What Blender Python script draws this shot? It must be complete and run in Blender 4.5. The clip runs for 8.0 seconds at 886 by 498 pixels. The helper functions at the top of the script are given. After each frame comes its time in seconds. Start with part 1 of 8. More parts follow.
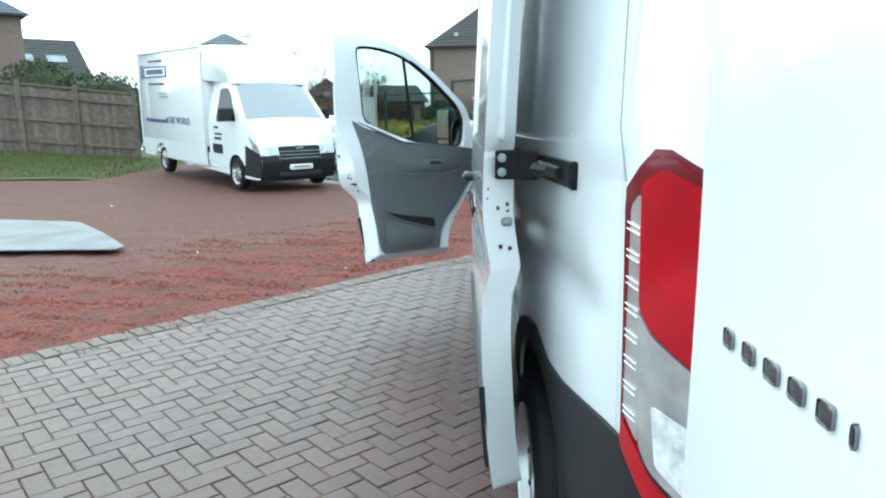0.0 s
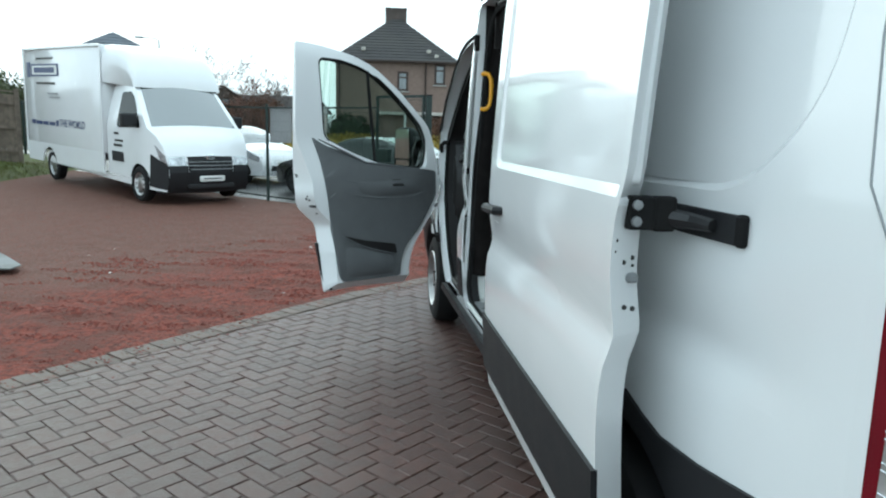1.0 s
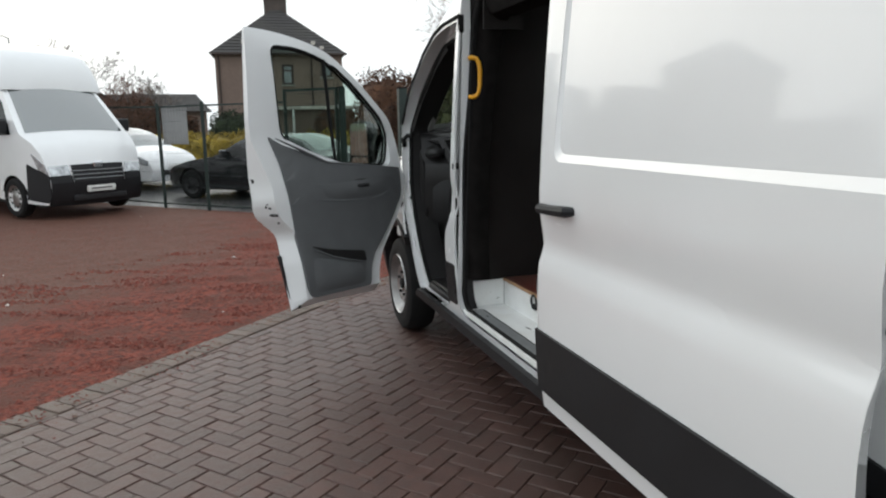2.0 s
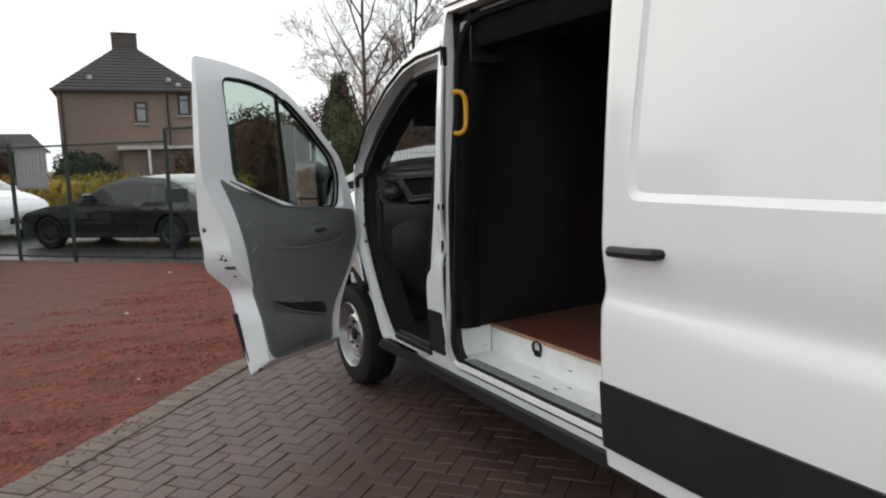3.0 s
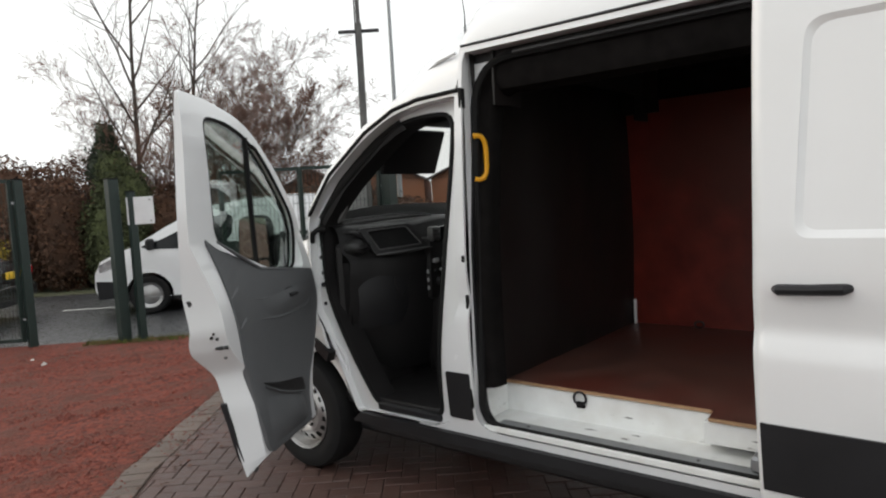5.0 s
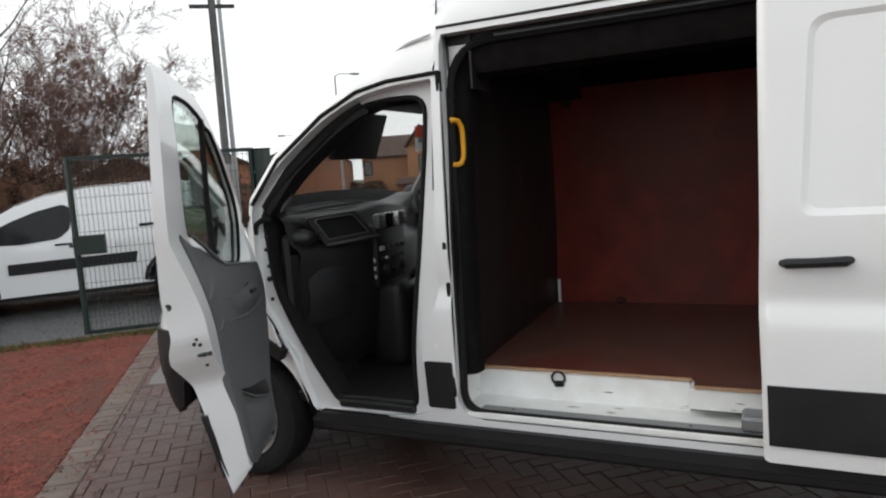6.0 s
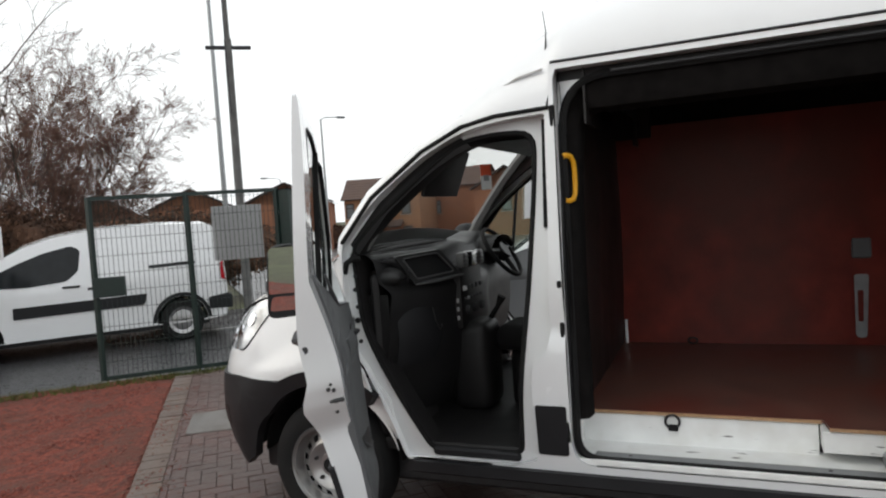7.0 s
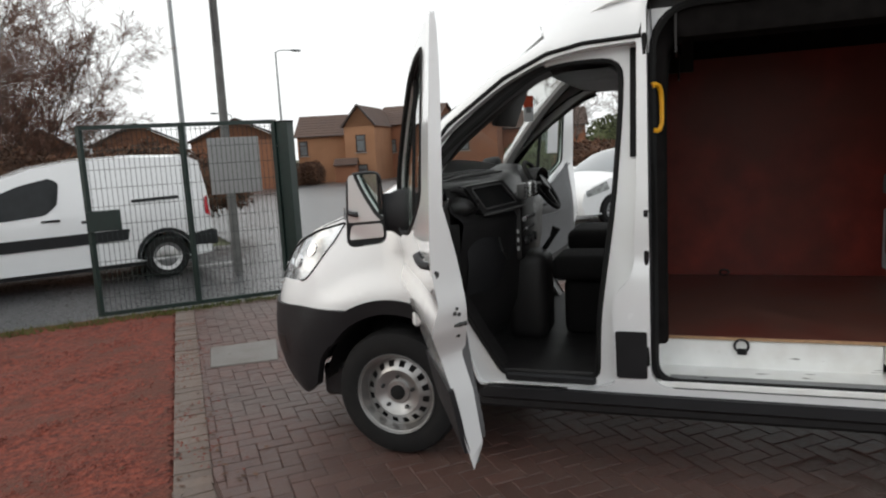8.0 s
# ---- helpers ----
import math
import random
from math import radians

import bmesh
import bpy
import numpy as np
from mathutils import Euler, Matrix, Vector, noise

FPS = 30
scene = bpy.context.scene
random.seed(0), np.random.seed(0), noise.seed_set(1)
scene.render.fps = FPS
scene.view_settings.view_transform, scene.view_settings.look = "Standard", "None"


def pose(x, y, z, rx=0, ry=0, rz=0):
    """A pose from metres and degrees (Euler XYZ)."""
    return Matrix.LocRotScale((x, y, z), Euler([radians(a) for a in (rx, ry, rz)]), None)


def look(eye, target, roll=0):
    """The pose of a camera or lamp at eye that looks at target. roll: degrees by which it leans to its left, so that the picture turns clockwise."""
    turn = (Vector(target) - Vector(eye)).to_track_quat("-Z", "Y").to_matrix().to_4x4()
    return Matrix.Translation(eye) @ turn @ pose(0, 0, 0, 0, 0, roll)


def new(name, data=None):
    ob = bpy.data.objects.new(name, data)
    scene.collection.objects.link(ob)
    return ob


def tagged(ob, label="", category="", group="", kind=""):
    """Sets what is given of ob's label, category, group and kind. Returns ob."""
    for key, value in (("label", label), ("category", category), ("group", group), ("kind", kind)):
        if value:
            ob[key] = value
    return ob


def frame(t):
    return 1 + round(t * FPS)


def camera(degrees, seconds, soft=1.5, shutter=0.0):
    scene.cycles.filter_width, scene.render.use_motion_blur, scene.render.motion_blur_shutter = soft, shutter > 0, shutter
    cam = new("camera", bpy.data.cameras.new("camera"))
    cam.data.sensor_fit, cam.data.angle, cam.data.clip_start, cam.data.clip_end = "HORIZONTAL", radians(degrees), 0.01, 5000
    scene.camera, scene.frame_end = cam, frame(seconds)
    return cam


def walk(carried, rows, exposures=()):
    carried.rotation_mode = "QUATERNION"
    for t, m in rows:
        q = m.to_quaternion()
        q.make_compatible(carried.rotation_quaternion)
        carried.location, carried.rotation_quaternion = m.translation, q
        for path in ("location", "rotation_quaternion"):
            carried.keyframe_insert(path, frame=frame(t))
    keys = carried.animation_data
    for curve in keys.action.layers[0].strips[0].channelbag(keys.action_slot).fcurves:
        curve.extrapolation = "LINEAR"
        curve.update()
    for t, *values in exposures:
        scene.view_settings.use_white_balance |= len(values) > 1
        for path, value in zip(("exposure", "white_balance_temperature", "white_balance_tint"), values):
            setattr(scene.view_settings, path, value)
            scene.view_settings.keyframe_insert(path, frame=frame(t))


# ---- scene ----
cam = camera(65.5, 8.0, soft=2.1)
PATH = [
    (0, (0.011, 0.024, 1.496), (-0.001, 1.988, 1.117), -0.9),
    (0.5, (-0.276, 0.166, 1.553), (-0.149, 2.124, 1.165), 0.5),
    (1, (-0.476, 0.376, 1.535), (-0.187, 2.326, 1.199), 1.5),
    (1.5, (-0.717, 0.688, 1.54), (-0.248, 2.619, 1.315), -1.4),
    (1.7, (-0.806, 0.788, 1.537), (-0.308, 2.697, 1.21), -1.7),
    (2.8, (-1.395, 1.327, 1.538), (-0.457, 3.061, 1.197), 0.5),
    (3, (-1.463, 1.456, 1.555), (-0.492, 3.184, 1.291), -1.7),
    (3.5, (-1.659, 1.684, 1.576), (-0.561, 3.338, 1.335), -0.6),
    (4, (-1.985, 1.901, 1.592), (-0.651, 3.368, 1.338), -0.8),
    (4.5, (-2.147, 2.138, 1.563), (-0.749, 3.54, 1.286), -1.1),
    (4.7, (-2.194, 2.289, 1.572), (-0.75, 3.656, 1.358), -2.5),
    (5.8, (-2.59, 3.063, 1.648), (-0.849, 4.036, 1.49), -3.6),
    (6, (-2.623, 3.175, 1.644), (-0.833, 4.038, 1.422), -3.9),
    (6.5, (-2.666, 3.493, 1.668), (-0.854, 4.338, 1.617), -7.1),
    (7, (-2.777, 3.793, 1.657), (-0.946, 4.59, 1.553), -3.9),
    (7.5, (-2.984, 4.104, 1.66), (-1.136, 4.859, 1.534), -3.6),
    (8, (-3.012, 4.388, 1.641), (-1.147, 5.052, 1.356), -3.2),
]
EXPOSURE = [(0.0, 1.36, 5280, -9), (0.5, 0.97, 5400, -8), (1.0, 0.68, 5500, -6), (1.5, 0.40, 5980, 3), (3.0, 0.27, 6400, 8), (3.5, 0.30, 6480, 8), (4.5, 0.29, 6600, 9), (6.0, 0.33, 6400, 9), (8.0, 0.28, 6520, 9)]
walk(cam, [(t, look(eye, target, roll)) for t, eye, target, roll in PATH], EXPOSURE)


# ---- daylight: a bright overcast sky and a very wide, weak sun ----
SUN_EL, SUN_AZ = radians(30), radians(332)
world = bpy.data.worlds.new("overcast_sky")
scene.world = world
world.use_nodes = True
wn, wl = world.node_tree.nodes, world.node_tree.links
wn.clear()
w_out = wn.new("ShaderNodeOutputWorld")
w_bg = wn.new("ShaderNodeBackground")
w_sky = wn.new("ShaderNodeTexSky")
w_sky.sky_type = "NISHITA"
w_sky.sun_disc = False
w_sky.sun_elevation, w_sky.sun_rotation = SUN_EL, SUN_AZ
w_sky.air_density, w_sky.dust_density = 2.0, 6.0
w_scale = wn.new("ShaderNodeVectorMath")
w_scale.operation = "SCALE"
w_scale.inputs["Scale"].default_value = 0.10
w_mix = wn.new("ShaderNodeMix")
w_mix.data_type = "RGBA"
w_mix.inputs["Factor"].default_value = 0.88
w_cloud = wn.new("ShaderNodeTexNoise")
w_cloud.inputs["Scale"].default_value = 2.2
w_cloud.inputs["Detail"].default_value = 5.0
w_ramp = wn.new("ShaderNodeValToRGB")
w_ramp.color_ramp.elements[0].color = (0.93, 0.96, 0.98, 1)
w_ramp.color_ramp.elements[1].color = (1.12, 1.13, 1.14, 1)
w_tc = wn.new("ShaderNodeTexCoord")
wl.new(w_tc.outputs["Generated"], w_cloud.inputs["Vector"])
wl.new(w_cloud.outputs["Fac"], w_ramp.inputs["Fac"])
wl.new(w_sky.outputs["Color"], w_scale.inputs[0])
wl.new(w_scale.outputs["Vector"], w_mix.inputs["A"])
wl.new(w_ramp.outputs["Color"], w_mix.inputs["B"])
wl.new(w_mix.outputs["Result"], w_bg.inputs["Color"])
w_bg.inputs["Strength"].default_value = 1.0
wl.new(w_bg.outputs["Background"], w_out.inputs["Surface"])
sun_data = bpy.data.lights.new("sun", "SUN")
sun_data.energy, sun_data.angle, sun_data.color = 0.5, radians(60), (1.0, 0.97, 0.93)
sun = new("sun", sun_data)
sun.matrix_world = look((0, 0, 30), (14 * math.cos(SUN_EL), -26.5 * math.cos(SUN_EL), 30 - 30 * math.sin(SUN_EL)))


# ---- building helpers ----
def finish(bm, name, mat, parent=None, label="", smooth=True, angle=35):
    """Links a bmesh as one mesh object, with sharp edges where faces meet steeply."""
    me = bpy.data.meshes.new(name)
    bm.normal_update()
    if smooth:
        lim = radians(angle)
        for f in bm.faces:
            f.smooth = True
        for e in bm.edges:
            if len(e.link_faces) == 2 and e.calc_face_angle(0) > lim:
                e.smooth = False
    bm.to_mesh(me)
    bm.free()
    for m in (mat if isinstance(mat, (list, tuple)) else [mat]):
        me.materials.append(m)
    ob = new(name, me)
    if parent is not None:
        ob.parent = parent
    if label:
        tagged(ob, label)
    return ob


def part(name, bm, mat, parent, label="", smooth=True, angle=35):
    return finish(bm, name, mat, parent, label, smooth, angle)


def thing(name, label, category, m=None, group="", kind=""):
    ob = new(name)
    ob.empty_display_size = 0.1
    if m is not None:
        ob.matrix_basis = m
    return tagged(ob, label, category, group, kind)


def box_bm(x0, y0, z0, x1, y1, z1, bevel=0.0, seg=1, bm=None):
    bm = bm or bmesh.new()
    vs = [bm.verts.new(p) for p in ((x0, y0, z0), (x1, y0, z0), (x1, y1, z0), (x0, y1, z0), (x0, y0, z1), (x1, y0, z1), (x1, y1, z1), (x0, y1, z1))]
    fs = [bm.faces.new([vs[i] for i in q]) for q in ((0, 3, 2, 1), (4, 5, 6, 7), (0, 1, 5, 4), (1, 2, 6, 5), (2, 3, 7, 6), (3, 0, 4, 7))]
    if bevel:
        es = list({e for f in fs for e in f.edges})
        bmesh.ops.bevel(bm, geom=es, offset=bevel, segments=seg, affect="EDGES", profile=0.5)
    return bm


def obox(bm, m, sx, sy, sz):
    """A plain box of that size, centred on the pose m, added to bm."""
    vs = [bm.verts.new(m @ Vector((a * sx / 2, b * sy / 2, c * sz / 2))) for c in (-1, 1) for a, b in ((-1, -1), (1, -1), (1, 1), (-1, 1))]
    for q in ((0, 3, 2, 1), (4, 5, 6, 7), (0, 1, 5, 4), (1, 2, 6, 5), (2, 3, 7, 6), (3, 0, 4, 7)):
        bm.faces.new([vs[i] for i in q])
    return bm


def tube_bm(points, radius, sides=8, bm=None, closed=False, cap=True):
    """A tube along points; radius is a number or a list."""
    bm = bm or bmesh.new()
    pts = [Vector(p) for p in points]
    n = len(pts)
    rad = radius if isinstance(radius, (list, tuple)) else [radius] * n
    rings, side = [], None
    for i, p in enumerate(pts):
        a = pts[(i - 1) % n] if (i > 0 or closed) else p
        b = pts[(i + 1) % n] if (i < n - 1 or closed) else p
        d = (b - a).normalized()
        if side is None:
            side = d.cross(Vector((0, 0, 1)))
            if side.length < 1e-3:
                side = d.cross(Vector((1, 0, 0)))
        side = (side - d * side.dot(d)).normalized()
        up = d.cross(side)
        rings.append([bm.verts.new(p + rad[i] * (math.cos(2 * math.pi * k / sides) * side + math.sin(2 * math.pi * k / sides) * up)) for k in range(sides)])
    for i in range(n if closed else n - 1):
        r, s = rings[i], rings[(i + 1) % n]
        for k in range(sides):
            bm.faces.new((r[k], s[k], s[(k + 1) % sides], r[(k + 1) % sides]))
    if cap and not closed:
        bm.faces.new(rings[0])
        bm.faces.new(rings[-1][::-1])
    return bm


def lathe_bm(profile, steps=32, axis="x", centre=(0, 0, 0), bm=None):
    """A profile of (along the axis, radius) turned round an axis through centre."""
    bm = bm or bmesh.new()
    c = Vector(centre)
    rings = []
    for a, r in profile:
        ring = []
        for k in range(steps):
            u, v = r * math.cos(2 * math.pi * k / steps), r * math.sin(2 * math.pi * k / steps)
            ring.append(bm.verts.new(c + Vector({"x": (a, u, v), "y": (v, a, u), "z": (u, v, a)}[axis])))
        rings.append(ring)
    for r, s in zip(rings, rings[1:]):
        for k in range(steps):
            bm.faces.new((r[k], r[(k + 1) % steps], s[(k + 1) % steps], s[k]))
    return bm


def smooth_loop(pts, radius=0.05, n=4):
    """A closed outline with its corners rounded. A third number in a point is its own radius."""
    out, k = [], len(pts)
    for i in range(k):
        p, a, b = Vector(pts[i][:2]), Vector(pts[i - 1][:2]), Vector(pts[(i + 1) % k][:2])
        r = pts[i][2] if len(pts[i]) > 2 else radius
        da, db = a - p, b - p
        r = min(r, da.length * 0.45, db.length * 0.45)
        if r < 1e-4:
            out.append((p.x, p.y))
            continue
        s, e = p + da.normalized() * r, p + db.normalized() * r
        for j in range(n + 1):
            t = j / n
            q = s * (1 - t) ** 2 + p * (2 * t * (1 - t)) + e * t * t
            out.append((q.x, q.y))
    return out


def panel_bm(outline, holes, place, thick, ucuts=(), vcuts=(), inward=None):
    """A sheet in (u, v) with holes, cut along u and v lines, laid into space by place(u, v) and given thickness by inward(u, v)."""
    bm = bmesh.new()
    for loop in [outline, *holes]:
        vs = [bm.verts.new((u, v, 0)) for u, v in loop]
        for a, b in zip(vs, vs[1:] + vs[:1]):
            bm.edges.new((a, b))
    bmesh.ops.triangle_fill(bm, use_beauty=True, use_dissolve=False, edges=list(bm.edges), normal=(0, 0, 1))
    for axis, cuts in ((0, ucuts), (1, vcuts)):
        for c in cuts:
            co, no = [0, 0, 0], [0, 0, 0]
            co[axis], no[axis] = c, 1
            bmesh.ops.bisect_plane(bm, geom=list(bm.verts) + list(bm.edges) + list(bm.faces), dist=1e-5, plane_co=co, plane_no=no)
    flat = [(v.co.x, v.co.y) for v in bm.verts]
    bm.verts.index_update()
    faces = [[v.index for v in f.verts] for f in bm.faces]
    rim = [(e.verts[0].index, e.verts[1].index) for e in bm.edges if len(e.link_faces) == 1]
    bm.free()
    bm = bmesh.new()
    front = [Vector(place(u, v)) for u, v in flat]
    back = [p + Vector(inward(u, v) if inward else (thick, 0, 0)) for p, (u, v) in zip(front, flat)]
    fv, bv = [bm.verts.new(p) for p in front], [bm.verts.new(p) for p in back]
    for f in faces:
        bm.faces.new([fv[i] for i in f])
        bm.faces.new([bv[i] for i in reversed(f)])
    for a, b in rim:
        bm.faces.new((fv[a], fv[b], bv[b], bv[a]))
    bmesh.ops.recalc_face_normals(bm, faces=list(bm.faces))
    return bm


def grid_bm(rows, thick=None, bm=None, close=False):
    """A skin over rows of points; thick is a vector by which a second skin lies behind it."""
    bm = bm or bmesh.new()
    vs = [[bm.verts.new(p) for p in row] for row in rows]
    fs = []
    for r, s in zip(vs, vs[1:]):
        for k in range(len(r) - 1 + close):
            j = (k + 1) % len(r)
            fs.append(bm.faces.new((r[k], r[j], s[j], s[k])))
    if thick is not None:
        bmesh.ops.recalc_face_normals(bm, faces=fs)
        bmesh.ops.solidify(bm, geom=fs, thickness=thick)
    return bm


def span(a, b, n):
    return [a + (b - a) * i / (n - 1) for i in range(n)]


def curve_at(knots, t):
    """Piecewise-linear value at t from (t, value) knots."""
    if t <= knots[0][0]:
        return knots[0][1]
    for (a, u), (b, v) in zip(knots, knots[1:]):
        if t <= b:
            return u + (v - u) * (t - a) / (b - a)
    return knots[-1][1]


def smooth_at(knots, t):
    """The same with eased (Catmull-Rom) pieces."""
    k = knots
    if t <= k[0][0]:
        return k[0][1]
    if t >= k[-1][0]:
        return k[-1][1]
    for i in range(len(k) - 1):
        if t <= k[i + 1][0]:
            (a, u), (b, v) = k[i], k[i + 1]
            h = b - a
            m0 = (k[i + 1][1] - k[i - 1][1]) / (k[i + 1][0] - k[i - 1][0]) if i else (v - u) / h
            m1 = (k[i + 2][1] - k[i][1]) / (k[i + 2][0] - k[i][0]) if i + 2 < len(k) else (v - u) / h
            s = (t - a) / h
            return (2 * s ** 3 - 3 * s * s + 1) * u + (s ** 3 - 2 * s * s + s) * h * m0 + (3 * s * s - 2 * s ** 3) * v + (s ** 3 - s * s) * h * m1


# ---- materials ----
def material(name, colour, rough=0.5, metal=0.0, var=0.12, scale=8.0, bump=0.0, bump_scale=60.0, coat=0.0, second=None, second_scale=1.5, second_amount=0.5, per_piece=0.0, island=0.0, spec=0.5, rough_var=0.1):
    """A surface with colour variation at two scales, fine relief, and shifts from piece to piece."""
    m = bpy.data.materials.new(name)
    m.use_nodes = True
    n, l = m.node_tree.nodes, m.node_tree.links
    b = n["Principled BSDF"]
    tc = n.new("ShaderNodeTexCoord")
    fine = n.new("ShaderNodeTexNoise")
    fine.inputs["Scale"].default_value, fine.inputs["Detail"].default_value = scale, 6.0
    l.new(tc.outputs["Object"], fine.inputs["Vector"])
    lo = tuple(max(0.0, c * (1 - var)) for c in colour)
    hi = tuple(min(1.0, c * (1 + var)) for c in colour)
    ramp = n.new("ShaderNodeValToRGB")
    ramp.color_ramp.elements[0].position, ramp.color_ramp.elements[1].position = 0.3, 0.7
    ramp.color_ramp.elements[0].color, ramp.color_ramp.elements[1].color = (*lo, 1), (*hi, 1)
    l.new(fine.outputs["Fac"], ramp.inputs["Fac"])
    out = ramp.outputs["Color"]
    if second:
        large = n.new("ShaderNodeTexNoise")
        large.inputs["Scale"].default_value, large.inputs["Detail"].default_value = second_scale, 4.0
        l.new(tc.outputs["Object"], large.inputs["Vector"])
        mask = n.new("ShaderNodeMapRange")
        mask.inputs["From Min"].default_value, mask.inputs["From Max"].default_value = 0.45, 0.65
        mask.inputs["To Max"].default_value = second_amount
        l.new(large.outputs["Fac"], mask.inputs["Value"])
        mix = n.new("ShaderNodeMix")
        mix.data_type = "RGBA"
        mix.inputs["B"].default_value = (*second, 1)
        l.new(mask.outputs["Result"], mix.inputs["Factor"])
        l.new(out, mix.inputs["A"])
        out = mix.outputs["Result"]
    if per_piece or island:
        hsv = n.new("ShaderNodeHueSaturation")
        info = n.new("ShaderNodeObjectInfo") if per_piece else n.new("ShaderNodeNewGeometry")
        amount = per_piece or island
        val = n.new("ShaderNodeMapRange")
        val.inputs["To Min"].default_value, val.inputs["To Max"].default_value = 1 - amount, 1 + amount
        l.new(info.outputs["Random" if per_piece else "Random Per Island"], val.inputs["Value"])
        l.new(val.outputs["Result"], hsv.inputs["Value"])
        l.new(out, hsv.inputs["Color"])
        out = hsv.outputs["Color"]
    l.new(out, b.inputs["Base Color"])
    b.inputs["Roughness"].default_value, b.inputs["Metallic"].default_value = rough, metal
    b.inputs["Specular IOR Level"].default_value = spec
    if rough_var:
        rr = n.new("ShaderNodeMapRange")
        rr.inputs["To Min"].default_value, rr.inputs["To Max"].default_value = max(0.02, rough - rough_var), min(1.0, rough + rough_var)
        l.new(fine.outputs["Fac"], rr.inputs["Value"])
        l.new(rr.outputs["Result"], b.inputs["Roughness"])
    b.inputs["Coat Weight"].default_value, b.inputs["Coat Roughness"].default_value = coat, 0.06
    if bump:
        grain = n.new("ShaderNodeTexNoise")
        grain.inputs["Scale"].default_value, grain.inputs["Detail"].default_value = bump_scale, 5.0
        l.new(tc.outputs["Object"], grain.inputs["Vector"])
        bp = n.new("ShaderNodeBump")
        bp.inputs["Strength"].default_value, bp.inputs["Distance"].default_value = bump, 0.01
        l.new(grain.outputs["Fac"], bp.inputs["Height"])
        l.new(bp.outputs["Normal"], b.inputs["Normal"])
    return m


def glass_material(name, tint, gloss=1.0, base=0.06):
    """A thin pane: clear through a tint, with the reflections of glass."""
    m = bpy.data.materials.new(name)
    m.use_nodes = True
    n, l = m.node_tree.nodes, m.node_tree.links
    n.clear()
    o, mix, tr, gl, fr = (n.new(k) for k in ("ShaderNodeOutputMaterial", "ShaderNodeMixShader", "ShaderNodeBsdfTransparent", "ShaderNodeBsdfGlossy", "ShaderNodeLayerWeight"))
    tr.inputs["Color"].default_value = (*tint, 1)
    gl.inputs["Roughness"].default_value = 0.01
    gl.inputs["Color"].default_value = (gloss, gloss, gloss, 1)
    fr.inputs["Blend"].default_value = 0.5
    power, scale = n.new("ShaderNodeMath"), n.new("ShaderNodeMath")
    power.operation, scale.operation = "POWER", "MULTIPLY_ADD"
    power.inputs[1].default_value = 4.0
    scale.inputs[1].default_value, scale.inputs[2].default_value = 0.85, base
    l.new(fr.outputs["Facing"], power.inputs[0])
    l.new(power.outputs["Value"], scale.inputs[0])
    l.new(scale.outputs["Value"], mix.inputs["Fac"])
    l.new(tr.outputs["BSDF"], mix.inputs[1])
    l.new(gl.outputs["BSDF"], mix.inputs[2])
    l.new(mix.outputs["Shader"], o.inputs["Surface"])
    return m


PAINT = material("white_vehicle_paint", (0.80, 0.81, 0.82), 0.26, var=0.015, scale=3, coat=1.0, rough_var=0.03, second=(0.76, 0.76, 0.75), second_scale=0.8, second_amount=0.35)
PAINT_IN = material("white_inner_paint", (0.77, 0.78, 0.785), 0.35, var=0.025, scale=12, coat=0.5, second=(0.62, 0.615, 0.60), second_scale=6, second_amount=0.25)
BLACK_TRIM = material("black_grained_plastic", (0.012, 0.0122, 0.014), 0.55, spec=0.35, var=0.2, bump=0.12, bump_scale=400)
RUBBER = material("black_rubber", (0.008, 0.008, 0.0085), 0.8, spec=0.25, var=0.25, scale=20, second=(0.02, 0.018, 0.016), second_scale=5, second_amount=0.3)
GREY_TRIM = material("grey_moulded_plastic", (0.110, 0.114, 0.118), 0.6, var=0.08, bump=0.15, bump_scale=350)
DARK_TRIM = material("charcoal_moulded_plastic", (0.0135, 0.0125, 0.0128), 0.5, var=0.15, bump=0.12, bump_scale=300, spec=0.35)
MID_TRIM = material("slate_moulded_plastic", (0.0125, 0.0125, 0.0140), 0.55, var=0.12, bump=0.12, bump_scale=300)
DASH_EDGE = material("satin_grey_dash_mouldings", (0.075, 0.074, 0.075), 0.35, var=0.1, bump=0.1, bump_scale=300)
DASH = material("soft_dark_grey_dash", (0.0140, 0.0133, 0.0138), 0.45, var=0.12, bump=0.12, bump_scale=300)
BUTTON = material("pale_buttons", (0.45, 0.45, 0.46), 0.4, var=0.05)
SEAT_CLOTH = material("black_seat_cloth", (0.0080, 0.0073, 0.0076), 0.9, spec=0.2, var=0.2, scale=60, bump=0.3, bump_scale=500)
STEEL = material("silver_painted_steel", (0.40, 0.40, 0.40), 0.32, metal=0.85, var=0.08, scale=15, second=(0.25, 0.23, 0.2), second_scale=7, second_amount=0.4)
CHROME = material("bright_chrome", (0.75, 0.76, 0.78), 0.12, metal=1.0, var=0.03, rough_var=0.03)
BADGE = material("dark_chrome_lettering", (0.25, 0.26, 0.28), 0.25, metal=1.0, var=0.1)
DARK_METAL = material("dark_steel", (0.03, 0.03, 0.032), 0.45, metal=0.4, var=0.2, scale=30)
RED_PLY = material("red_brown_plywood_lining", (0.165, 0.020, 0.0125), 0.42, spec=0.35, var=0.3, scale=5, second=(0.105, 0.024, 0.016), second_scale=1.6, second_amount=0.8, bump=0.1, bump_scale=80)
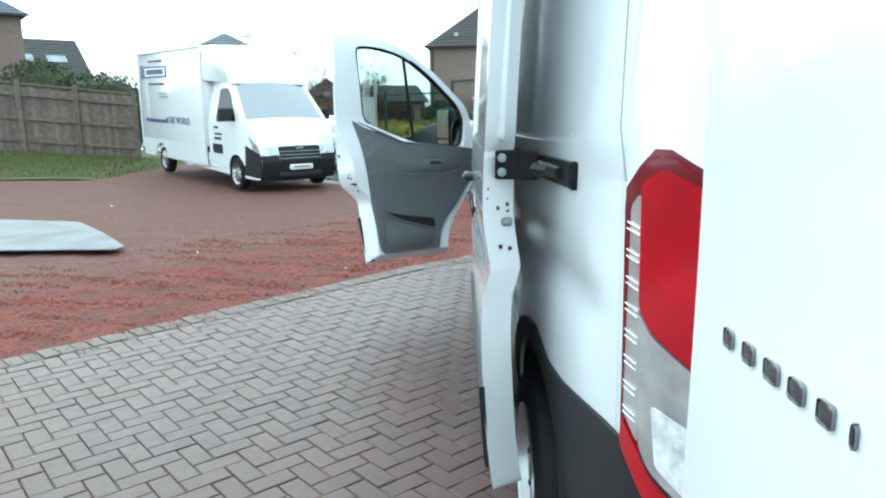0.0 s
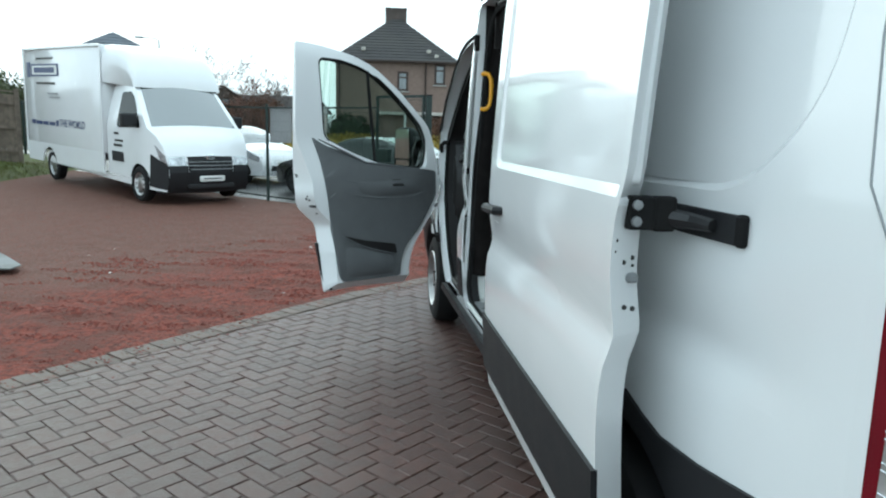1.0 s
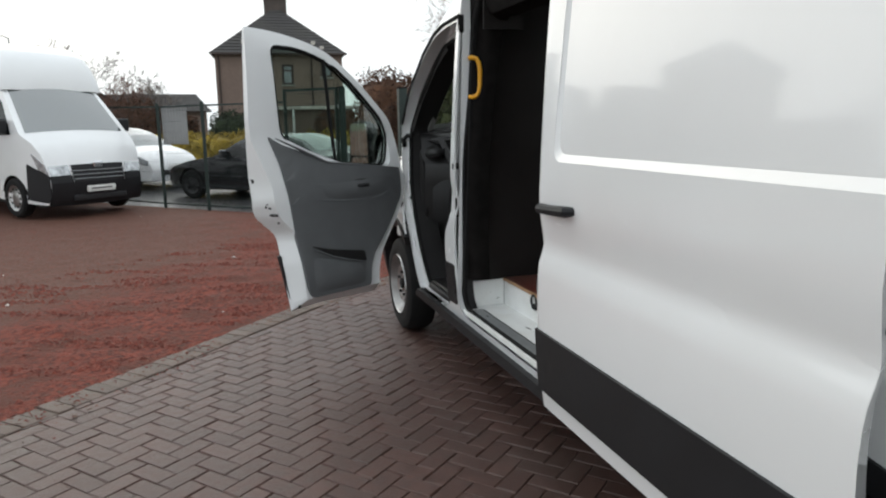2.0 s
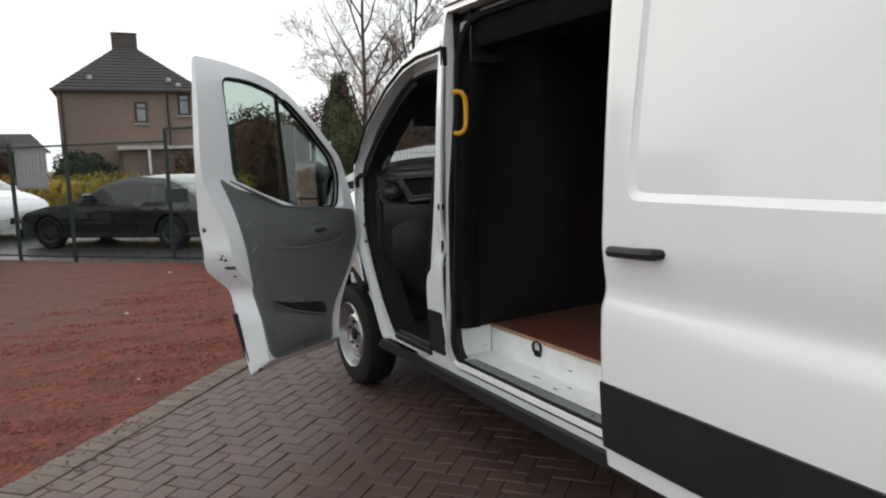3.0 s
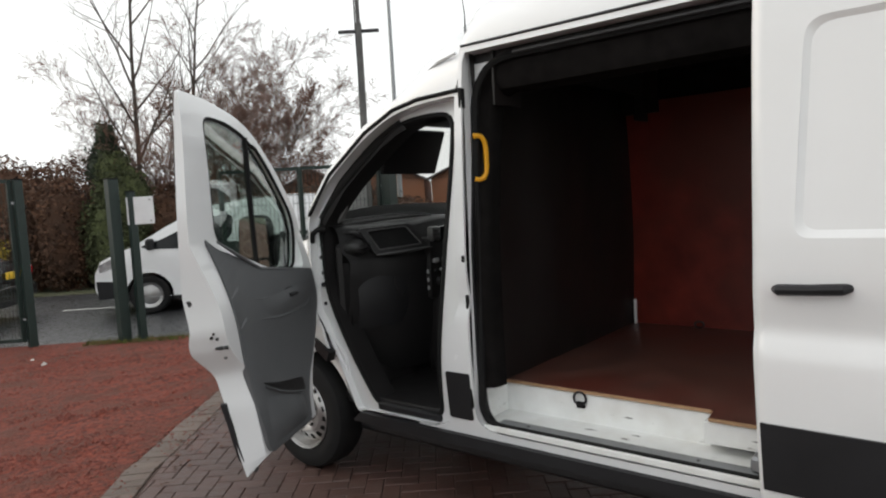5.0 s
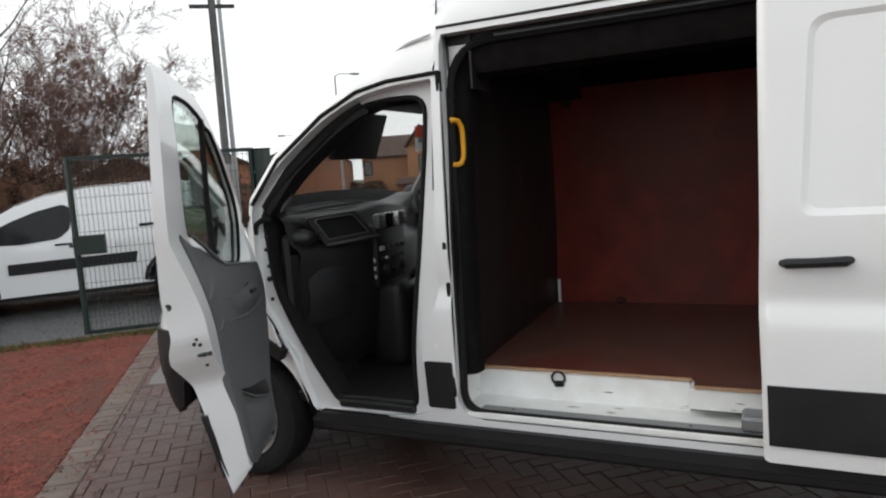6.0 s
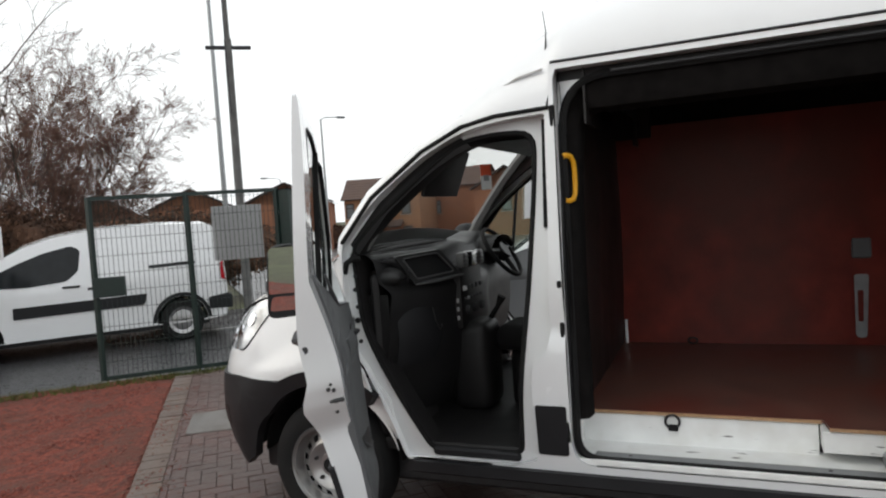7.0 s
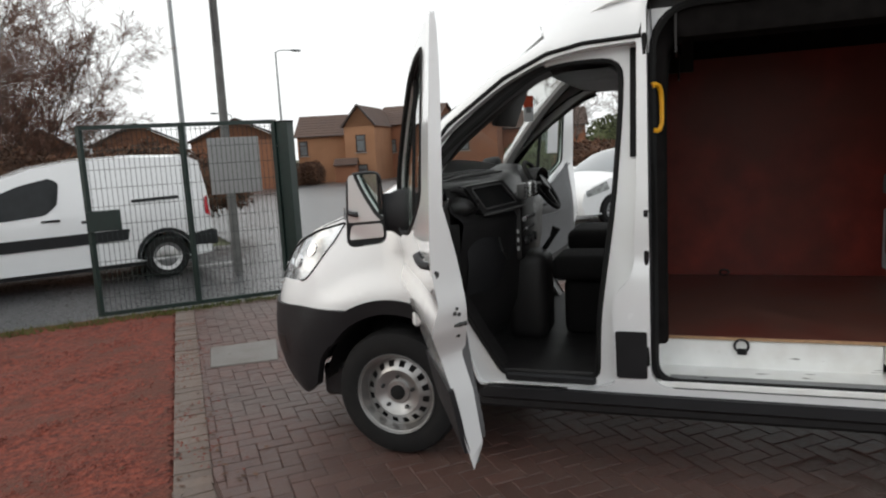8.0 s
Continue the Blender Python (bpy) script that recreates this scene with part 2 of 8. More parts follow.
PLY_FLOOR = material("worn_red_brown_plywood_floor", (0.118, 0.054, 0.042), 0.36, var=0.35, scale=6, second=(0.140, 0.026, 0.017), second_scale=1.3, second_amount=0.8, bump=0.1, bump_scale=120)
PLY_EDGE = material("raw_plywood_edge", (0.36, 0.22, 0.12), 0.7, var=0.2, scale=40)
BLACK_LINING = material("black_bulkhead_moulding", (0.0165, 0.0145, 0.0140), 0.42, spec=0.3, var=0.2, scale=4, bump=0.25, bump_scale=7)
FELT = material("black_felt_lining", (0.0090, 0.0080, 0.0078), 0.9, spec=0.06, var=0.35, scale=14, bump=0.4, bump_scale=12)
YELLOW = material("yellow_plastic", (0.75, 0.36, 0.01), 0.4, var=0.05)
RED_LENS = material("red_lamp_lens", (0.36, 0.002, 0.010), 0.12, var=0.25, scale=7, coat=0.5, spec=0.3, rough_var=0.02)
RED_LENS_DARK = material("dark_red_lamp_lens", (0.14, 0.003, 0.010), 0.2, var=0.2, scale=4, coat=0.25, spec=0.3, rough_var=0.02)
CLEAR_LENS = material("clear_ribbed_lens", (0.50, 0.48, 0.47), 0.18, metal=0.5, var=0.3, scale=9, coat=1.0, bump=0.15, bump_scale=25)
HEAD_LENS = material("headlamp_lens", (0.47, 0.49, 0.51), 0.16, metal=0.6, var=0.5, scale=11, coat=1.0, bump=0.5, bump_scale=16)
GLASS = glass_material("clear_green_tinted_glass", (0.76, 0.84, 0.80), 1.0, 0.13)
GLASS_SMOKE = glass_material("smoky_windscreen_glass", (0.22, 0.26, 0.27), 0.85, 0.30)
# pale silver for the lamp's reflector, with its highlight put into the colour
LAMP_HIGHLIGHT = material("silver_reflector_highlight", (0.82, 0.82, 0.82), 0.35, metal=0.2, var=0.35, scale=30, coat=1.0, bump=0.4, bump_scale=40)
SIDE_GLASS = material("black_cab_glass", (0.012, 0.014, 0.016), 0.12, spec=0.25, var=0.2)
GLASS_DARK = glass_material("dark_car_glass", (0.06, 0.075, 0.08))
GLASS_CLEAR = glass_material("clear_glass", (0.74, 0.75, 0.73))
MIRROR = material("mirror", (0.85, 0.86, 0.87), 0.02, metal=1.0, var=0.0, rough_var=0.0)
CAR_BLACK = material("black_car_paint", (0.010, 0.011, 0.013), 0.25, var=0.1, coat=1.0, rough_var=0.03)
PLATE_WHITE = material("white_plate", (0.7, 0.7, 0.68), 0.4, var=0.05)
PLATE_YELLOW = material("yellow_plate", (0.70, 0.45, 0.03), 0.4, var=0.05)
INK = material("dark_blue_print", (0.03, 0.045, 0.13), 0.4, var=0.1)
INK_BLACK = material("black_print", (0.03, 0.03, 0.03), 0.5, var=0.1)
ASPHALT = material("wet_asphalt", (0.045, 0.045, 0.047), 0.3, var=0.25, scale=30, second=(0.035, 0.035, 0.038), second_scale=0.5, second_amount=0.8, bump=0.35, bump_scale=120, rough_var=0.2)
ROAD_PAINT = material("white_road_paint", (0.55, 0.55, 0.53), 0.6, var=0.2, scale=25)
EARTH = material("rough_grass_and_soil", (0.07, 0.075, 0.035), 0.9, var=0.35, scale=3, second=(0.06, 0.05, 0.03), second_scale=0.3, second_amount=0.7, bump=0.6, bump_scale=30)
GRASS = material("short_mossy_grass", (0.058, 0.070, 0.010), 0.9, var=0.45, scale=6, second=(0.075, 0.065, 0.022), second_scale=1.2, second_amount=0.7, bump=0.6, bump_scale=60)
GRASS_BLADE = material("grass_blades", (0.070, 0.085, 0.012), 0.8, var=0.3, scale=4, second=(0.11, 0.10, 0.03), second_scale=1.0, second_amount=0.7, island=0.3)
GRAVEL = material("red_blaes_gravel", (0.150, 0.035, 0.021), 0.80, var=0.6, scale=22, second=(0.098, 0.036, 0.024), second_scale=2.4, second_amount=0.85, bump=1.0, bump_scale=40, spec=0.3)
STONE_RED = material("red_gravel_stones", (0.160, 0.040, 0.026), 0.85, var=0.25, scale=20, island=0.28)
STONE_PALE = material("pale_stones", (0.50, 0.46, 0.42), 0.8, var=0.2, scale=20, island=0.3)
PAVER = material("red_brown_concrete_paver", (0.082, 0.042, 0.034), 0.44, var=0.25, scale=14, second=(0.078, 0.053, 0.045), second_scale=0.8, second_amount=0.8, bump=0.4, bump_scale=160, per_piece=0.14, rough_var=0.18)
PAVER_FAR = material("red_brown_concrete_pavers_joined", (0.082, 0.042, 0.034), 0.44, var=0.25, scale=14, second=(0.078, 0.053, 0.045), second_scale=0.8, second_amount=0.8, bump=0.4, bump_scale=160, island=0.14, rough_var=0.18)
PAVER_EDGE = material("grey_concrete_edging", (0.125, 0.093, 0.076), 0.6, var=0.25, scale=14, second=(0.105, 0.070, 0.054), second_scale=2.5, second_amount=0.8, bump=0.4, bump_scale=160, per_piece=0.15)
JOINT = material("dark_joint_sand", (0.066, 0.038, 0.030), 0.9, var=0.3, scale=30)
CONCRETE = material("grey_concrete", (0.30, 0.29, 0.27), 0.8, var=0.15, scale=9, second=(0.2, 0.19, 0.17), second_scale=1.4, bump=0.3, bump_scale=90)
COVER = material("damp_concrete_cover", (0.135, 0.125, 0.115), 0.4, var=0.2, scale=8, second=(0.10, 0.085, 0.075), second_scale=3.0, second_amount=0.8, bump=0.3, bump_scale=90)
PALE_SHEET = material("pale_galvanised_sheet", (0.19, 0.195, 0.195), 0.7, metal=0.0, var=0.12, scale=3, second=(0.13, 0.125, 0.118), second_scale=1.6, second_amount=0.8, bump=0.1, bump_scale=20)
FENCE_WOOD = material("weathered_fence_timber", (0.145, 0.115, 0.09), 0.85, var=0.3, scale=7, second=(0.10, 0.085, 0.07), second_scale=1.5, bump=0.4, bump_scale=60, per_piece=0.2)
GREEN_STEEL = material("dark_green_powder_coat", (0.0074, 0.0198, 0.0161), 0.45, var=0.2, scale=15)
ROUGHCAST = material("brown_roughcast_render", (0.20, 0.145, 0.12), 0.9, var=0.12, scale=5, second=(0.16, 0.118, 0.10), second_scale=0.35, bump=0.5, bump_scale=30)
GREY_WALL = material("pale_render", (0.5, 0.47, 0.42), 0.9, var=0.1, scale=3, second=(0.38, 0.36, 0.33), second_scale=0.5)
ORANGE_BRICK = material("orange_brick_wall", (0.27, 0.115, 0.062), 0.9, var=0.18, scale=12, second=(0.21, 0.092, 0.056), second_scale=0.6, bump=0.3, bump_scale=30)
BUFF_BRICK = material("buff_brick_wall", (0.34, 0.175, 0.095), 0.9, var=0.18, scale=12, second=(0.28, 0.14, 0.075), second_scale=0.6, bump=0.3, bump_scale=30)
ROOF_DARK = material("dark_concrete_tiles", (0.045, 0.042, 0.042), 0.8, var=0.2, scale=4, second=(0.06, 0.058, 0.05), second_scale=0.5)
ROOF_SLATE = material("blue_grey_slate", (0.10, 0.115, 0.14), 0.7, var=0.15, scale=3, second=(0.08, 0.09, 0.1), second_scale=0.5)
ROOF_BROWN = material("brown_roof_tiles", (0.09, 0.055, 0.042), 0.85, var=0.2, scale=4, second=(0.07, 0.045, 0.04), second_scale=0.5)
WHITE_UPVC = material("white_window_frame", (0.7, 0.7, 0.68), 0.5, var=0.04)
CHIMNEY = material("dark_weathered_render", (0.085, 0.068, 0.060), 0.9, var=0.2, scale=3, bump=0.5, bump_scale=30)
DARK_FRAME = material("dark_brown_window_frame", (0.035, 0.02, 0.016), 0.5, var=0.1)
PANE = material("house_window_pane", (0.16, 0.18, 0.19), 0.08, var=0.4, scale=1.2, coat=1.0)
PALE_TRIM = material("pale_grey_pillar_trim", (0.20, 0.20, 0.20), 0.7, var=0.08, bump=0.1, bump_scale=300)
HEDGE_GOLD = material("golden_privet_leaves", (0.22, 0.16, 0.018), 0.8, var=0.4, scale=3, island=0.4)
HEDGE_DARK = material("dark_conifer_leaves", (0.020, 0.030, 0.013), 0.9, var=0.4, scale=2, island=0.5)
HEDGE_BROWN = material("brown_beech_leaves", (0.085, 0.042, 0.024), 0.9, var=0.4, scale=2, island=0.5)
BUSH_GREEN = material("olive_shrub_leaves", (0.055, 0.065, 0.025), 0.9, var=0.4, scale=2, island=0.5)
BARK = material("grey_brown_bark", (0.075, 0.06, 0.05), 0.9, var=0.3, scale=9, bump=0.5, bump_scale=40)
TWIG = material("grey_brown_twigs", (0.15, 0.12, 0.105), 0.9, var=0.3, scale=3)
TWIG_RED = material("reddish_brown_twigs", (0.15, 0.080, 0.058), 0.9, var=0.3, scale=3)
POLE_WOOD = material("grey_timber_pole", (0.115, 0.113, 0.110), 0.85, var=0.25, scale=6, bump=0.4, bump_scale=40)
GALV = material("galvanised_steel", (0.30, 0.31, 0.32), 0.45, metal=0.6, var=0.12, scale=12)
SIGN_GREY = material("grey_sign_board", (0.34, 0.345, 0.345), 0.55, var=0.12, scale=2, second=(0.27, 0.27, 0.27), second_scale=0.8)
PAPER = material("white_paper", (0.7, 0.71, 0.72), 0.7, var=0.04)
BANNER = material("red_orange_banner", (0.55, 0.08, 0.03), 0.6, var=0.1)
SCREEN = material("dark_display", (0.008, 0.008, 0.01), 0.15, var=0.1, coat=1.0)


def scuffed_paint():
    """White paint on a load step, with long dark scuffs and chips."""
    m = material("scuffed_white_step_paint", (0.80, 0.81, 0.80), 0.38, var=0.04, scale=10, second=(0.60, 0.57, 0.52), second_scale=6, second_amount=0.3)
    n, l = m.node_tree.nodes, m.node_tree.links
    b = n["Principled BSDF"]
    under = b.inputs["Base Color"].links[0].from_socket
    tc, mp, nz, rg, mx = (n.new(k) for k in ("ShaderNodeTexCoord", "ShaderNodeMapping", "ShaderNodeTexNoise", "ShaderNodeMapRange", "ShaderNodeMix"))
    mp.inputs["Scale"].default_value = (30, 5, 45)
    nz.inputs["Scale"].default_value, nz.inputs["Detail"].default_value = 1.0, 7.0
    rg.inputs["From Min"].default_value, rg.inputs["From Max"].default_value = 0.66, 0.70
    mx.data_type = "RGBA"
    mx.inputs["B"].default_value = (0.09, 0.08, 0.07, 1)
    l.new(tc.outputs["Object"], mp.inputs["Vector"])
    l.new(mp.outputs["Vector"], nz.inputs["Vector"])
    l.new(nz.outputs["Fac"], rg.inputs["Value"])
    l.new(rg.outputs["Result"], mx.inputs["Factor"])
    l.new(under, mx.inputs["A"])
    l.new(mx.outputs["Result"], b.inputs["Base Color"])
    return m


SCUFFED = scuffed_paint()


def compacted_gravel():
    """Loose red gravel that turns to a browner, flattened surface where vehicles run."""
    m = GRAVEL
    n, l = m.node_tree.nodes, m.node_tree.links
    b = n["Principled BSDF"]
    under = b.inputs["Base Color"].links[0].from_socket
    tc, sep, nz, fine = (n.new(k) for k in ("ShaderNodeTexCoord", "ShaderNodeSeparateXYZ", "ShaderNodeTexNoise", "ShaderNodeTexNoise"))
    nz.inputs["Scale"].default_value, nz.inputs["Detail"].default_value = 0.8, 5.0
    fine.inputs["Scale"].default_value, fine.inputs["Detail"].default_value = 35.0, 6.0
    for q in (nz, fine):
        l.new(tc.outputs["Object"], q.inputs["Vector"])
    l.new(tc.outputs["Object"], sep.inputs["Vector"])

    def calc(op, a, b_, c=None):
        q = n.new("ShaderNodeMath")
        q.operation = op
        for i, v in enumerate((a, b_, c)):
            if v is None:
                continue
            if isinstance(v, float):
                q.inputs[i].default_value = v
            else:
                l.new(v, q.inputs[i])
        return q.outputs["Value"]

    kerb = calc("ADD", calc("MULTIPLY", sep.outputs["X"], -0.724), calc("MULTIPLY_ADD", sep.outputs["Y"], 0.69, -5.01))
    edge = calc("ADD", kerb, calc("MULTIPLY_ADD", nz.outputs["Fac"], 2.4, -1.2))
    east = calc("MULTIPLY_ADD", sep.outputs["X"], -0.5, 0.2)
    fac = n.new("ShaderNodeMapRange")
    fac.inputs["From Min"].default_value, fac.inputs["From Max"].default_value = 1.5, 2.6
    fac.inputs["To Max"].default_value = 0.9
    l.new(edge, fac.inputs["Value"])
    west = n.new("ShaderNodeClamp")
    l.new(east, west.inputs["Value"])
    both = calc("MULTIPLY", fac.outputs["Result"], west.outputs["Result"])
    ramp = n.new("ShaderNodeValToRGB")
    ramp.color_ramp.elements[0].position, ramp.color_ramp.elements[1].position = 0.3, 0.7
    ramp.color_ramp.elements[0].color, ramp.color_ramp.elements[1].color = (0.085, 0.042, 0.030, 1), (0.165, 0.080, 0.058, 1)
    l.new(fine.outputs["Fac"], ramp.inputs["Fac"])
    mx = n.new("ShaderNodeMix")
    mx.data_type = "RGBA"
    l.new(both, mx.inputs["Factor"])
    l.new(under, mx.inputs["A"])
    l.new(ramp.outputs["Color"], mx.inputs["B"])
    l.new(mx.outputs["Result"], b.inputs["Base Color"])
    for q in n:
        if q.type == "BUMP":
            q.inputs["Distance"].default_value = 0.03


compacted_gravel()


# ---- ground: yard, road and the land beyond ----
FENCE0, FENCE_DIR, FENCE_OUT = Vector((0.15, 13.15)), Vector((0.696, -0.718)), Vector((0.718, 0.696))
KERB = [Vector(p) for p in ((-6.4, 0.55), (-2.89, 4.22), (-0.45, 6.80), (2.66, 9.42), (3.1, 9.79))]


def beyond(x, y):
    """Metres outside the fence line, and metres along it."""
    p = Vector((x, y)) - FENCE0
    return p.dot(FENCE_OUT), p.dot(FENCE_DIR)


def land(x, y):
    d, s = beyond(x, y)
    z = -0.018 * min(max(0.0, d - 5.0), 90.0)
    rise = 0.034 * min(max(0.0, -(x + 4.1) * 0.651 + (y - 15.3) * 0.759), 4.5)
    return z + (rise if d < 2.5 else rise * max(0.0, 1 - (d - 2.5) / 6))


def kerb_side(x, y):
    """Metres from the edge of the paving: above 0 on the gravel."""
    best = 1e9
    for a, b in zip(KERB, KERB[1:]):
        e = (b - a).normalized()
        best = min(best, -(e.x * (y - a.y) - e.y * (x - a.x)))
    return -best


def sheet(name, us, vs, height, mat, label, category, swap=None):
    bm = bmesh.new()
    rows = []
    for v in vs:
        rows.append([bm.verts.new((*p, height(*p))) for p in ((swap(u, v) if swap else (u, v)) for u in us)])
    for r, s in zip(rows, rows[1:]):
        for k in range(len(r) - 1):
            bm.faces.new((r[k], r[k + 1], s[k + 1], s[k]))
    bmesh.ops.recalc_face_normals(bm, faces=list(bm.faces))
    if sum(f.normal.z for f in bm.faces) < 0:
        bmesh.ops.reverse_faces(bm, faces=list(bm.faces))
    return tagged(finish(bm, name, mat), label, category, kind="structure")


far_steps = [-900, -400, -200, -120, -80, *range(-60, 61, 4), 80, 120, 200, 400, 900]
sheet("ground", [x + 0.0 for x in far_steps], [y + 10.0 for y in far_steps], lambda x, y: land(x, y) - 0.06, EARTH, "rough grass and soil reaching to the horizon", "ground")


def along_road(s, d):
    p = FENCE0 + FENCE_DIR * s + FENCE_OUT * d
    return p.x, p.y


road_d = [0.02, 1.0, 2.0, 3.0, 4.0, 5.0, 6.2]
sheet("road", list(range(-60, 61, 2)), road_d, lambda x, y: land(x, y) - 0.015, ASPHALT, "wet dark asphalt road outside the yard fence", "road", along_road)
sheet("road_junction", list(range(6, 62, 2)), [6.2, 7, 8, *range(10, 74, 3)], lambda x, y: land(x, y) - 0.015, ASPHALT, "wet asphalt side road leading to the brick houses", "road", along_road)


def gravel_height(x, y):
    k, (d, s) = kerb_side(x, y), beyond(x, y)
    if k < -0.02:
        return -0.09
    v = Vector((x, y, 0))
    rough = 0.018 * noise.noise(v * 3.1) + 0.011 * noise.noise(v * 8.0)
    across = (x * 0.24 + y * 0.97)
    rut = 0.02 * max(0.0, noise.noise(Vector((x * 0.5, across * 1.9, 4.0)))) + 0.012 * noise.noise(Vector((x * 0.9, across * 5.0, 1.0)))
    ridge = math.exp(-((k - 1.25) / 0.75) ** 2) * (0.7 + 0.3 * noise.noise(v * 0.7))
    clod = noise.noise(Vector((x * 2.6 + y * 0.8, across * 4.2, 2.0))) + 0.5 * noise.noise(v * 6.5)
    rut = rut * (0.5 + 1.1 * ridge) + ridge * (0.050 * max(0.0, clod) + 0.012 * noise.noise(v * 5.5))
    near = min(1.0, max(0.0, k / 0.6)) * min(1.0, max(0.0, -d / 0.5))
    return land(x, y) - 0.012 + (rough + rut) * near


gx = [-26, -20, -16, -13, -11, -10, -9, -8, *[-7 + 0.055 * i for i in range(202)]]
gy = [*[0.6 + 0.055 * i for i in range(240)], *[13.85 + 0.2 * i for i in range(17)], 17.4, 18, 19, 20, 21, 22, 24]
bm = bmesh.new()
rows = [[bm.verts.new((x, y, gravel_height(x, y))) for x in gx] for y in gy]
for r, s in zip(rows, rows[1:]):
    for k in range(len(r) - 1):
        cx, cy = (r[k].co.x + r[k + 1].co.x) / 2, (r[k].co.y + s[k].co.y) / 2
        if kerb_side(cx, cy) > -0.2 and beyond(cx, cy)[0] < 0.4:
            bm.faces.new((r[k], r[k + 1], s[k + 1], s[k]))
bmesh.ops.delete(bm, geom=[v for v in bm.verts if not v.link_faces], context="VERTS")
bmesh.ops.bisect_plane(bm, geom=list(bm.verts) + list(bm.edges) + list(bm.faces), plane_co=(*(FENCE0 + FENCE_OUT * 0.06), 0), plane_no=(*FENCE_OUT, 0), clear_outer=True)
tagged(finish(bm, "gravel_yard", GRAVEL), "damp red blaes gravel yard with raked ruts", "gravel", kind="structure")


def scatter_stones(name, count, size, mat, label, area, keep, seed):
    """Loose stones: small uneven lumps lying on the gravel, in one mesh."""
    rng = random.Random(seed)
    verts, faces = [], []
    while count:
        x, y = rng.uniform(area[0], area[2]), rng.uniform(area[1], area[3])
        if not keep(x, y):
            continue
        count -= 1
        r = size * rng.uniform(0.5, 1.0) ** 1.5 * (1.4 if rng.random() < 0.06 else 1)
        a, z, n = rng.uniform(0, 6.28), gravel_height(x, y), len(verts)
        for k in range(5):
            t = a + k * 1.2566 + rng.uniform(-0.3, 0.3)
            q = r * rng.uniform(0.7, 1.2)
            verts.append((x + q * math.cos(t), y + q * 0.8 * math.sin(t), z + r * rng.uniform(-0.15, 0.25)))
        verts.append((x + rng.uniform(-0.3, 0.3) * r, y + rng.uniform(-0.3, 0.3) * r, z + r * rng.uniform(0.5, 0.9)))
        faces += [(n + k, n + (k + 1) % 5, n + 5) for k in range(5)]
    me = bpy.data.meshes.new(name)
    me.from_pydata(verts, [], faces)
    me.materials.append(mat)
    return tagged(new(name, me), label, "gravel", kind="stuff")


scatter_stones("gravel_stones", 16000, 0.010, STONE_RED, "loose red gravel stones on the yard", (-6, 3.5, 3.2, 13), lambda x, y: kerb_side(x, y) > 0.02 and beyond(x, y)[0] < -0.05, 3)
scatter_stones("gravel_lumps", 8000, 0.022, STONE_RED, "larger red gravel lumps along the ruts", (-8, 3.5, 3.2, 15), lambda x, y: 0.15 < kerb_side(x, y) < 3.2 and beyond(x, y)[0] < -0.1 and noise.noise(Vector((x * 0.9, (x * 0.24 + y * 0.97) * 5.0, 1.0))) > 0.12, 4)
scatter_stones("pale_litter", 15, 0.034, STONE_PALE, "scattered pale stones and litter on the gravel", (-7, 6, 1, 15), lambda x, y: kerb_side(x, y) > 0.5 and beyond(x, y)[0] < -0.5, 9)


# dashed and edge lines on the road
def road_line(s0, d0, s1, d1, width, name="road_marking"):
    bm = bmesh.new()
    a, b = Vector(along_road(s0, d0)), Vector(along_road(s1, d1))
    e = (b - a).normalized()
    n = Vector((-e.y, e.x)) * width / 2
    vs = [bm.verts.new((p.x, p.y, land(p.x, p.y) - 0.009)) for p in (a - n, b - n, b + n, a + n)]
    bm.faces.new(vs)
    bmesh.ops.recalc_face_normals(bm, faces=list(bm.faces))
    if bm.faces[:][0].normal.z < 0:
        bmesh.ops.reverse_faces(bm, faces=list(bm.faces))
    return tagged(finish(bm, name, ROAD_PAINT), "worn white line painted on the wet road", "road marking", "road markings", "structure")


for k in range(9):
    road_line(-8 + 4.0 * k, 3.4, -6.2 + 4.0 * k, 3.4, 0.1)
for k in range(4):
    road_line(9.0 + 3.2 * k, 9.5 + 1.2 * k, 13.5 + 3.2 * k, 9.0 + 1.2 * k, 0.12)


# ---- the large white panel van: a passenger door and the side door stand open ----
VC = 1.28
VAN = thing("panel_van", "white high-roof panel van parked with its side door slid open", "van", pose(VC, 3.9, 0))
SIDE = [(0.25, 0.335), (0.40, 0.300), (0.55, 0.276), (0.75, 0.262), (0.92, 0.257), (1.02, 0.262), (1.09, 0.281), (1.16, 0.272), (1.24, 0.262), (1.36, 0.264), (1.55, 0.272), (1.80, 0.286), (2.09, 0.308), (2.30, 0.336), (2.5, 0.37)]
JAMB = [(0.25, 0.383), (0.40, 0.348), (0.55, 0.324), (0.75, 0.310), (1.0, 0.308), (1.24, 0.312), (1.36, 0.316), (1.55, 0.335), (1.80, 0.362), (2.09, 0.396), (2.30, 0.42)]
ZCUTS = [0.45, 0.52, 0.6, 0.68, 0.76, 0.84, 0.92, 0.98, 1.02, 1.06, 1.09, 1.12, 1.16, 1.2, 1.24, 1.3, 1.36, 1.45, 1.55, 1.65, 1.75, 1.85, 1.95, 2.05, 2.15, 2.25]


def vpart(name, bm, mat, parent=None, label="", smooth=True, angle=35):
    ob = finish(bm, name, mat, parent or VAN, label, smooth, angle)
    if ob.parent is VAN:
        ob.matrix_parent_inverse = Matrix.Translation((-VC, -3.9, 0))
    return ob


def side_x(z):
    return smooth_at(SIDE, z)


def jamb_x(z):
    return smooth_at(JAMB, z)


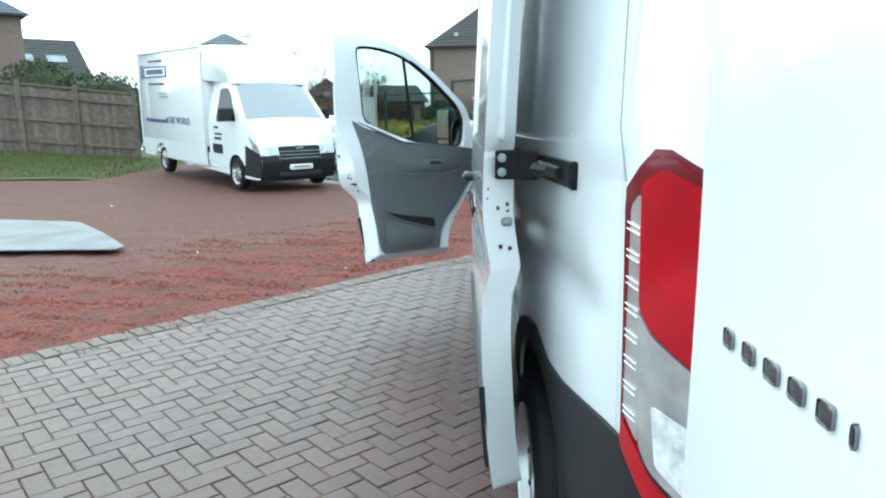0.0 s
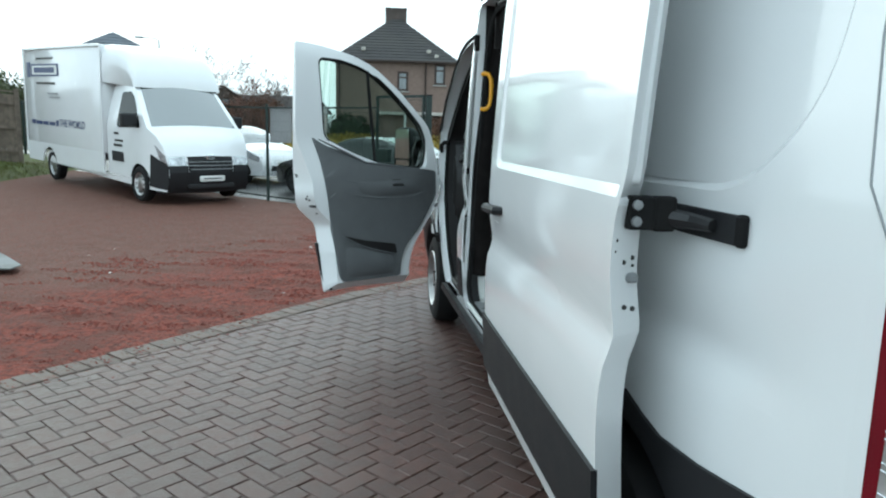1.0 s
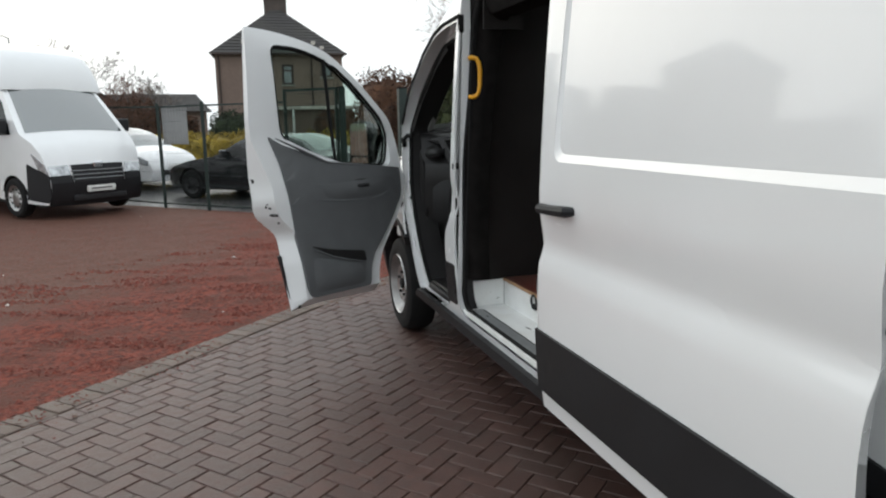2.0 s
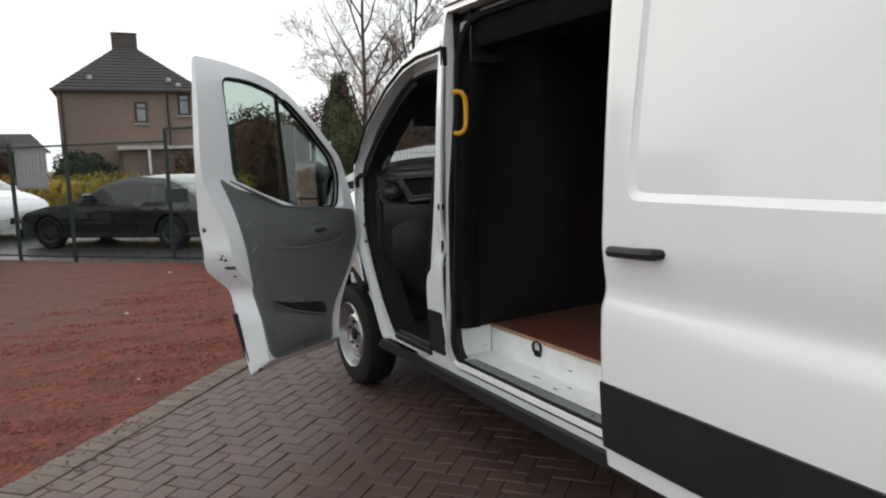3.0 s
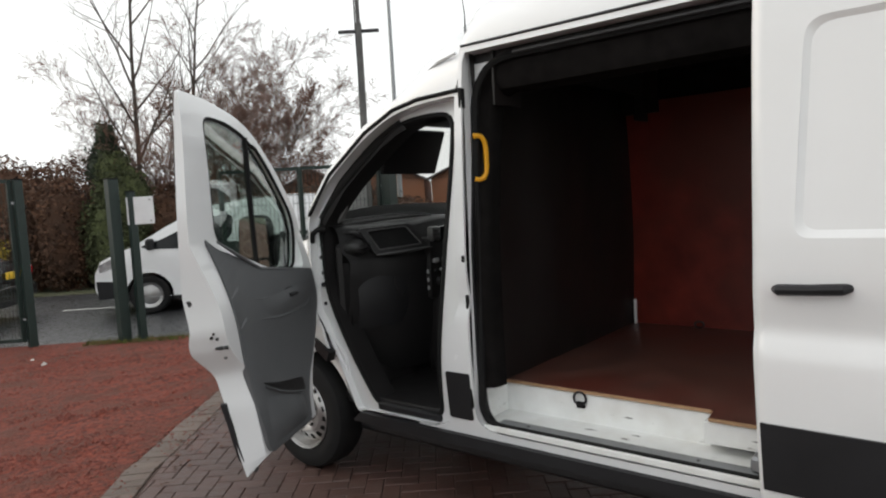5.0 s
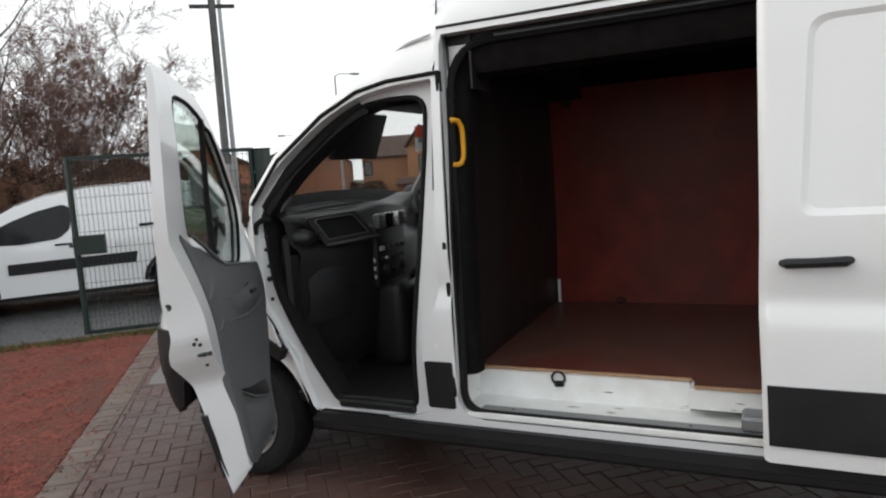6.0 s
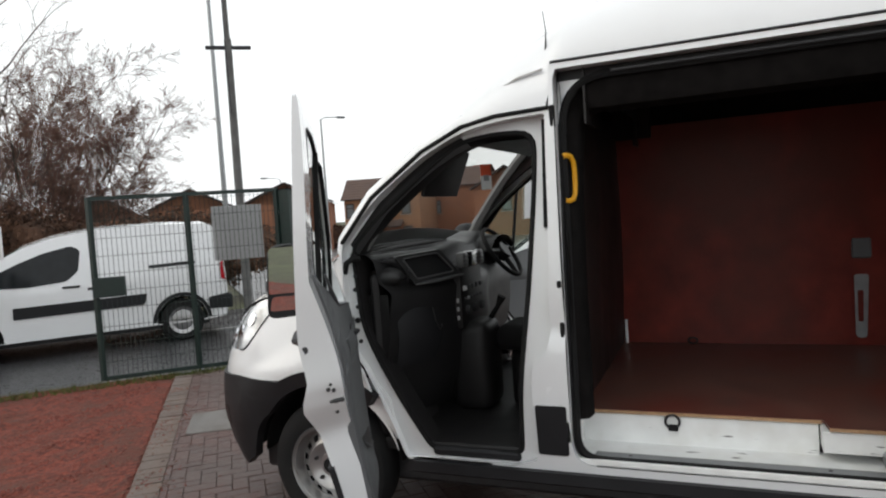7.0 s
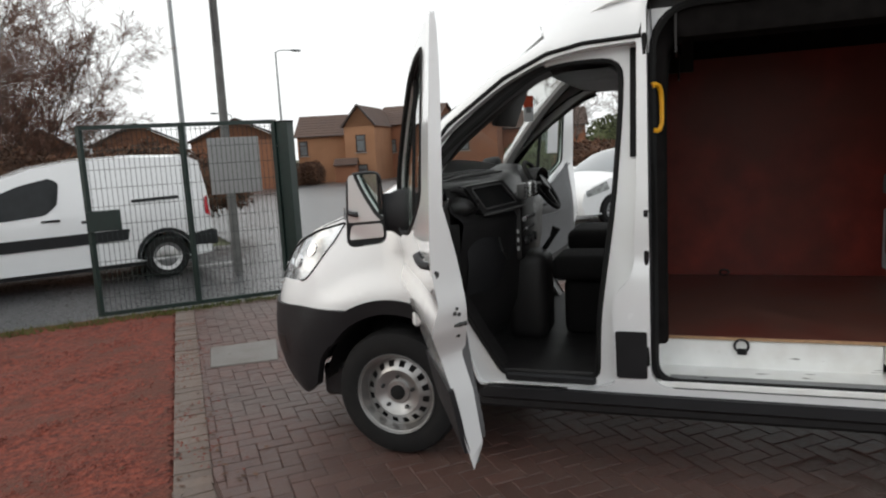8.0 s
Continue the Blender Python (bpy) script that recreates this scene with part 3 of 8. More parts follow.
def body_x(u, v):
    """The body side with its taper towards the rear."""
    k = min(1.0, max(0.0, (1.75 - u) / 0.43))
    x = side_x(v) + (side_flat(v) - side_x(v)) * k * k * (3 - 2 * k)
    return x + 0.075 * max(0.0, (2.7 - max(u, 1.32)) / 1.4) ** 1.6 + 0.085 * max(0.0, (1.30 - u) / 0.2) ** 1.7


def side_flat(z):
    return curve_at([(0.5, 0.275), (1.4, 0.268), (2.3, 0.336)], z)


def mirror_x(bm):
    for v in bm.verts:
        v.co.x = 2 * VC - v.co.x
    bmesh.ops.reverse_faces(bm, faces=list(bm.faces))
    return bm


def arc(cy, cz, r, a0, a1, n):
    return [(cy + r * math.cos(radians(a)), cz + r * math.sin(radians(a))) for a in span(a0, a1, n)]


DOOR_EDGE = smooth_loop([(5.69, 1.52, 0.05), (5.50, 1.735, 0.1), (5.21, 1.94, 0.15), (5.00, 2.035, 0.1), (4.83, 2.067, 0.1), (4.592, 2.078, 0.015), (4.596, 1.60, 0.05), (4.615, 1.06, 0.04), (4.640, 0.985, 0.03), (4.700, 0.925, 0.03), (4.718, 0.84, 0.04), (4.715, 0.69, 0.04), (4.715, 0.47, 0.02), (4.84, 0.428, 0.02), (4.92, 0.424, 0.03), (5.41, 0.424, 0.03), (5.46, 0.60, 0.1), (5.60, 0.90, 0.1), (5.68, 1.0, 0.06)])
# the front door's own outline, with its notch above the sill and a cut-away lower front corner
DOOR_SHAPE = smooth_loop([(5.655, 1.455, 0.04), (5.60, 1.575, 0.05), (5.35, 1.805, 0.12), (5.12, 1.972, 0.15), (4.945, 2.040, 0.12), (4.70, 2.088, 0.1), (4.512, 2.100, 0.015), (4.51, 1.60, 0.05), (4.52, 1.06, 0.04), (4.55, 0.985, 0.03), (4.66, 0.870, 0.04), (4.66, 0.69, 0.04), (4.668, 0.400, 0.012), (4.90, 0.415, 0.05), (5.355, 0.405, 0.02), (5.352, 0.53, 0.06), (5.40, 0.67, 0.1), (5.50, 0.80, 0.1), (5.62, 0.95, 0.08), (5.67, 1.10, 0.06)])
CAB_GAP = smooth_loop([(5.66, 1.50, 0.06), (5.495, 1.67, 0.1), (5.205, 1.89, 0.15), (5.04, 1.995, 0.12), (4.86, 2.016, 0.1), (4.664, 2.008, 0.13), (4.672, 1.76, 0.1), (4.71, 1.32, 0.15), (4.75, 1.05, 0.1), (4.785, 0.80, 0.1), (4.80, 0.48, 0.05), (5.27, 0.46, 0.06), (5.40, 0.68, 0.15), (5.54, 0.93, 0.15), (5.615, 1.1, 0.1)])
SIDE_GAP = smooth_loop([(4.550, 2.272, 0.02), (4.545, 0.46, 0.11), (3.12, 0.46, 0.08), (3.10, 2.272, 0.08)], n=7)
SIDE_IN = smooth_loop([(4.541, 2.245, 0.22), (4.536, 0.47, 0.11), (3.14, 0.47, 0.08), (3.12, 2.245, 0.08)], n=7)
REAR_ARCH = arc(2.10, 0.36, 0.43, 150, 8, 14)

for far in (False, True):
    outline = [(1.32, 0.62), (1.70, 0.62), *[p for p in REAR_ARCH if p[1] > 0.43], (2.56, 0.42), (5.40, 0.42), (5.46, 0.60), (5.60, 0.90), (5.69, 1.0), (5.70, 1.52), (5.50, 1.75), (5.21, 1.955), (5.00, 2.052), (4.83, 2.084), (4.572, 2.094), (4.567, 2.30), (1.32, 2.30)]
    stamp_out = smooth_loop([(1.66, 1.425, 0.15), (1.47, 1.60, 0.2), (1.40, 2.12, 0.08), (2.95, 2.12, 0.08), (3.02, 1.42, 0.08)], n=5)
    stamp_in = smooth_loop([(1.665, 1.44, 0.15), (1.485, 1.607, 0.2), (1.415, 2.105, 0.08), (2.94, 2.105, 0.08), (3.005, 1.435, 0.08)], n=5)
    holes = [DOOR_EDGE, stamp_out] + ([] if far else [SIDE_GAP])
    bm = panel_bm(outline, holes, lambda u, v: (body_x(u, v), u, v), 0.012, [1.2, 1.3, 1.4, 1.5, 1.6, 1.8, 2.0, 2.2, 2.4, 3.0, 3.6, 4.2, 4.8, 5.3], ZCUTS)
    bm2 = panel_bm(stamp_in, [], lambda u, v: (body_x(u, v) + 0.010, u, v), 0.008, [1.5, 1.65, 1.8, 2.0, 2.2, 2.4], ZCUTS)
    me_tmp = bpy.data.meshes.new("tmp")
    bm2.to_mesh(me_tmp)
    bm.from_mesh(me_tmp)
    bpy.data.meshes.remove(me_tmp)
    bm2.free()
    ring_a = [bm.verts.new((body_x(u, v), u, v)) for u, v in stamp_out]
    ring_b = [bm.verts.new((body_x(u, v) + 0.010, u, v)) for u, v in stamp_in]
    for k in range(len(ring_a)):
        j = (k + 1) % len(ring_a)
        bm.faces.new((ring_a[k], ring_a[j], ring_b[j], ring_b[k]))
    # the step from the outer skin to the recessed door frame
    ring_a = [bm.verts.new((side_x(v), u, v)) for u, v in DOOR_EDGE]
    ring_b = [bm.verts.new((jamb_x(v) + 0.002, u, v)) for u, v in DOOR_EDGE]
    for k in range(len(ring_a)):
        j = (k + 1) % len(ring_a)
        bm.faces.new((ring_a[k], ring_a[j], ring_b[j], ring_b[k]))
    if far:
        mirror_x(bm)
    vpart("side_panel", bm, PAINT, label="white painted body side with pressed panel")
    bm = panel_bm(DOOR_EDGE, [CAB_GAP], lambda u, v: (jamb_x(v), u, v), 0.03, [4.7, 5.0, 5.3, 5.5], ZCUTS)
    if far:
        mirror_x(bm)
    vpart("door_frame", bm, PAINT_IN, label="white painted door opening frame")
    inner = [(5.15 + (u - 5.15) * 0.992, 1.2 + (v - 1.2) * 0.994) for u, v in CAB_GAP]
    lip = [(5.15 + (u - 5.15) * (0.972 if v > 1.25 else 0.985), 1.2 + (v - 1.2) * (0.975 if v > 1.25 else 0.99)) for u, v in CAB_GAP]
    bm = grid_bm([[(jamb_x(v) + d, u, v) for u, v in ring + ring[:1]] for ring, d in ((inner, 0.004), (inner, 0.03), (lip, 0.075), (lip, 0.15))])
    vpart("aperture_trim", mirror_x(bm) if far else bm, DARK_TRIM)
    bm = tube_bm([(jamb_x(v) + 0.000, u, v) for u, v in CAB_GAP], 0.013, 6, closed=True)
    if far:
        mirror_x(bm)
    vpart("door_seal", bm, RUBBER)
    # dark strip over the pillar frame: its seal, and shade put into the colour
    bm = grid_bm([[(jamb_x(v) - 0.003 - 0.006 * math.sin(math.pi * k / 4), u - 0.012 * k, v - 0.013 * k) for k in range(5)] for u, v in ((5.67, 1.525), (5.50, 1.725), (5.36, 1.835), (5.22, 1.932), (5.11, 1.988), (5.03, 2.018))])
    vpart("pillar_seal_shade", mirror_x(bm) if far else bm, DARK_TRIM)

# hinge post: bolts, wiring boot and door strap
for z, y, r in ((1.47, 5.655, 0.016), (1.36, 5.645, 0.013), (1.29, 5.65, 0.013), (1.20, 5.64, 0.012), (1.13, 5.645, 0.016), (1.02, 5.635, 0.012)):
    vpart("hinge_bolt", lathe_bm([(0.004, r), (-0.008, r * 0.9), (-0.009, 0.0001)], 10, "x", (jamb_x(z), y, z)), DARK_METAL)
vpart("wiring_boot", tube_bm([(jamb_x(1.44), 5.62, 1.45), (jamb_x(1.44) - 0.03, 5.64, 1.455), (jamb_x(1.44) - 0.05, 5.67, 1.43), (jamb_x(1.44) - 0.04, 5.69, 1.38)], 0.016, 8), RUBBER)

# side door opening: jamb depth, seal, tracks
bm = bmesh.new()
ra = [bm.verts.new((side_x(v), u, v)) for u, v in SIDE_GAP]
rb = [bm.verts.new((jamb_x(v) + 0.002, u, v)) for u, v in SIDE_GAP]
for k in range(len(ra)):
    j = (k + 1) % len(ra)
    bm.faces.new((ra[k], ra[j], rb[j], rb[k]))
vpart("side_opening_jamb", bm, PAINT_IN)
# white frame drawn in dark trim: the recess's shade is in the colour
bm = panel_bm(SIDE_GAP, [SIDE_IN], lambda u, v: (jamb_x(v), u, v), 0.05, [3.5, 4.0], ZCUTS)
vpart("side_opening_frame", bm, MID_TRIM, label="recessed side opening frame with shade in its dark colour")
bm = tube_bm([(jamb_x(v) - 0.012, u + 0.012 * (1 if u < 3.8 else -1), v + 0.012 * (1 if v < 1 else -1)) for u, v in SIDE_IN], 0.018, 6, closed=True)
vpart("side_opening_seal", bm, RUBBER)
vpart("upper_door_track", box_bm(0.375, 3.13, 2.232, 0.405, 4.30, 2.25, 0.004), DARK_METAL, label="steel upper door track")
path = [(y, 2.226, 0.0, -1.0) for y in span(3.12, 4.30, 22)] + [(4.318 + 0.200 * math.cos(radians(a)), 2.026 + 0.200 * math.sin(radians(a)), -math.cos(radians(a)), -math.sin(radians(a))) for a in span(84, 6, 12)] + [(4.520, z, -1.0, 0.0) for z in span(2.0, 0.66, 14)]
rows = []
for k, (y, z, ny, nz) in enumerate(path):
    drop = 1.0 if k < 24 else max(0.35, 1.0 - 0.055 * (k - 24))
    crease = 0.010 * noise.noise(Vector((y * 9.0, z * 3.0, 0.0)))
    rows.append([(jamb_x(min(z, 2.2)) + dx, y + ny * d * drop, z + nz * d * drop) for dx, d in ((0.004, 0.0), (0.020 + crease, 0.015), (0.034 + crease, 0.060), (0.046 - crease, 0.110), (0.075, 0.140), (0.130, 0.150))])
vpart("header_lining", grid_bm(rows), FELT, label="creased black lining round the side opening", angle=60)
# stops short of the top, so the dark frame reads as gutter shade
bend = arc(4.312, 2.03, 0.22, 62, 0, 9)
bm = panel_bm([(4.548, 2.03), (4.548, 2.225), *bend], [], lambda u, v: (jamb_x(v) - 0.004, u, v), 0, (), (), lambda u, v: (0.003, 0, 0))
vpart("opening_corner", bm, PAINT_IN)
vpart("corner_seal", tube_bm([(jamb_x(v) - 0.006, u - 0.008, v - 0.004) for u, v in arc(4.312, 2.03, 0.22, 88, -12, 13)], 0.014, 6), RUBBER)

# black door gutter along the cab door top
top = [(5.685, 1.535), (5.50, 1.757), (5.21, 1.962), (5.00, 2.058), (4.83, 2.090), (4.572, 2.100)]
for far in (False, True):
    bm = tube_bm([(side_x(v) - 0.002, u, v) for u, v in top], 0.011, 6)
    vpart("roof_gutter", mirror_x(bm) if far else bm, RUBBER)
    bm = tube_bm([(body_x(u, 2.305) - 0.001, u, 2.305) for u in span(1.1, 4.56, 12)], 0.007, 6)
    vpart("roof_seam", mirror_x(bm) if far else bm, DARK_METAL)

# roof, with its tall dome over the cab
ROOF_MID = [(1.08, 2.72), (1.2, 2.755), (3.7, 2.755), (4.1, 2.735), (4.45, 2.67), (4.75, 2.545), (4.95, 2.425), (5.08, 2.335), (5.16, 2.27)]
ROOF_EDGE = [(0.9, 2.30), (4.565, 2.30), (4.572, 2.102), (4.83, 2.092), (5.00, 2.060), (5.21, 1.964)]


def roof_row(y0, drop=0.0):
    row = []
    bow = 0.16 * min(1, max(0.0, (y0 - 3.9) / 1.2)) ** 2
    for u in (-1, -0.995, -0.975, -0.93, -0.86, -0.75, -0.6, -0.4, -0.2, 0, 0.2, 0.4, 0.6, 0.75, 0.86, 0.93, 0.975, 0.995, 1):
        y = y0 - bow * u * u
        ez = curve_at(ROOF_EDGE, y)
        ex = body_x(y, ez) + drop
        h = smooth_at(ROOF_MID, y + bow * u * u) - drop
        k = abs(u)
        z = ez + (h - ez) * (1 - k ** 4.2) ** 0.62
        row.append((VC - (VC - ex) * -u if u < 0 else VC + (VC - ex) * u, y, z))
    return row


bm = grid_bm([roof_row(y) for y in (1.08, 1.2, 1.4, 1.6, 1.8, 2.0, 2.4, 3.2, 3.7, 4.0, 4.2, 4.4, 4.53, 4.545, 4.58, 4.65, 4.75, 4.85, 4.95, 5.02, 5.08, 5.12, 5.16)])
vpart("roof", bm, PAINT, label="tall white domed roof", angle=50)
bm = grid_bm([roof_row(y, 0.05) for y in (1.12, 2.0, 3.2, 4.2, 4.4, 4.6, 4.75, 4.95, 5.08)])
vpart("headlining", bm, BLACK_LINING)
# pressed lines where the dome meets the side, and the aerial
for far in (False, True):
    pts = [(side_x(2.3) + 0.012, 4.60, 2.285), (side_x(2.3) + 0.02, 4.72, 2.262), (side_x(2.3) + 0.05, 4.85, 2.215), (side_x(2.3) + 0.09, 4.95, 2.165)]
    bm = tube_bm(pts, [0.008, 0.010, 0.008, 0.002], 6)
    vpart("roof_crease", mirror_x(bm) if far else bm, PAINT)
vpart("aerial", tube_bm([(0.43, 4.60, 2.36), (0.42, 4.59, 2.47), (0.42, 4.60, 2.56)], [0.006, 0.003, 0.002], 5), RUBBER, label="thin black roof aerial")


# windscreen and pillars
def screen_point(u, v, push=0.0):
    y = 5.92 + (5.16 - 5.92) * v - (0.22 - 0.07 * v) * u * u
    z = 1.49 + (2.27 - 1.49) * v + 0.06 * math.sin(math.pi * v) - (0.035 + 0.03 * v) * u * u
    return (VC + u * (0.86 - 0.16 * v), y - push * 0.6, z - push)


bm = grid_bm([[screen_point(u, v) for u in span(-1, 1, 13)] for v in span(0, 1, 9)])
screen = vpart("windscreen", bm, GLASS_CLEAR)
screen.visible_shadow = False
for far in (False, True):
    line = [(5.70, 1.47), (5.685, 1.535), (5.50, 1.752), (5.21, 1.957), (5.00, 2.056), (4.955, 2.066)]
    rows = []
    for i, (y, z) in enumerate(line):
        v = i / (len(line) - 1)
        a = Vector((side_x(z), y, z))
        b = Vector(screen_point(-0.985, v))
        d = 0.045 + 0.028 * v
        m = a + Vector((0.034, 0.64 * d, 0.77 * d))
        rows.append([a, a + Vector((0.004, 0.26 * d, 0.31 * d)), a + Vector((0.014, 0.50 * d, 0.60 * d)), m, m.lerp(b, 0.5) + Vector((0, 0.006, 0.008)), b])
    bm = grid_bm(rows)
    vpart("front_pillar", mirror_x(bm) if far else bm, PAINT, angle=60)
    bm = tube_bm([screen_point(-0.97, v, 0.015) for v in span(0, 1, 7)], 0.035, 6)
    vpart("pillar_trim", mirror_x(bm) if far else bm, PALE_TRIM)
bm = tube_bm([screen_point(u, 0.99, 0.02) for u in span(-0.97, 0.97, 9)], 0.03, 6)
vpart("header_trim", bm, DARK_TRIM)

# ---- nose: wings, bonnet, bumper, lamps ----
NOSE_Y0 = 6.22
NOSE_FRONT = [(0.24, 6.72), (0.35, 6.83), (0.50, 6.88), (0.65, 6.89), (0.80, 6.86), (0.95, 6.80), (1.10, 6.72), (1.2, 6.62)]
NOSE_TOP = [(5.70, 1.475), (5.95, 1.385), (6.22, 1.285), (6.50, 1.195), (6.8, 1.15), (7.22, 1.13)]
A_END = 7.22


def skin(a, z, out=0.0):
    """A point of the wing and nose: a runs along the side, round the corner and to the middle of the front."""
    x0 = side_x(min(z, 1.2)) + 0.10 * max(0.0, z - 1.16) ** 1.2
    k = min(1.0, max(0.0, (a - 5.70) / 0.22))
    k = k * k * (3 - 2 * k)
    if z > 0.80:
        x0 += k * (0.257 + 0.42 * (z - 0.80) ** 1.7 - x0) * min(1.0, (z - 0.80) / 0.10)
    x0 -= 0.013 * (1 + math.cos(math.pi * min(1.0, abs(math.hypot(a - 5.87, z - 0.36) - 0.54) / 0.15)))
    if a <= NOSE_Y0:
        return (x0 - out, a, z)
    t = (a - NOSE_Y0) / (A_END - NOSE_Y0) * math.pi / 2
    yf = smooth_at(NOSE_FRONT, z)
    n = 2 / 2.5
    c, s = max(0.0, math.cos(t)), max(0.0, math.sin(t))
    x = VC - (VC - x0) * c ** n
    y = NOSE_Y0 + (yf - NOSE_Y0) * s ** n
    return (x - out * c, y + out * s, z)


ACUTS = span(5.8, 7.18, 24)
F_ARCH = arc(5.87, 0.36, 0.51, 128, 62, 14)
HEAD = smooth_loop([(6.36, 0.962, 0.03), (6.70, 0.95, 0.03), (6.76, 1.08, 0.03), (6.55, 1.180, 0.04), (6.36, 1.228, 0.05), (6.15, 1.275, 0.015), (6.21, 1.18, 0.03), (6.29, 1.05, 0.05)])
for far in (False, True):
    bm = panel_bm([(5.70, 1.0), (5.60, 0.88), *F_ARCH, (6.38, 0.815), (6.7, 0.80), (A_END, 0.79), (A_END, 1.13), (6.8, 1.15), (6.50, 1.195), (6.22, 1.285), (5.95, 1.385), (5.70, 1.475)], [HEAD], skin, 0.01, span(5.73, 7.19, 42), span(0.81, 1.46, 24), lambda a, z: (0.012, -0.004, 0))
    vpart("front_wing", mirror_x(bm) if far else bm, PAINT, angle=50)
    bm = panel_bm(HEAD, [], lambda a, z: skin(a, z, -0.006), 0.01, ACUTS, ZCUTS, lambda a, z: (0.02, -0.02, 0))
    vpart("lamp_seal", (mirror_x if far else (lambda b: b))(tube_bm([skin(a, z, 0.001) for a, z in HEAD], 0.005, 5, closed=True)), RUBBER)
    lamp = vpart("headlight", mirror_x(bm) if far else bm, HEAD_LENS, label="swept-back clear headlight")
    for k, (a0, z0) in enumerate(((6.60, 1.03), (6.47, 1.06), (6.36, 1.13))):
        bm = panel_bm([(a0 + 0.035 * math.cos(t), z0 + 0.035 * math.sin(t)) for t in span(0, 5.76, 12)], [], lambda a, z: skin(a, z, 0.002), 0.01, (), (), lambda a, z: (0.01, -0.01, 0))
        vpart("reflector", mirror_x(bm) if far else bm, CHROME, lamp)
    # white flange that closes the arch behind the wheel
    bm = panel_bm([*arc(5.87, 0.36, 0.41, 126, 168, 10), (5.468, 0.60), (5.485, 0.72), (5.575, 0.83), (5.61, 0.83)], [], lambda a, z: (side_x(z) + 0.030, a, z), 0, (), (), lambda a, z: (0.02, 0, 0))
    vpart("arch_flange", mirror_x(bm) if far else bm, PAINT)
    # dark bumper that runs on into the wheel arch lip
    bump = [*arc(5.87, 0.36, 0.515, 130, 60, 18), (6.38, 0.822), (6.7, 0.808), (A_END, 0.797), (A_END, 0.25), (6.7, 0.26), (6.42, 0.30), (6.325, 0.36), *arc(5.87, 0.36, 0.435, 14, 130, 20)]
    bm = panel_bm(bump, [], lambda a, z: skin(a, z, 0.016), 0.03, ACUTS, [0.33, 0.4, 0.47, 0.55, 0.62, 0.7, 0.77], lambda a, z: (0.045, -0.012, 0))
    vpart("bumper", mirror_x(bm) if far else bm, BLACK_TRIM, label="black plastic bumper and arch lip", angle=50)
    bm = panel_bm(smooth_loop([(6.50, 0.52, 0.02), (6.74, 0.50, 0.02), (6.74, 0.60, 0.02), (6.52, 0.63, 0.02)]), [], lambda a, z: skin(a, z, 0.019), 0.01, ACUTS, (), lambda a, z: (0.01, -0.01, 0))
    vpart("fog_lamp", mirror_x(bm) if far else bm, DARK_TRIM)
    bm = panel_bm([(6.80, 0.83), (A_END, 0.83), (A_END, 1.07), (6.76, 1.05)], [], lambda a, z: skin(a, z, 0.004), 0.01, ACUTS, (), lambda a, z: (0, -0.01, 0))
    vpart("grille", mirror_x(bm) if far else bm, BLACK_TRIM)
    for z in (0.89, 0.95, 1.01):
        bm = panel_bm([(6.80, z - 0.008), (A_END, z - 0.008), (A_END, z + 0.008), (6.80, z + 0.008)], [], lambda a, q: skin(a, q, 0.014), 0.01, ACUTS, (), lambda a, z: (0, -0.012, 0))
        vpart("grille_bar", mirror_x(bm) if far else bm, CHROME)
    # inside of the wheel arch
    bm = grid_bm([[(x, y, z) for y, z in arc(5.87, 0.36, 0.43, 175, 5, 16)] for x in (0.30, 0.85)])
    vpart("arch_liner", mirror_x(bm) if far else bm, DARK_TRIM)
    bm = grid_bm([[(x, y, z) for y, z in arc(2.10, 0.36, 0.42, 178, 2, 16)] for x in (0.30, 0.85)])
    vpart("arch_liner", mirror_x(bm) if far else bm, DARK_TRIM)

# bonnet: an arched cap between the wing tops
rows = []
for a in [5.70, 5.80, 5.95, 6.1, 6.22, 6.35, 6.5, 6.65, 6.8, 6.95, 7.08, 7.18]:
    p = Vector(skin(a, smooth_at(NOSE_TOP, a)))
    q = Vector((2 * VC - p.x, p.y, p.z))
    lift = 0.085 * (1 - (a - 5.7) / 1.52) + 0.01
    fwd = 0.20 * max(0.0, 1 - (a - 5.70) / 0.6)
    rows.append([p.lerp(q, t) + Vector((0, fwd * (1 - (2 * t - 1) ** 2), lift * (1 - abs(2 * t - 1) ** 2.6))) for t in span(0, 1, 15)])
vpart("bonnet", grid_bm(rows), PAINT, label="short sloping white bonnet", angle=60)

for far in (False, True):
    bm = tube_bm([Vector(skin(a, smooth_at(NOSE_TOP, a) - 0.006, 0.001)) for a in span(5.74, 6.3, 8)], 0.0035, 5)
    vpart("bonnet_seam", mirror_x(bm) if far else bm, RUBBER)
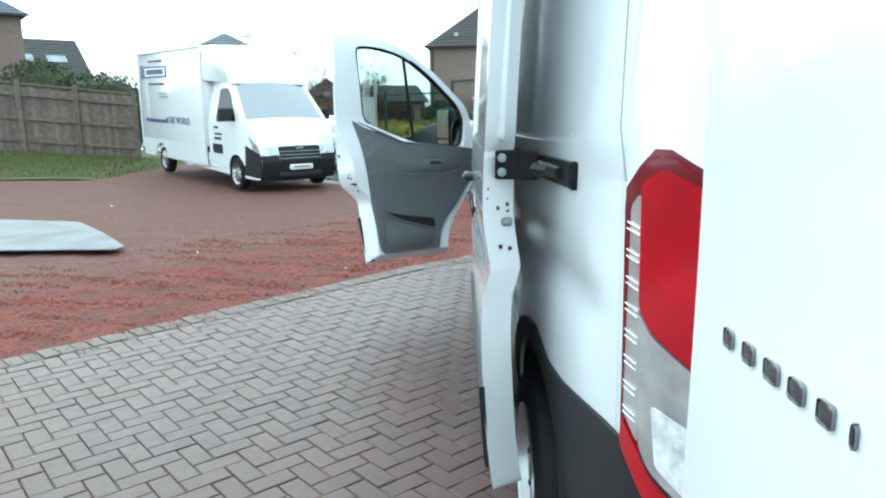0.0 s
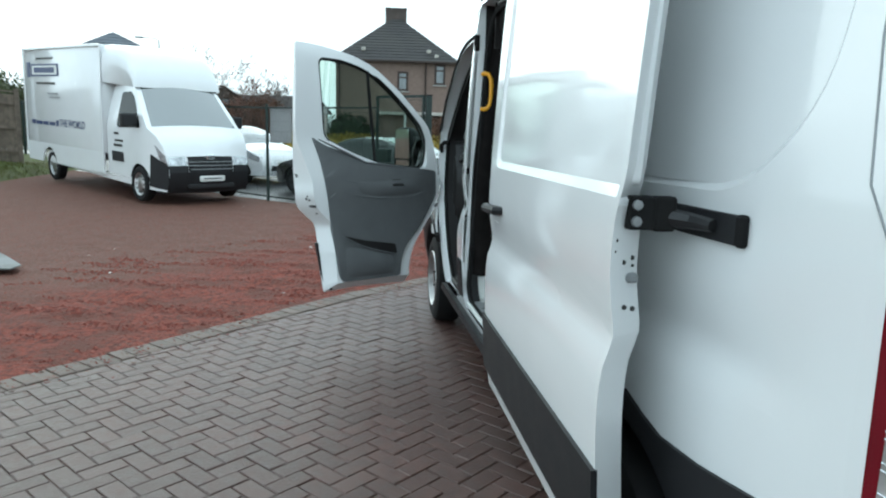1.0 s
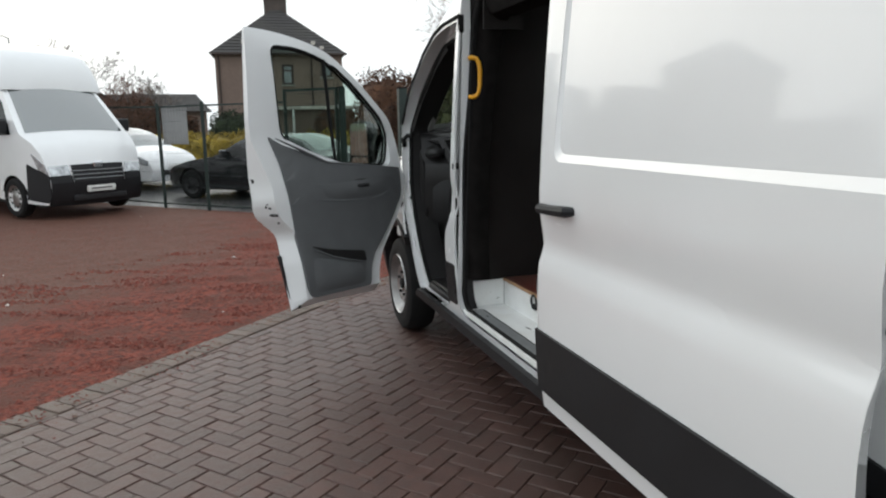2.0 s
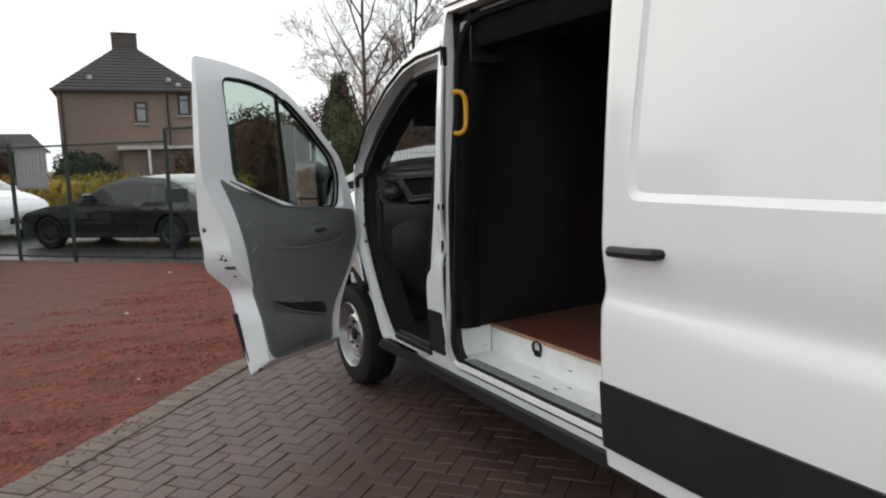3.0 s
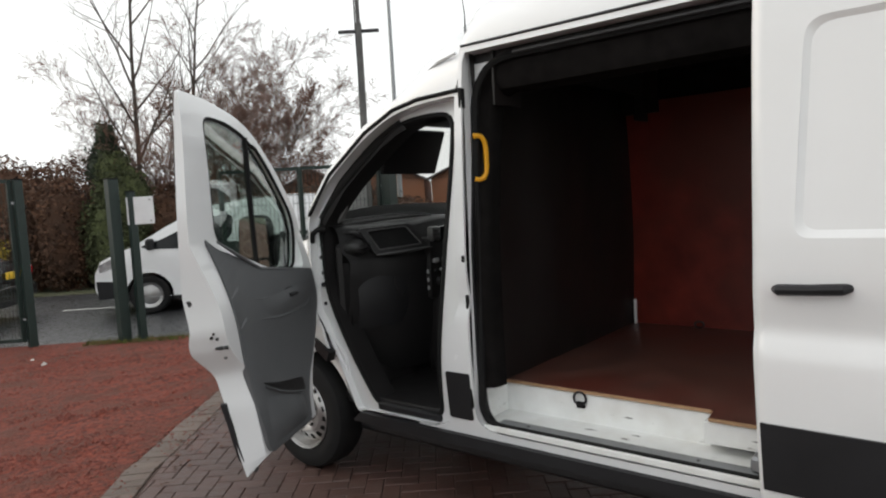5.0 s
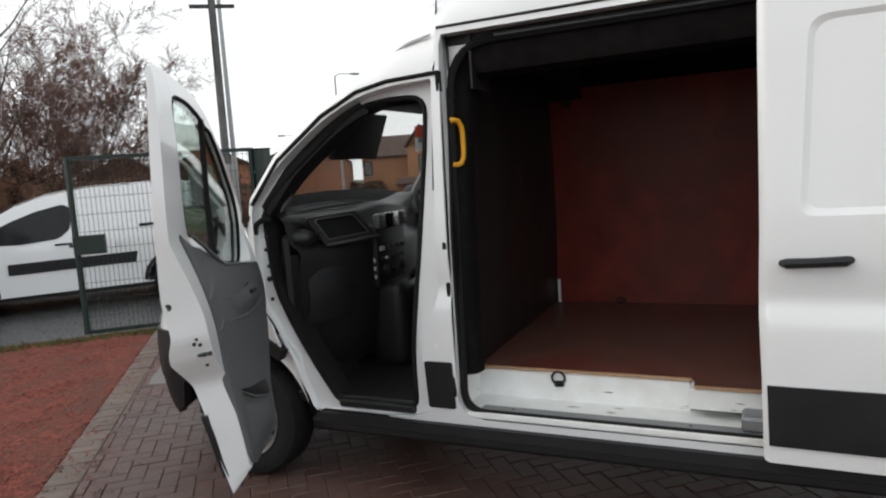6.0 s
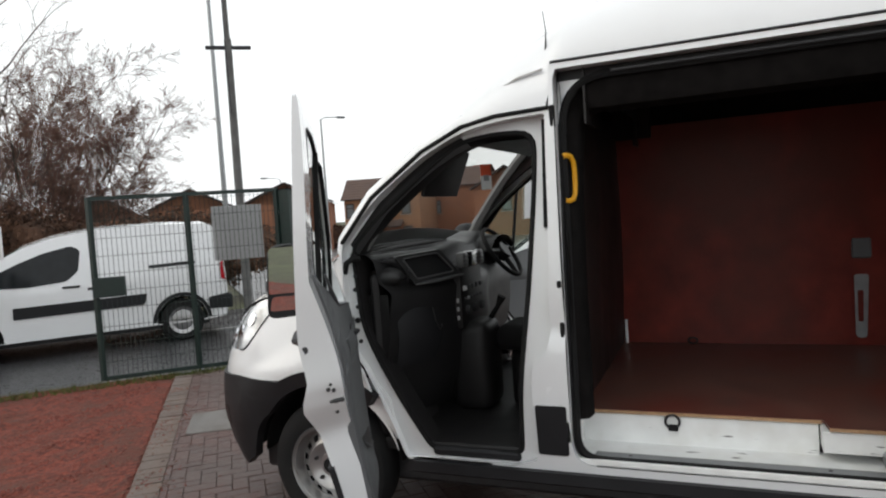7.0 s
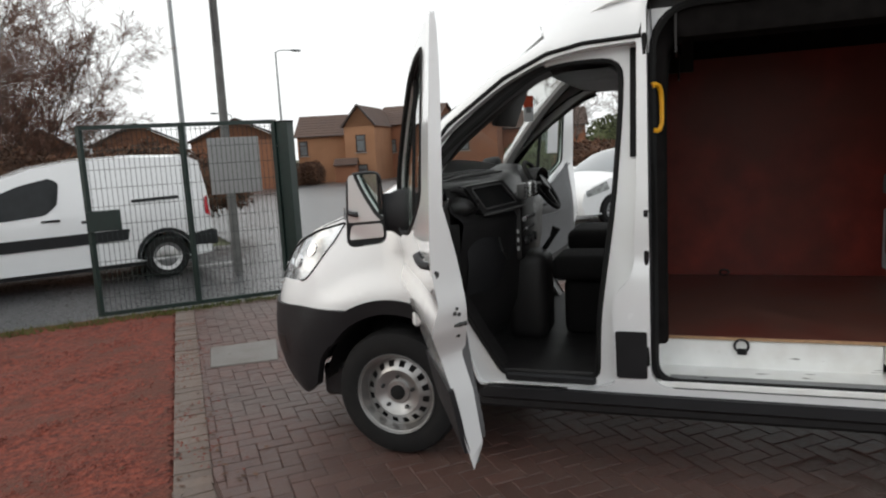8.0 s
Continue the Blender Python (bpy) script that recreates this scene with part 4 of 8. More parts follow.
# floor pan, sills and dark underside
vpart("underside", box_bm(0.42, 1.2, 0.25, 2.14, 6.4, 0.44, 0.02), DARK_METAL)
for far in (False, True):
    # black sill strip; the lip tucked under it is black for the shade there
    bm = panel_bm([(2.56, 0.30), (5.36, 0.30), (5.41, 0.38), (5.36, 0.424), (2.56, 0.424)], [], lambda u, v: (0.262 + 2.2 * max(0.0, 0.372 - v), u, v), 0.06, [3, 3.5, 4, 4.5, 5], [0.33, 0.36, 0.372, 0.38, 0.40])
    vpart("sill", mirror_x(bm) if far else bm, BLACK_TRIM, label="black ribbed plastic sill")
    bm = panel_bm([(1.10, 0.50), (1.69, 0.50), *[p for p in arc(2.10, 0.36, 0.435, 160, 96, 9)], (2.05, 0.868), (1.95, 0.838), (1.86, 0.818), (1.70, 0.825), (1.50, 0.848), (1.30, 0.872), (1.12, 0.885)], [], lambda u, v: (body_x(u, v) - 0.010, u, v), 0.03, [1.2, 1.4, 1.6, 1.8], [0.6, 0.7, 0.8])
    vpart("rear_cladding", mirror_x(bm) if far else bm, BLACK_TRIM, label="black plastic cladding behind the rear wheel")
    bm = panel_bm([*arc(2.10, 0.36, 0.435, 96, 8, 12), *arc(2.10, 0.36, 0.50, 8, 96, 12)], [], lambda u, v: (body_x(u, v) - 0.010, u, v), 0.03, (), ())
    vpart("rear_arch_lip", mirror_x(bm) if far else bm, BLACK_TRIM)
bm = panel_bm(smooth_loop([(4.560, 0.505, 0.015), (4.704, 0.505, 0.015), (4.706, 0.740, 0.012), (4.560, 0.740, 0.012)]), [], lambda u, v: (side_x(v) - 0.008, u, v), 0.012)
vpart("pillar_pad", bm, BLACK_TRIM, label="black pad on the door pillar")
bm = panel_bm([(4.600, 1.56), (4.630, 1.56), (4.626, 2.06), (4.600, 2.06)], [], lambda u, v: (jamb_x(v) - 0.012, u, v), 0.014, (), [1.7, 1.8, 1.9, 2.0])
vpart("pillar_strip", bm, RUBBER)
for y, z, h in ((4.552, 2.06, 0.10), (4.552, 1.30, 0.035), (4.552, 1.07, 0.11), (4.552, 0.62, 0.10)):
    vpart("door_catch", box_bm(side_x(z) - 0.004, y - 0.004, z - h / 2, side_x(z) + 0.03, y + 0.018, z + h / 2, 0.005), RUBBER)

# ---- load space ----
bm = panel_bm([(0.565, 1.2), (2.20, 1.2), (2.20, 4.60), (0.565, 4.55), (0.565, 3.50), (0.46, 3.49), (0.46, 3.17), (0.565, 3.15)], [], lambda u, v: (u, v, 0.648), 0, [1.0, 1.5], [2, 3], lambda u, v: (0, 0, -0.014))
vpart("load_floor", bm, PLY_FLOOR, label="scuffed red-brown plywood load floor")
vpart("floor_edge", box_bm(0.556, 3.51, 0.632, 0.564, 4.55, 0.646), PLY_EDGE)
vpart("floor_edge", box_bm(0.451, 3.17, 0.632, 0.459, 3.49, 0.646), PLY_EDGE)
bm = box_bm(0.566, 3.52, 0.485, 0.60, 4.555, 0.628, 0.004)
vpart("step_riser", bm, SCUFFED, label="scratched white step riser")
vpart("step_riser", box_bm(0.462, 3.17, 0.535, 0.60, 3.515, 0.628, 0.004), SCUFFED)
vpart("step_tread", box_bm(0.30, 3.17, 0.462, 0.61, 4.555, 0.49, 0.003), SCUFFED)
vpart("step_end", box_bm(0.345, 4.548, 0.486, 0.564, 4.562, 0.640, 0.004), SCUFFED)
vpart("lower_door_track", box_bm(0.330, 3.18, 0.488, 0.392, 4.46, 0.498, 0.003), GALV)
vpart("track_slot", box_bm(0.396, 3.18, 0.488, 0.404, 4.46, 0.4935, 0.001), INK_BLACK)
for y in (3.50, 4.30):
    vpart("track_hole", lathe_bm([(0.496, 0.009), (0.4995, 0.008), (0.4996, 0.0001)], 8, "z", (0.36, y, 0)), INK_BLACK)
vpart("track_end", box_bm(0.34, 3.20, 0.50, 0.50, 3.30, 0.56, 0.01), GALV)
for y in (4.13,):
    ring = vpart("lashing_ring", tube_bm([(0.556, y + 0.032 * math.cos(t), 0.605 + 0.032 * math.sin(t)) for t in span(0, 5.89, 16)], 0.006, 6, closed=True), DARK_METAL, label="dark lashing ring in the riser")
    vpart("ring_mount", box_bm(0.55, y - 0.025, 0.56, 0.568, y + 0.02, 0.59, 0.005), RUBBER, ring)
# bulkhead, moulded with a swelling and ribs
rows = []
for z in span(0.645, 2.38, 22):
    row = []
    for x in span(0.36, 2.21, 29):
        y = 4.545 + 0.055 * (x - 0.36) / 1.85 - 0.022 * math.sin((z - 0.6) * 1.8) - 0.018 * math.sin(x * 7.0) * max(0, math.sin((z - 0.7) * 1.5)) - 0.012 * max(0.0, noise.noise(Vector((x * 5.0, 0.0, z * 2.2))))
        row.append((x, y, z))
    rows.append(row)
vpart("bulkhead", grid_bm(rows), BLACK_LINING, label="black moulded bulkhead behind the cab")
vpart("bulkhead_cab_side", box_bm(0.42, 4.605, 0.62, 2.25, 4.615, 2.22), DARK_TRIM)
vpart("bulkhead_top", box_bm(0.55, 4.40, 2.18, 2.01, 4.41, 2.50), BLACK_LINING)
# black boxes added to block bright gaps at the bulkhead's upper corners
vpart("bulkhead_leak_cover", box_bm(2.085, 4.33, 2.07, 2.105, 4.60, 2.36), BLACK_LINING)
for far in (False, True):
    bm = box_bm(0.395, 4.42, 2.02, 0.62, 4.43, 2.34)
    vpart("bulkhead_side_cover", mirror_x(bm) if far else bm, BLACK_LINING)
bm = panel_bm(smooth_loop([(1.20, 0.65, 0.01), (4.60, 0.65, 0.01), (4.60, 2.15, 0.01), (1.20, 2.15, 0.02)]), [], lambda u, v: (2.19 - 0.07 * max(0.0, v - 1.2), u, v), 0.01, [2, 3], [1.0, 1.4, 1.8])
vpart("side_lining", bm, RED_PLY, label="red-brown plywood wall lining")
vpart("wall_strip", box_bm(2.155, 4.56, 0.65, 2.172, 4.58, 0.82, 0.003), PAINT_IN)
bm = panel_bm(smooth_loop([(3.16, 0.70, 0.03), (3.10, 0.70, 0.03), (3.08, 1.10, 0.02), (3.16, 1.10, 0.02)]), [smooth_loop([(3.145, 0.80, 0.01), (3.115, 0.80, 0.01), (3.11, 1.0, 0.01), (3.145, 1.0, 0.01)])], lambda u, v: (2.176, u, v), 0.012)
vpart("lashing_plate", bm, GALV)
vpart("wiring_cover", box_bm(2.172, 3.06, 1.20, 2.192, 3.17, 1.33, 0.01), GREY_TRIM)
vpart("floor_ring", tube_bm([(2.16, 4.13 + 0.03 * math.cos(t), 0.675 + 0.02 * math.sin(t)) for t in span(0, 5.89, 12)], 0.007, 5, closed=True), DARK_METAL)
bm = panel_bm([(1.32, 0.65), (3.14, 0.65), (3.14, 2.05), (1.32, 2.05)], [], lambda u, v: (0.44 + 0.04 * max(0.0, v - 1.2), u, v), 0.01, [2], [1.2])
vpart("side_lining", bm, RED_PLY)
for far in (False, True):
    bm = grid_bm([[(x, y, z) for x, z in ((0.43, 2.09), (0.41, 2.14), (0.42, 2.3), (0.50, 2.40), (0.64, 2.50))] for y in span(1.2, 4.42, 9)])
    vpart("roof_rail_lining", mirror_x(bm) if far else bm, FELT)
# yellow grab handle on the pillar
vpart("grab_handle", tube_bm([(0.352, 4.528, 1.878), (0.362, 4.514, 1.882), (0.382, 4.500, 1.876), (0.395, 4.492, 1.850), (0.399, 4.490, 1.815), (0.399, 4.490, 1.738), (0.395, 4.492, 1.702), (0.382, 4.500, 1.678), (0.362, 4.514, 1.672), (0.352, 4.528, 1.676)], [0.015, 0.013, 0.0125, 0.0125, 0.0125, 0.0125, 0.0125, 0.0125, 0.013, 0.015], 8), YELLOW, label="bright yellow plastic grab handle")


# ---- wheels ----
def wheel(cx, cy, out):
    """A steel wheel with a ring of holes; out is -1 where its face points to -x."""
    R, W = 0.348, 0.108
    prof = [(-W * 0.9, 0.215), (-W, 0.25), (-W, 0.30), (-W * 0.86, 0.334), (-W * 0.6, R), (0, R + 0.002), (W * 0.6, R), (W * 0.86, 0.334), (W, 0.30), (W, 0.25), (W * 0.9, 0.215), (0, 0.2), (-W * 0.9, 0.215)]
    tyre = vpart("wheel", lathe_bm(prof, 48, "x", (cx, cy, R)), RUBBER, label="black tyre on a silver steel wheel")
    s = out
    rim = [(s * -0.08, 0.212), (s * 0.10, 0.214), (s * 0.112, 0.222), (s * 0.104, 0.226), (s * 0.098, 0.210), (s * 0.07, 0.200), (s * 0.045, 0.190), (s * 0.050, 0.182)]
    vpart("rim", lathe_bm(rim, 48, "x", (cx, cy, R)), STEEL, tyre)
    bm = bmesh.new()
    n, ro, ri = 16, 0.182, 0.145
    rings = []
    for r, xo in ((0.187, 0.045), (0.177, 0.051), (0.146, 0.070), (0.138, 0.076), (0.128, 0.082), (0.10, 0.074), (0.078, 0.060), (0.066, 0.058), (0.062, 0.070), (0.035, 0.072), (0.0001, 0.072)):
        rings.append([bm.verts.new((cx + s * xo, cy + r * math.cos(2 * math.pi * k / 64), R + r * math.sin(2 * math.pi * k / 64))) for k in range(64)])
    for i, (a, b) in enumerate(zip(rings, rings[1:])):
        for k in range(64):
            if i == 1 and k % 4 in (1, 2):
                continue
            bm.faces.new((a[k], a[(k + 1) % 64], b[(k + 1) % 64], b[k]))
    bmesh.ops.recalc_face_normals(bm, faces=list(bm.faces))
    vpart("wheel_disc", bm, STEEL, tyre)
    vpart("brake_drum", lathe_bm([(s * 0.02, 0.19), (s * 0.03, 0.0001)], 24, "x", (cx, cy, R)), DARK_METAL, tyre)
    vpart("hub_cap", lathe_bm([(s * 0.06, 0.042), (s * 0.083, 0.040), (s * 0.088, 0.030), (s * 0.088, 0.0001)], 20, "x", (cx, cy, R)), RUBBER, tyre)
    for k in range(5):
        t = 2 * math.pi * (k + 0.3) / 5
        vpart("wheel_nut", lathe_bm([(s * 0.070, 0.011), (s * 0.088, 0.010), (s * 0.090, 0.0001)], 6, "x", (cx, cy + 0.090 * math.cos(t), R + 0.090 * math.sin(t))), DARK_METAL, tyre)


for cy in (5.87, 2.10):
    wheel(0.362, cy, -1)
    wheel(2 * VC - 0.362, cy, 1)


# ---- van doors ----
HINGE = Vector((0.275, 5.69, 0))
WIN = smooth_loop([(4.675, 2.003, 0.05), (4.725, 1.473, 0.05), (4.90, 1.385, 0.06), (5.155, 1.287, 0.1), (5.570, 1.250, 0.06), (5.590, 1.44, 0.06), (5.535, 1.57, 0.06), (5.285, 1.795, 0.15), (5.068, 1.945, 0.12), (4.86, 1.998, 0.1)])
TRIM = smooth_loop([(4.632, 1.476, 0.012), (4.72, 1.420, 0.05), (4.86, 1.372, 0.08), (5.02, 1.300, 0.1), (5.635, 1.238, 0.02), (5.625, 1.04, 0.06), (5.46, 0.820, 0.1), (5.330, 0.690, 0.08), (5.280, 0.600, 0.06), (5.262, 0.475, 0.03), (4.79, 0.472, 0.03), (4.765, 0.52, 0.03), (4.735, 0.80, 0.1), (4.705, 1.10, 0.1), (4.675, 1.317, 0.06)])


def shut_blend(v):
    return min(1.0, max(0.0, (1.47 - v) / 0.3))


def door_x(v):
    """The door skin, which tucks in towards its lower edge."""
    return side_x(v) + curve_at([(0.30, 0.115), (0.42, 0.108), (0.69, 0.082), (0.865, 0.042), (0.98, 0.0), (2.5, 0.0)], v)


def door_depth(v):
    if v > 1.47:
        return curve_at([(1.47, 0.048), (1.8, 0.042), (2.02, 0.030), (2.10, 0.014)], v)
    return smooth_at([(0.38, 0.465), (0.50, 0.460), (0.90, 0.408), (1.10, 0.395), (1.25, 0.368), (1.47, 0.310)], v) - door_x(v)


def shut_edge(v):
    """The rear edge of a closed front door at that height."""
    return curve_at([(0.40, 4.675), (0.69, 4.66), (0.87, 4.66), (0.985, 4.55), (1.06, 4.52), (2.1, 4.512)], v)


def swing(bm, angle, far):
    """Turns a closed near-side door open about its hinge, then mirrors it for the far side."""
    turn = Matrix.Translation(HINGE) @ Matrix.Rotation(radians(-angle), 4, "Z") @ Matrix.Translation(-HINGE)
    turn = Matrix.Translation((-0.048, 0.078, 0)) @ turn
    for v in bm.verts:
        v.co = turn @ v.co
    return mirror_x(bm) if far else bm


def front_door(angle, far):
    cuts_u = [4.65, 4.8, 5.0, 5.2, 5.4, 5.55]
    edge = [(u, v) for u, v in DOOR_SHAPE]
    shell = vpart("front_door", swing(panel_bm(edge, [WIN], lambda u, v: (door_x(v), u, v), 0, cuts_u, ZCUTS, lambda u, v: (door_depth(v), 0.085 * shut_blend(v) * max(0.0, 1 - (u - shut_edge(v)) / 0.2), 0.07 * max(0.0, 1 - (v - 0.39) / 0.12) if v < 0.51 else 0)), angle, far), PAINT, label="open white front door with grey inner trim")

    def sub(name, bm, mat, label=""):
        return vpart(name, swing(bm, angle, far), mat, shell, label)

    inner = lambda v: door_x(v) + door_depth(v)
    sub("inner_trim", panel_bm(TRIM, [], lambda u, v: (inner(v) + 0.020 - 0.010 * (abs(u - 5.15) > 0.40), u, v), 0, [4.77, 4.83, 5.0, 5.2, 5.4, 5.52, 5.58], ZCUTS, lambda u, v: (-0.034, 0, 0)), GREY_TRIM, "grey moulded inner door trim")
    # armrest swelling, pull and pockets
    bm = grid_bm([[(inner(1.1) + 0.016 + 0.018 * math.sin(math.pi * i / 8) * math.sin(math.pi * min(1, j / 9 + 0.08)), 4.93 + 0.06 * i / 8 + 0.62 * j / 9, 1.165 - 0.13 * i / 8 + 0.02 * j / 9) for j in range(10)] for i in range(9)])
    sub("armrest", bm, GREY_TRIM)
    sub("release_recess", panel_bm([(5.265 + 0.088 * math.cos(t) * (1 + 0.15 * math.sin(t)), 1.142 + 0.040 * math.sin(t)) for t in span(0, 6.0, 18)], [], lambda u, v: (inner(v) + 0.027, u, v), 0, (), (), lambda u, v: (-0.006, 0, 0)), DARK_TRIM)
    sub("release_lever", tube_bm([(inner(1.135) + 0.033, 5.225, 1.142), (inner(1.135) + 0.046, 5.265, 1.147), (inner(1.135) + 0.033, 5.315, 1.142)], 0.011, 6), MID_TRIM)
    slot = smooth_loop([(4.82, 0.792, 0.005), (4.98, 0.752, 0.05), (5.235, 0.712, 0.02), (5.245, 0.640, 0.02), (5.10, 0.672, 0.05), (4.97, 0.712, 0.06)])
    sub("door_pocket", panel_bm(slot, [], lambda u, v: (inner(v) + 0.024, u, v), 0, (), (), lambda u, v: (-0.006, 0, 0)), DARK_TRIM, "dark door pocket slot")
    bm = grid_bm([[(inner(0.47 + 0.03 * i) + 0.014 + 0.026 * math.sin(math.pi * i / 8) ** 0.7 * max(0.0, math.sin(math.pi * j / 9)) ** 0.35, 4.81 + 0.43 * j / 9, 0.49 + (0.245 - 0.085 * j / 9) * i / 8) for j in range(10)] for i in range(9)])
    sub("pocket_lid", bm, GREY_TRIM)
    sub("pocket_lip", tube_bm([(inner(v) + 0.026, u, v) for u, v in ((4.83, 0.772), (4.97, 0.708), (5.10, 0.668), (5.24, 0.636))], [0.003, 0.007, 0.007, 0.003], 6), GREY_TRIM)
    sub("sill_trim", tube_bm([(inner(1.32) + 0.010, 4.66, 1.462), (inner(1.32) + 0.014, 4.86, 1.375), (inner(1.3) + 0.016, 5.02, 1.303), (inner(1.25) + 0.016, 5.58, 1.240)], [0.004, 0.009, 0.010, 0.006], 6), GREY_TRIM)
    for u0, v0, u1, v1 in ((4.86, 1.175, 5.16, 1.16), (4.88, 1.075, 5.32, 1.045), (5.32, 1.045, 5.52, 1.085)):
        sub("trim_crease", tube_bm([(inner(v0) + 0.019, u0, v0), (inner((v0 + v1) / 2) + 0.023, (u0 + u1) / 2, (v0 + v1) / 2 - 0.008), (inner(v1) + 0.019, u1, v1)], [0.002, 0.007, 0.002], 6), GREY_TRIM)
    # glass, divider and seals
    pane = sub("window", panel_bm(WIN, [], lambda u, v: (side_x(v) + 0.022, u, v), 0, [5.0, 5.3], [1.4, 1.6, 1.8], lambda u, v: (0.004, 0, 0)), GLASS, "door glass with a quarter light")
    pane.visible_shadow = False
    sub("window_divider", tube_bm([(side_x(v) + 0.026, u, v) for u, v in ((5.062, 1.945), (5.11, 1.6), (5.155, 1.285))], 0.013, 6), RUBBER)
    sub("window_seal", tube_bm([(side_x(v) + (0.040 if v < 1.9 else 0.026), u, v) for u, v in WIN], 0.0095, 6, closed=True), RUBBER)
    sub("window_seal", tube_bm([(side_x(v) + 0.004, u, v) for u, v in WIN], 0.012, 6, closed=True), RUBBER)
    # lock, catches and drain plugs on the shut edge
    shut_n = Vector((0.085, -0.15, 0)).normalized()
    for f, v, r in ((0.60, 1.055, 0.008), (0.66, 1.072, 0.006), (0.74, 1.048, 0.008), (0.74, 0.955, 0.008), (0.14, 1.21, 0.014), (0.45, 0.425, 0.013)):
        p = Vector((door_x(v) + door_depth(v) * f, shut_edge(v) + 0.085 * f, v))
        sub("screw_hole", tube_bm([p - shut_n * 0.01, p + shut_n * 0.003], r, 8), INK_BLACK)
    for f0, f1 in ((0.62, 0.80), (0.76, 0.95)):
        p, q = (Vector((door_x(1.0) + door_depth(1.0) * f, shut_edge(1.0) + 0.085 * f, 1.005)) + shut_n * 0.002 for f in (f0, f1))
        sub("lock_slot", tube_bm([p, q], [0.006, 0.011], 6), INK_BLACK)
    sub("outer_handle", tube_bm([(side_x(1.24) + 0.004, 4.56, 1.235), (side_x(1.24) - 0.018, 4.59, 1.238), (side_x(1.24) - 0.022, 4.68, 1.242), (side_x(1.24) - 0.018, 4.76, 1.245), (side_x(1.24) + 0.004, 4.79, 1.247)], 0.015, 8), BLACK_TRIM, "black outer door handle")
    strip = smooth_loop([(4.672, 0.47, 0.01), (5.34, 0.47, 0.01), (5.40, 0.69, 0.02), (4.645, 0.745, 0.01)])
    sub("rubbing_strip", panel_bm(strip, [], lambda u, v: (door_x(v) - 0.014, u, v), 0, [5.0, 5.3], [0.55, 0.65], lambda u, v: (0.022, 0, 0)), BLACK_TRIM, "black rubbing strip")
    for z in (0.78, 1.16):
        sub("hinge", box_bm(0.31, 5.655, z - 0.04, 0.37, 5.74, z + 0.04, 0.012), PAINT_IN)
    sub("check_strap", box_bm(0.34, 5.60, 0.955, 0.37, 5.78, 0.985, 0.004), DARK_METAL)
    for off, dep in ((-0.010, 0.012),):
        sail = smooth_loop([(5.600, 1.245, 0.01), (5.604, 1.42, 0.02), (5.575, 1.40, 0.03), (5.54, 1.30, 0.03), (5.49, 1.26, 0.02)])
        sub("mirror_sail", panel_bm(sail, [], lambda u, v: (side_x(v) + off, u, v), 0, (), [1.35, 1.45], lambda u, v: (dep, 0, 0)), BLACK_TRIM)
    # mirror on its arm
    rows = [[(x, yc + ry * math.cos(t), zc + rz * math.sin(t)) for t in span(0, 2 * math.pi * 15 / 16, 16)] for x, yc, ry, zc, rz in ((0.292, 5.545, 0.058, 1.345, 0.125), (0.262, 5.550, 0.054, 1.345, 0.118), (0.225, 5.570, 0.040, 1.350, 0.095), (0.170, 5.575, 0.036, 1.355, 0.090))]
    sub("mirror_arm", grid_bm(rows, close=True), BLACK_TRIM)
    bm = bmesh.new()
    ring = smooth_loop([(-0.005, 1.195, 0.05), (0.195, 1.205, 0.05), (0.185, 1.565, 0.06), (0.015, 1.555, 0.06)], n=4)
    rows = []
    for dy, s in ((0.0, 0.96), (0.012, 1.0), (0.06, 0.98), (0.10, 0.86), (0.125, 0.6)):
        rows.append([(0.098 + (x - 0.098) * s, 5.505 + dy + 0.12 * (x - 0.025), 1.385 + (z - 1.385) * s) for x, z in ring])
    grid_bm(rows, bm=bm, close=True)
    bm.faces.new([v for v in bm.verts[:] if (v.co.y - 0.12 * (v.co.x - 0.025)) > 5.629])
    bmesh.ops.recalc_face_normals(bm, faces=list(bm.faces))
    sub("mirror_housing", bm, BLACK_TRIM, "black mirror housing")
    for z0, z1 in ((1.235, 1.305), (1.318, 1.545)):
        gl = smooth_loop([(0.01, z0, 0.015), (0.18, z0, 0.015), (0.175, z1, 0.02), (0.025, z1, 0.02)])
        sub("mirror_glass", panel_bm(gl, [], lambda x, z: (x, 5.505 + 0.12 * (x - 0.025) - 0.03 * (z - 1.385), z), 0, (), (), lambda x, z: (0, 0.006, 0)), MIRROR)
    bm = panel_bm(ring, [], lambda x, z: (0.098 + (x - 0.098) * 0.955, 5.5125 + 0.12 * (x - 0.025), 1.385 + (z - 1.385) * 0.955), 0, (), (), lambda x, z: (0, 0.004, 0))
    sub("mirror_backing", bm, BLACK_TRIM)
    sub("indicator", box_bm(-0.008, 5.52, 1.33, 0.002, 5.57, 1.39, 0.004), HEAD_LENS)
    return shell


front_door(61.6, False)
drv = front_door(72.0, True)
# a sheet of paper in the driver's window
bm = panel_bm([(4.80, 1.56), (4.98, 1.56), (4.97, 1.93), (4.79, 1.93)], [], lambda u, v: (side_x(v) + 0.034, u, v), 0, (), (), lambda u, v: (0.002, 0, 0))
vpart("paper_notice", swing(bm, 72.0, True), PAPER, drv)

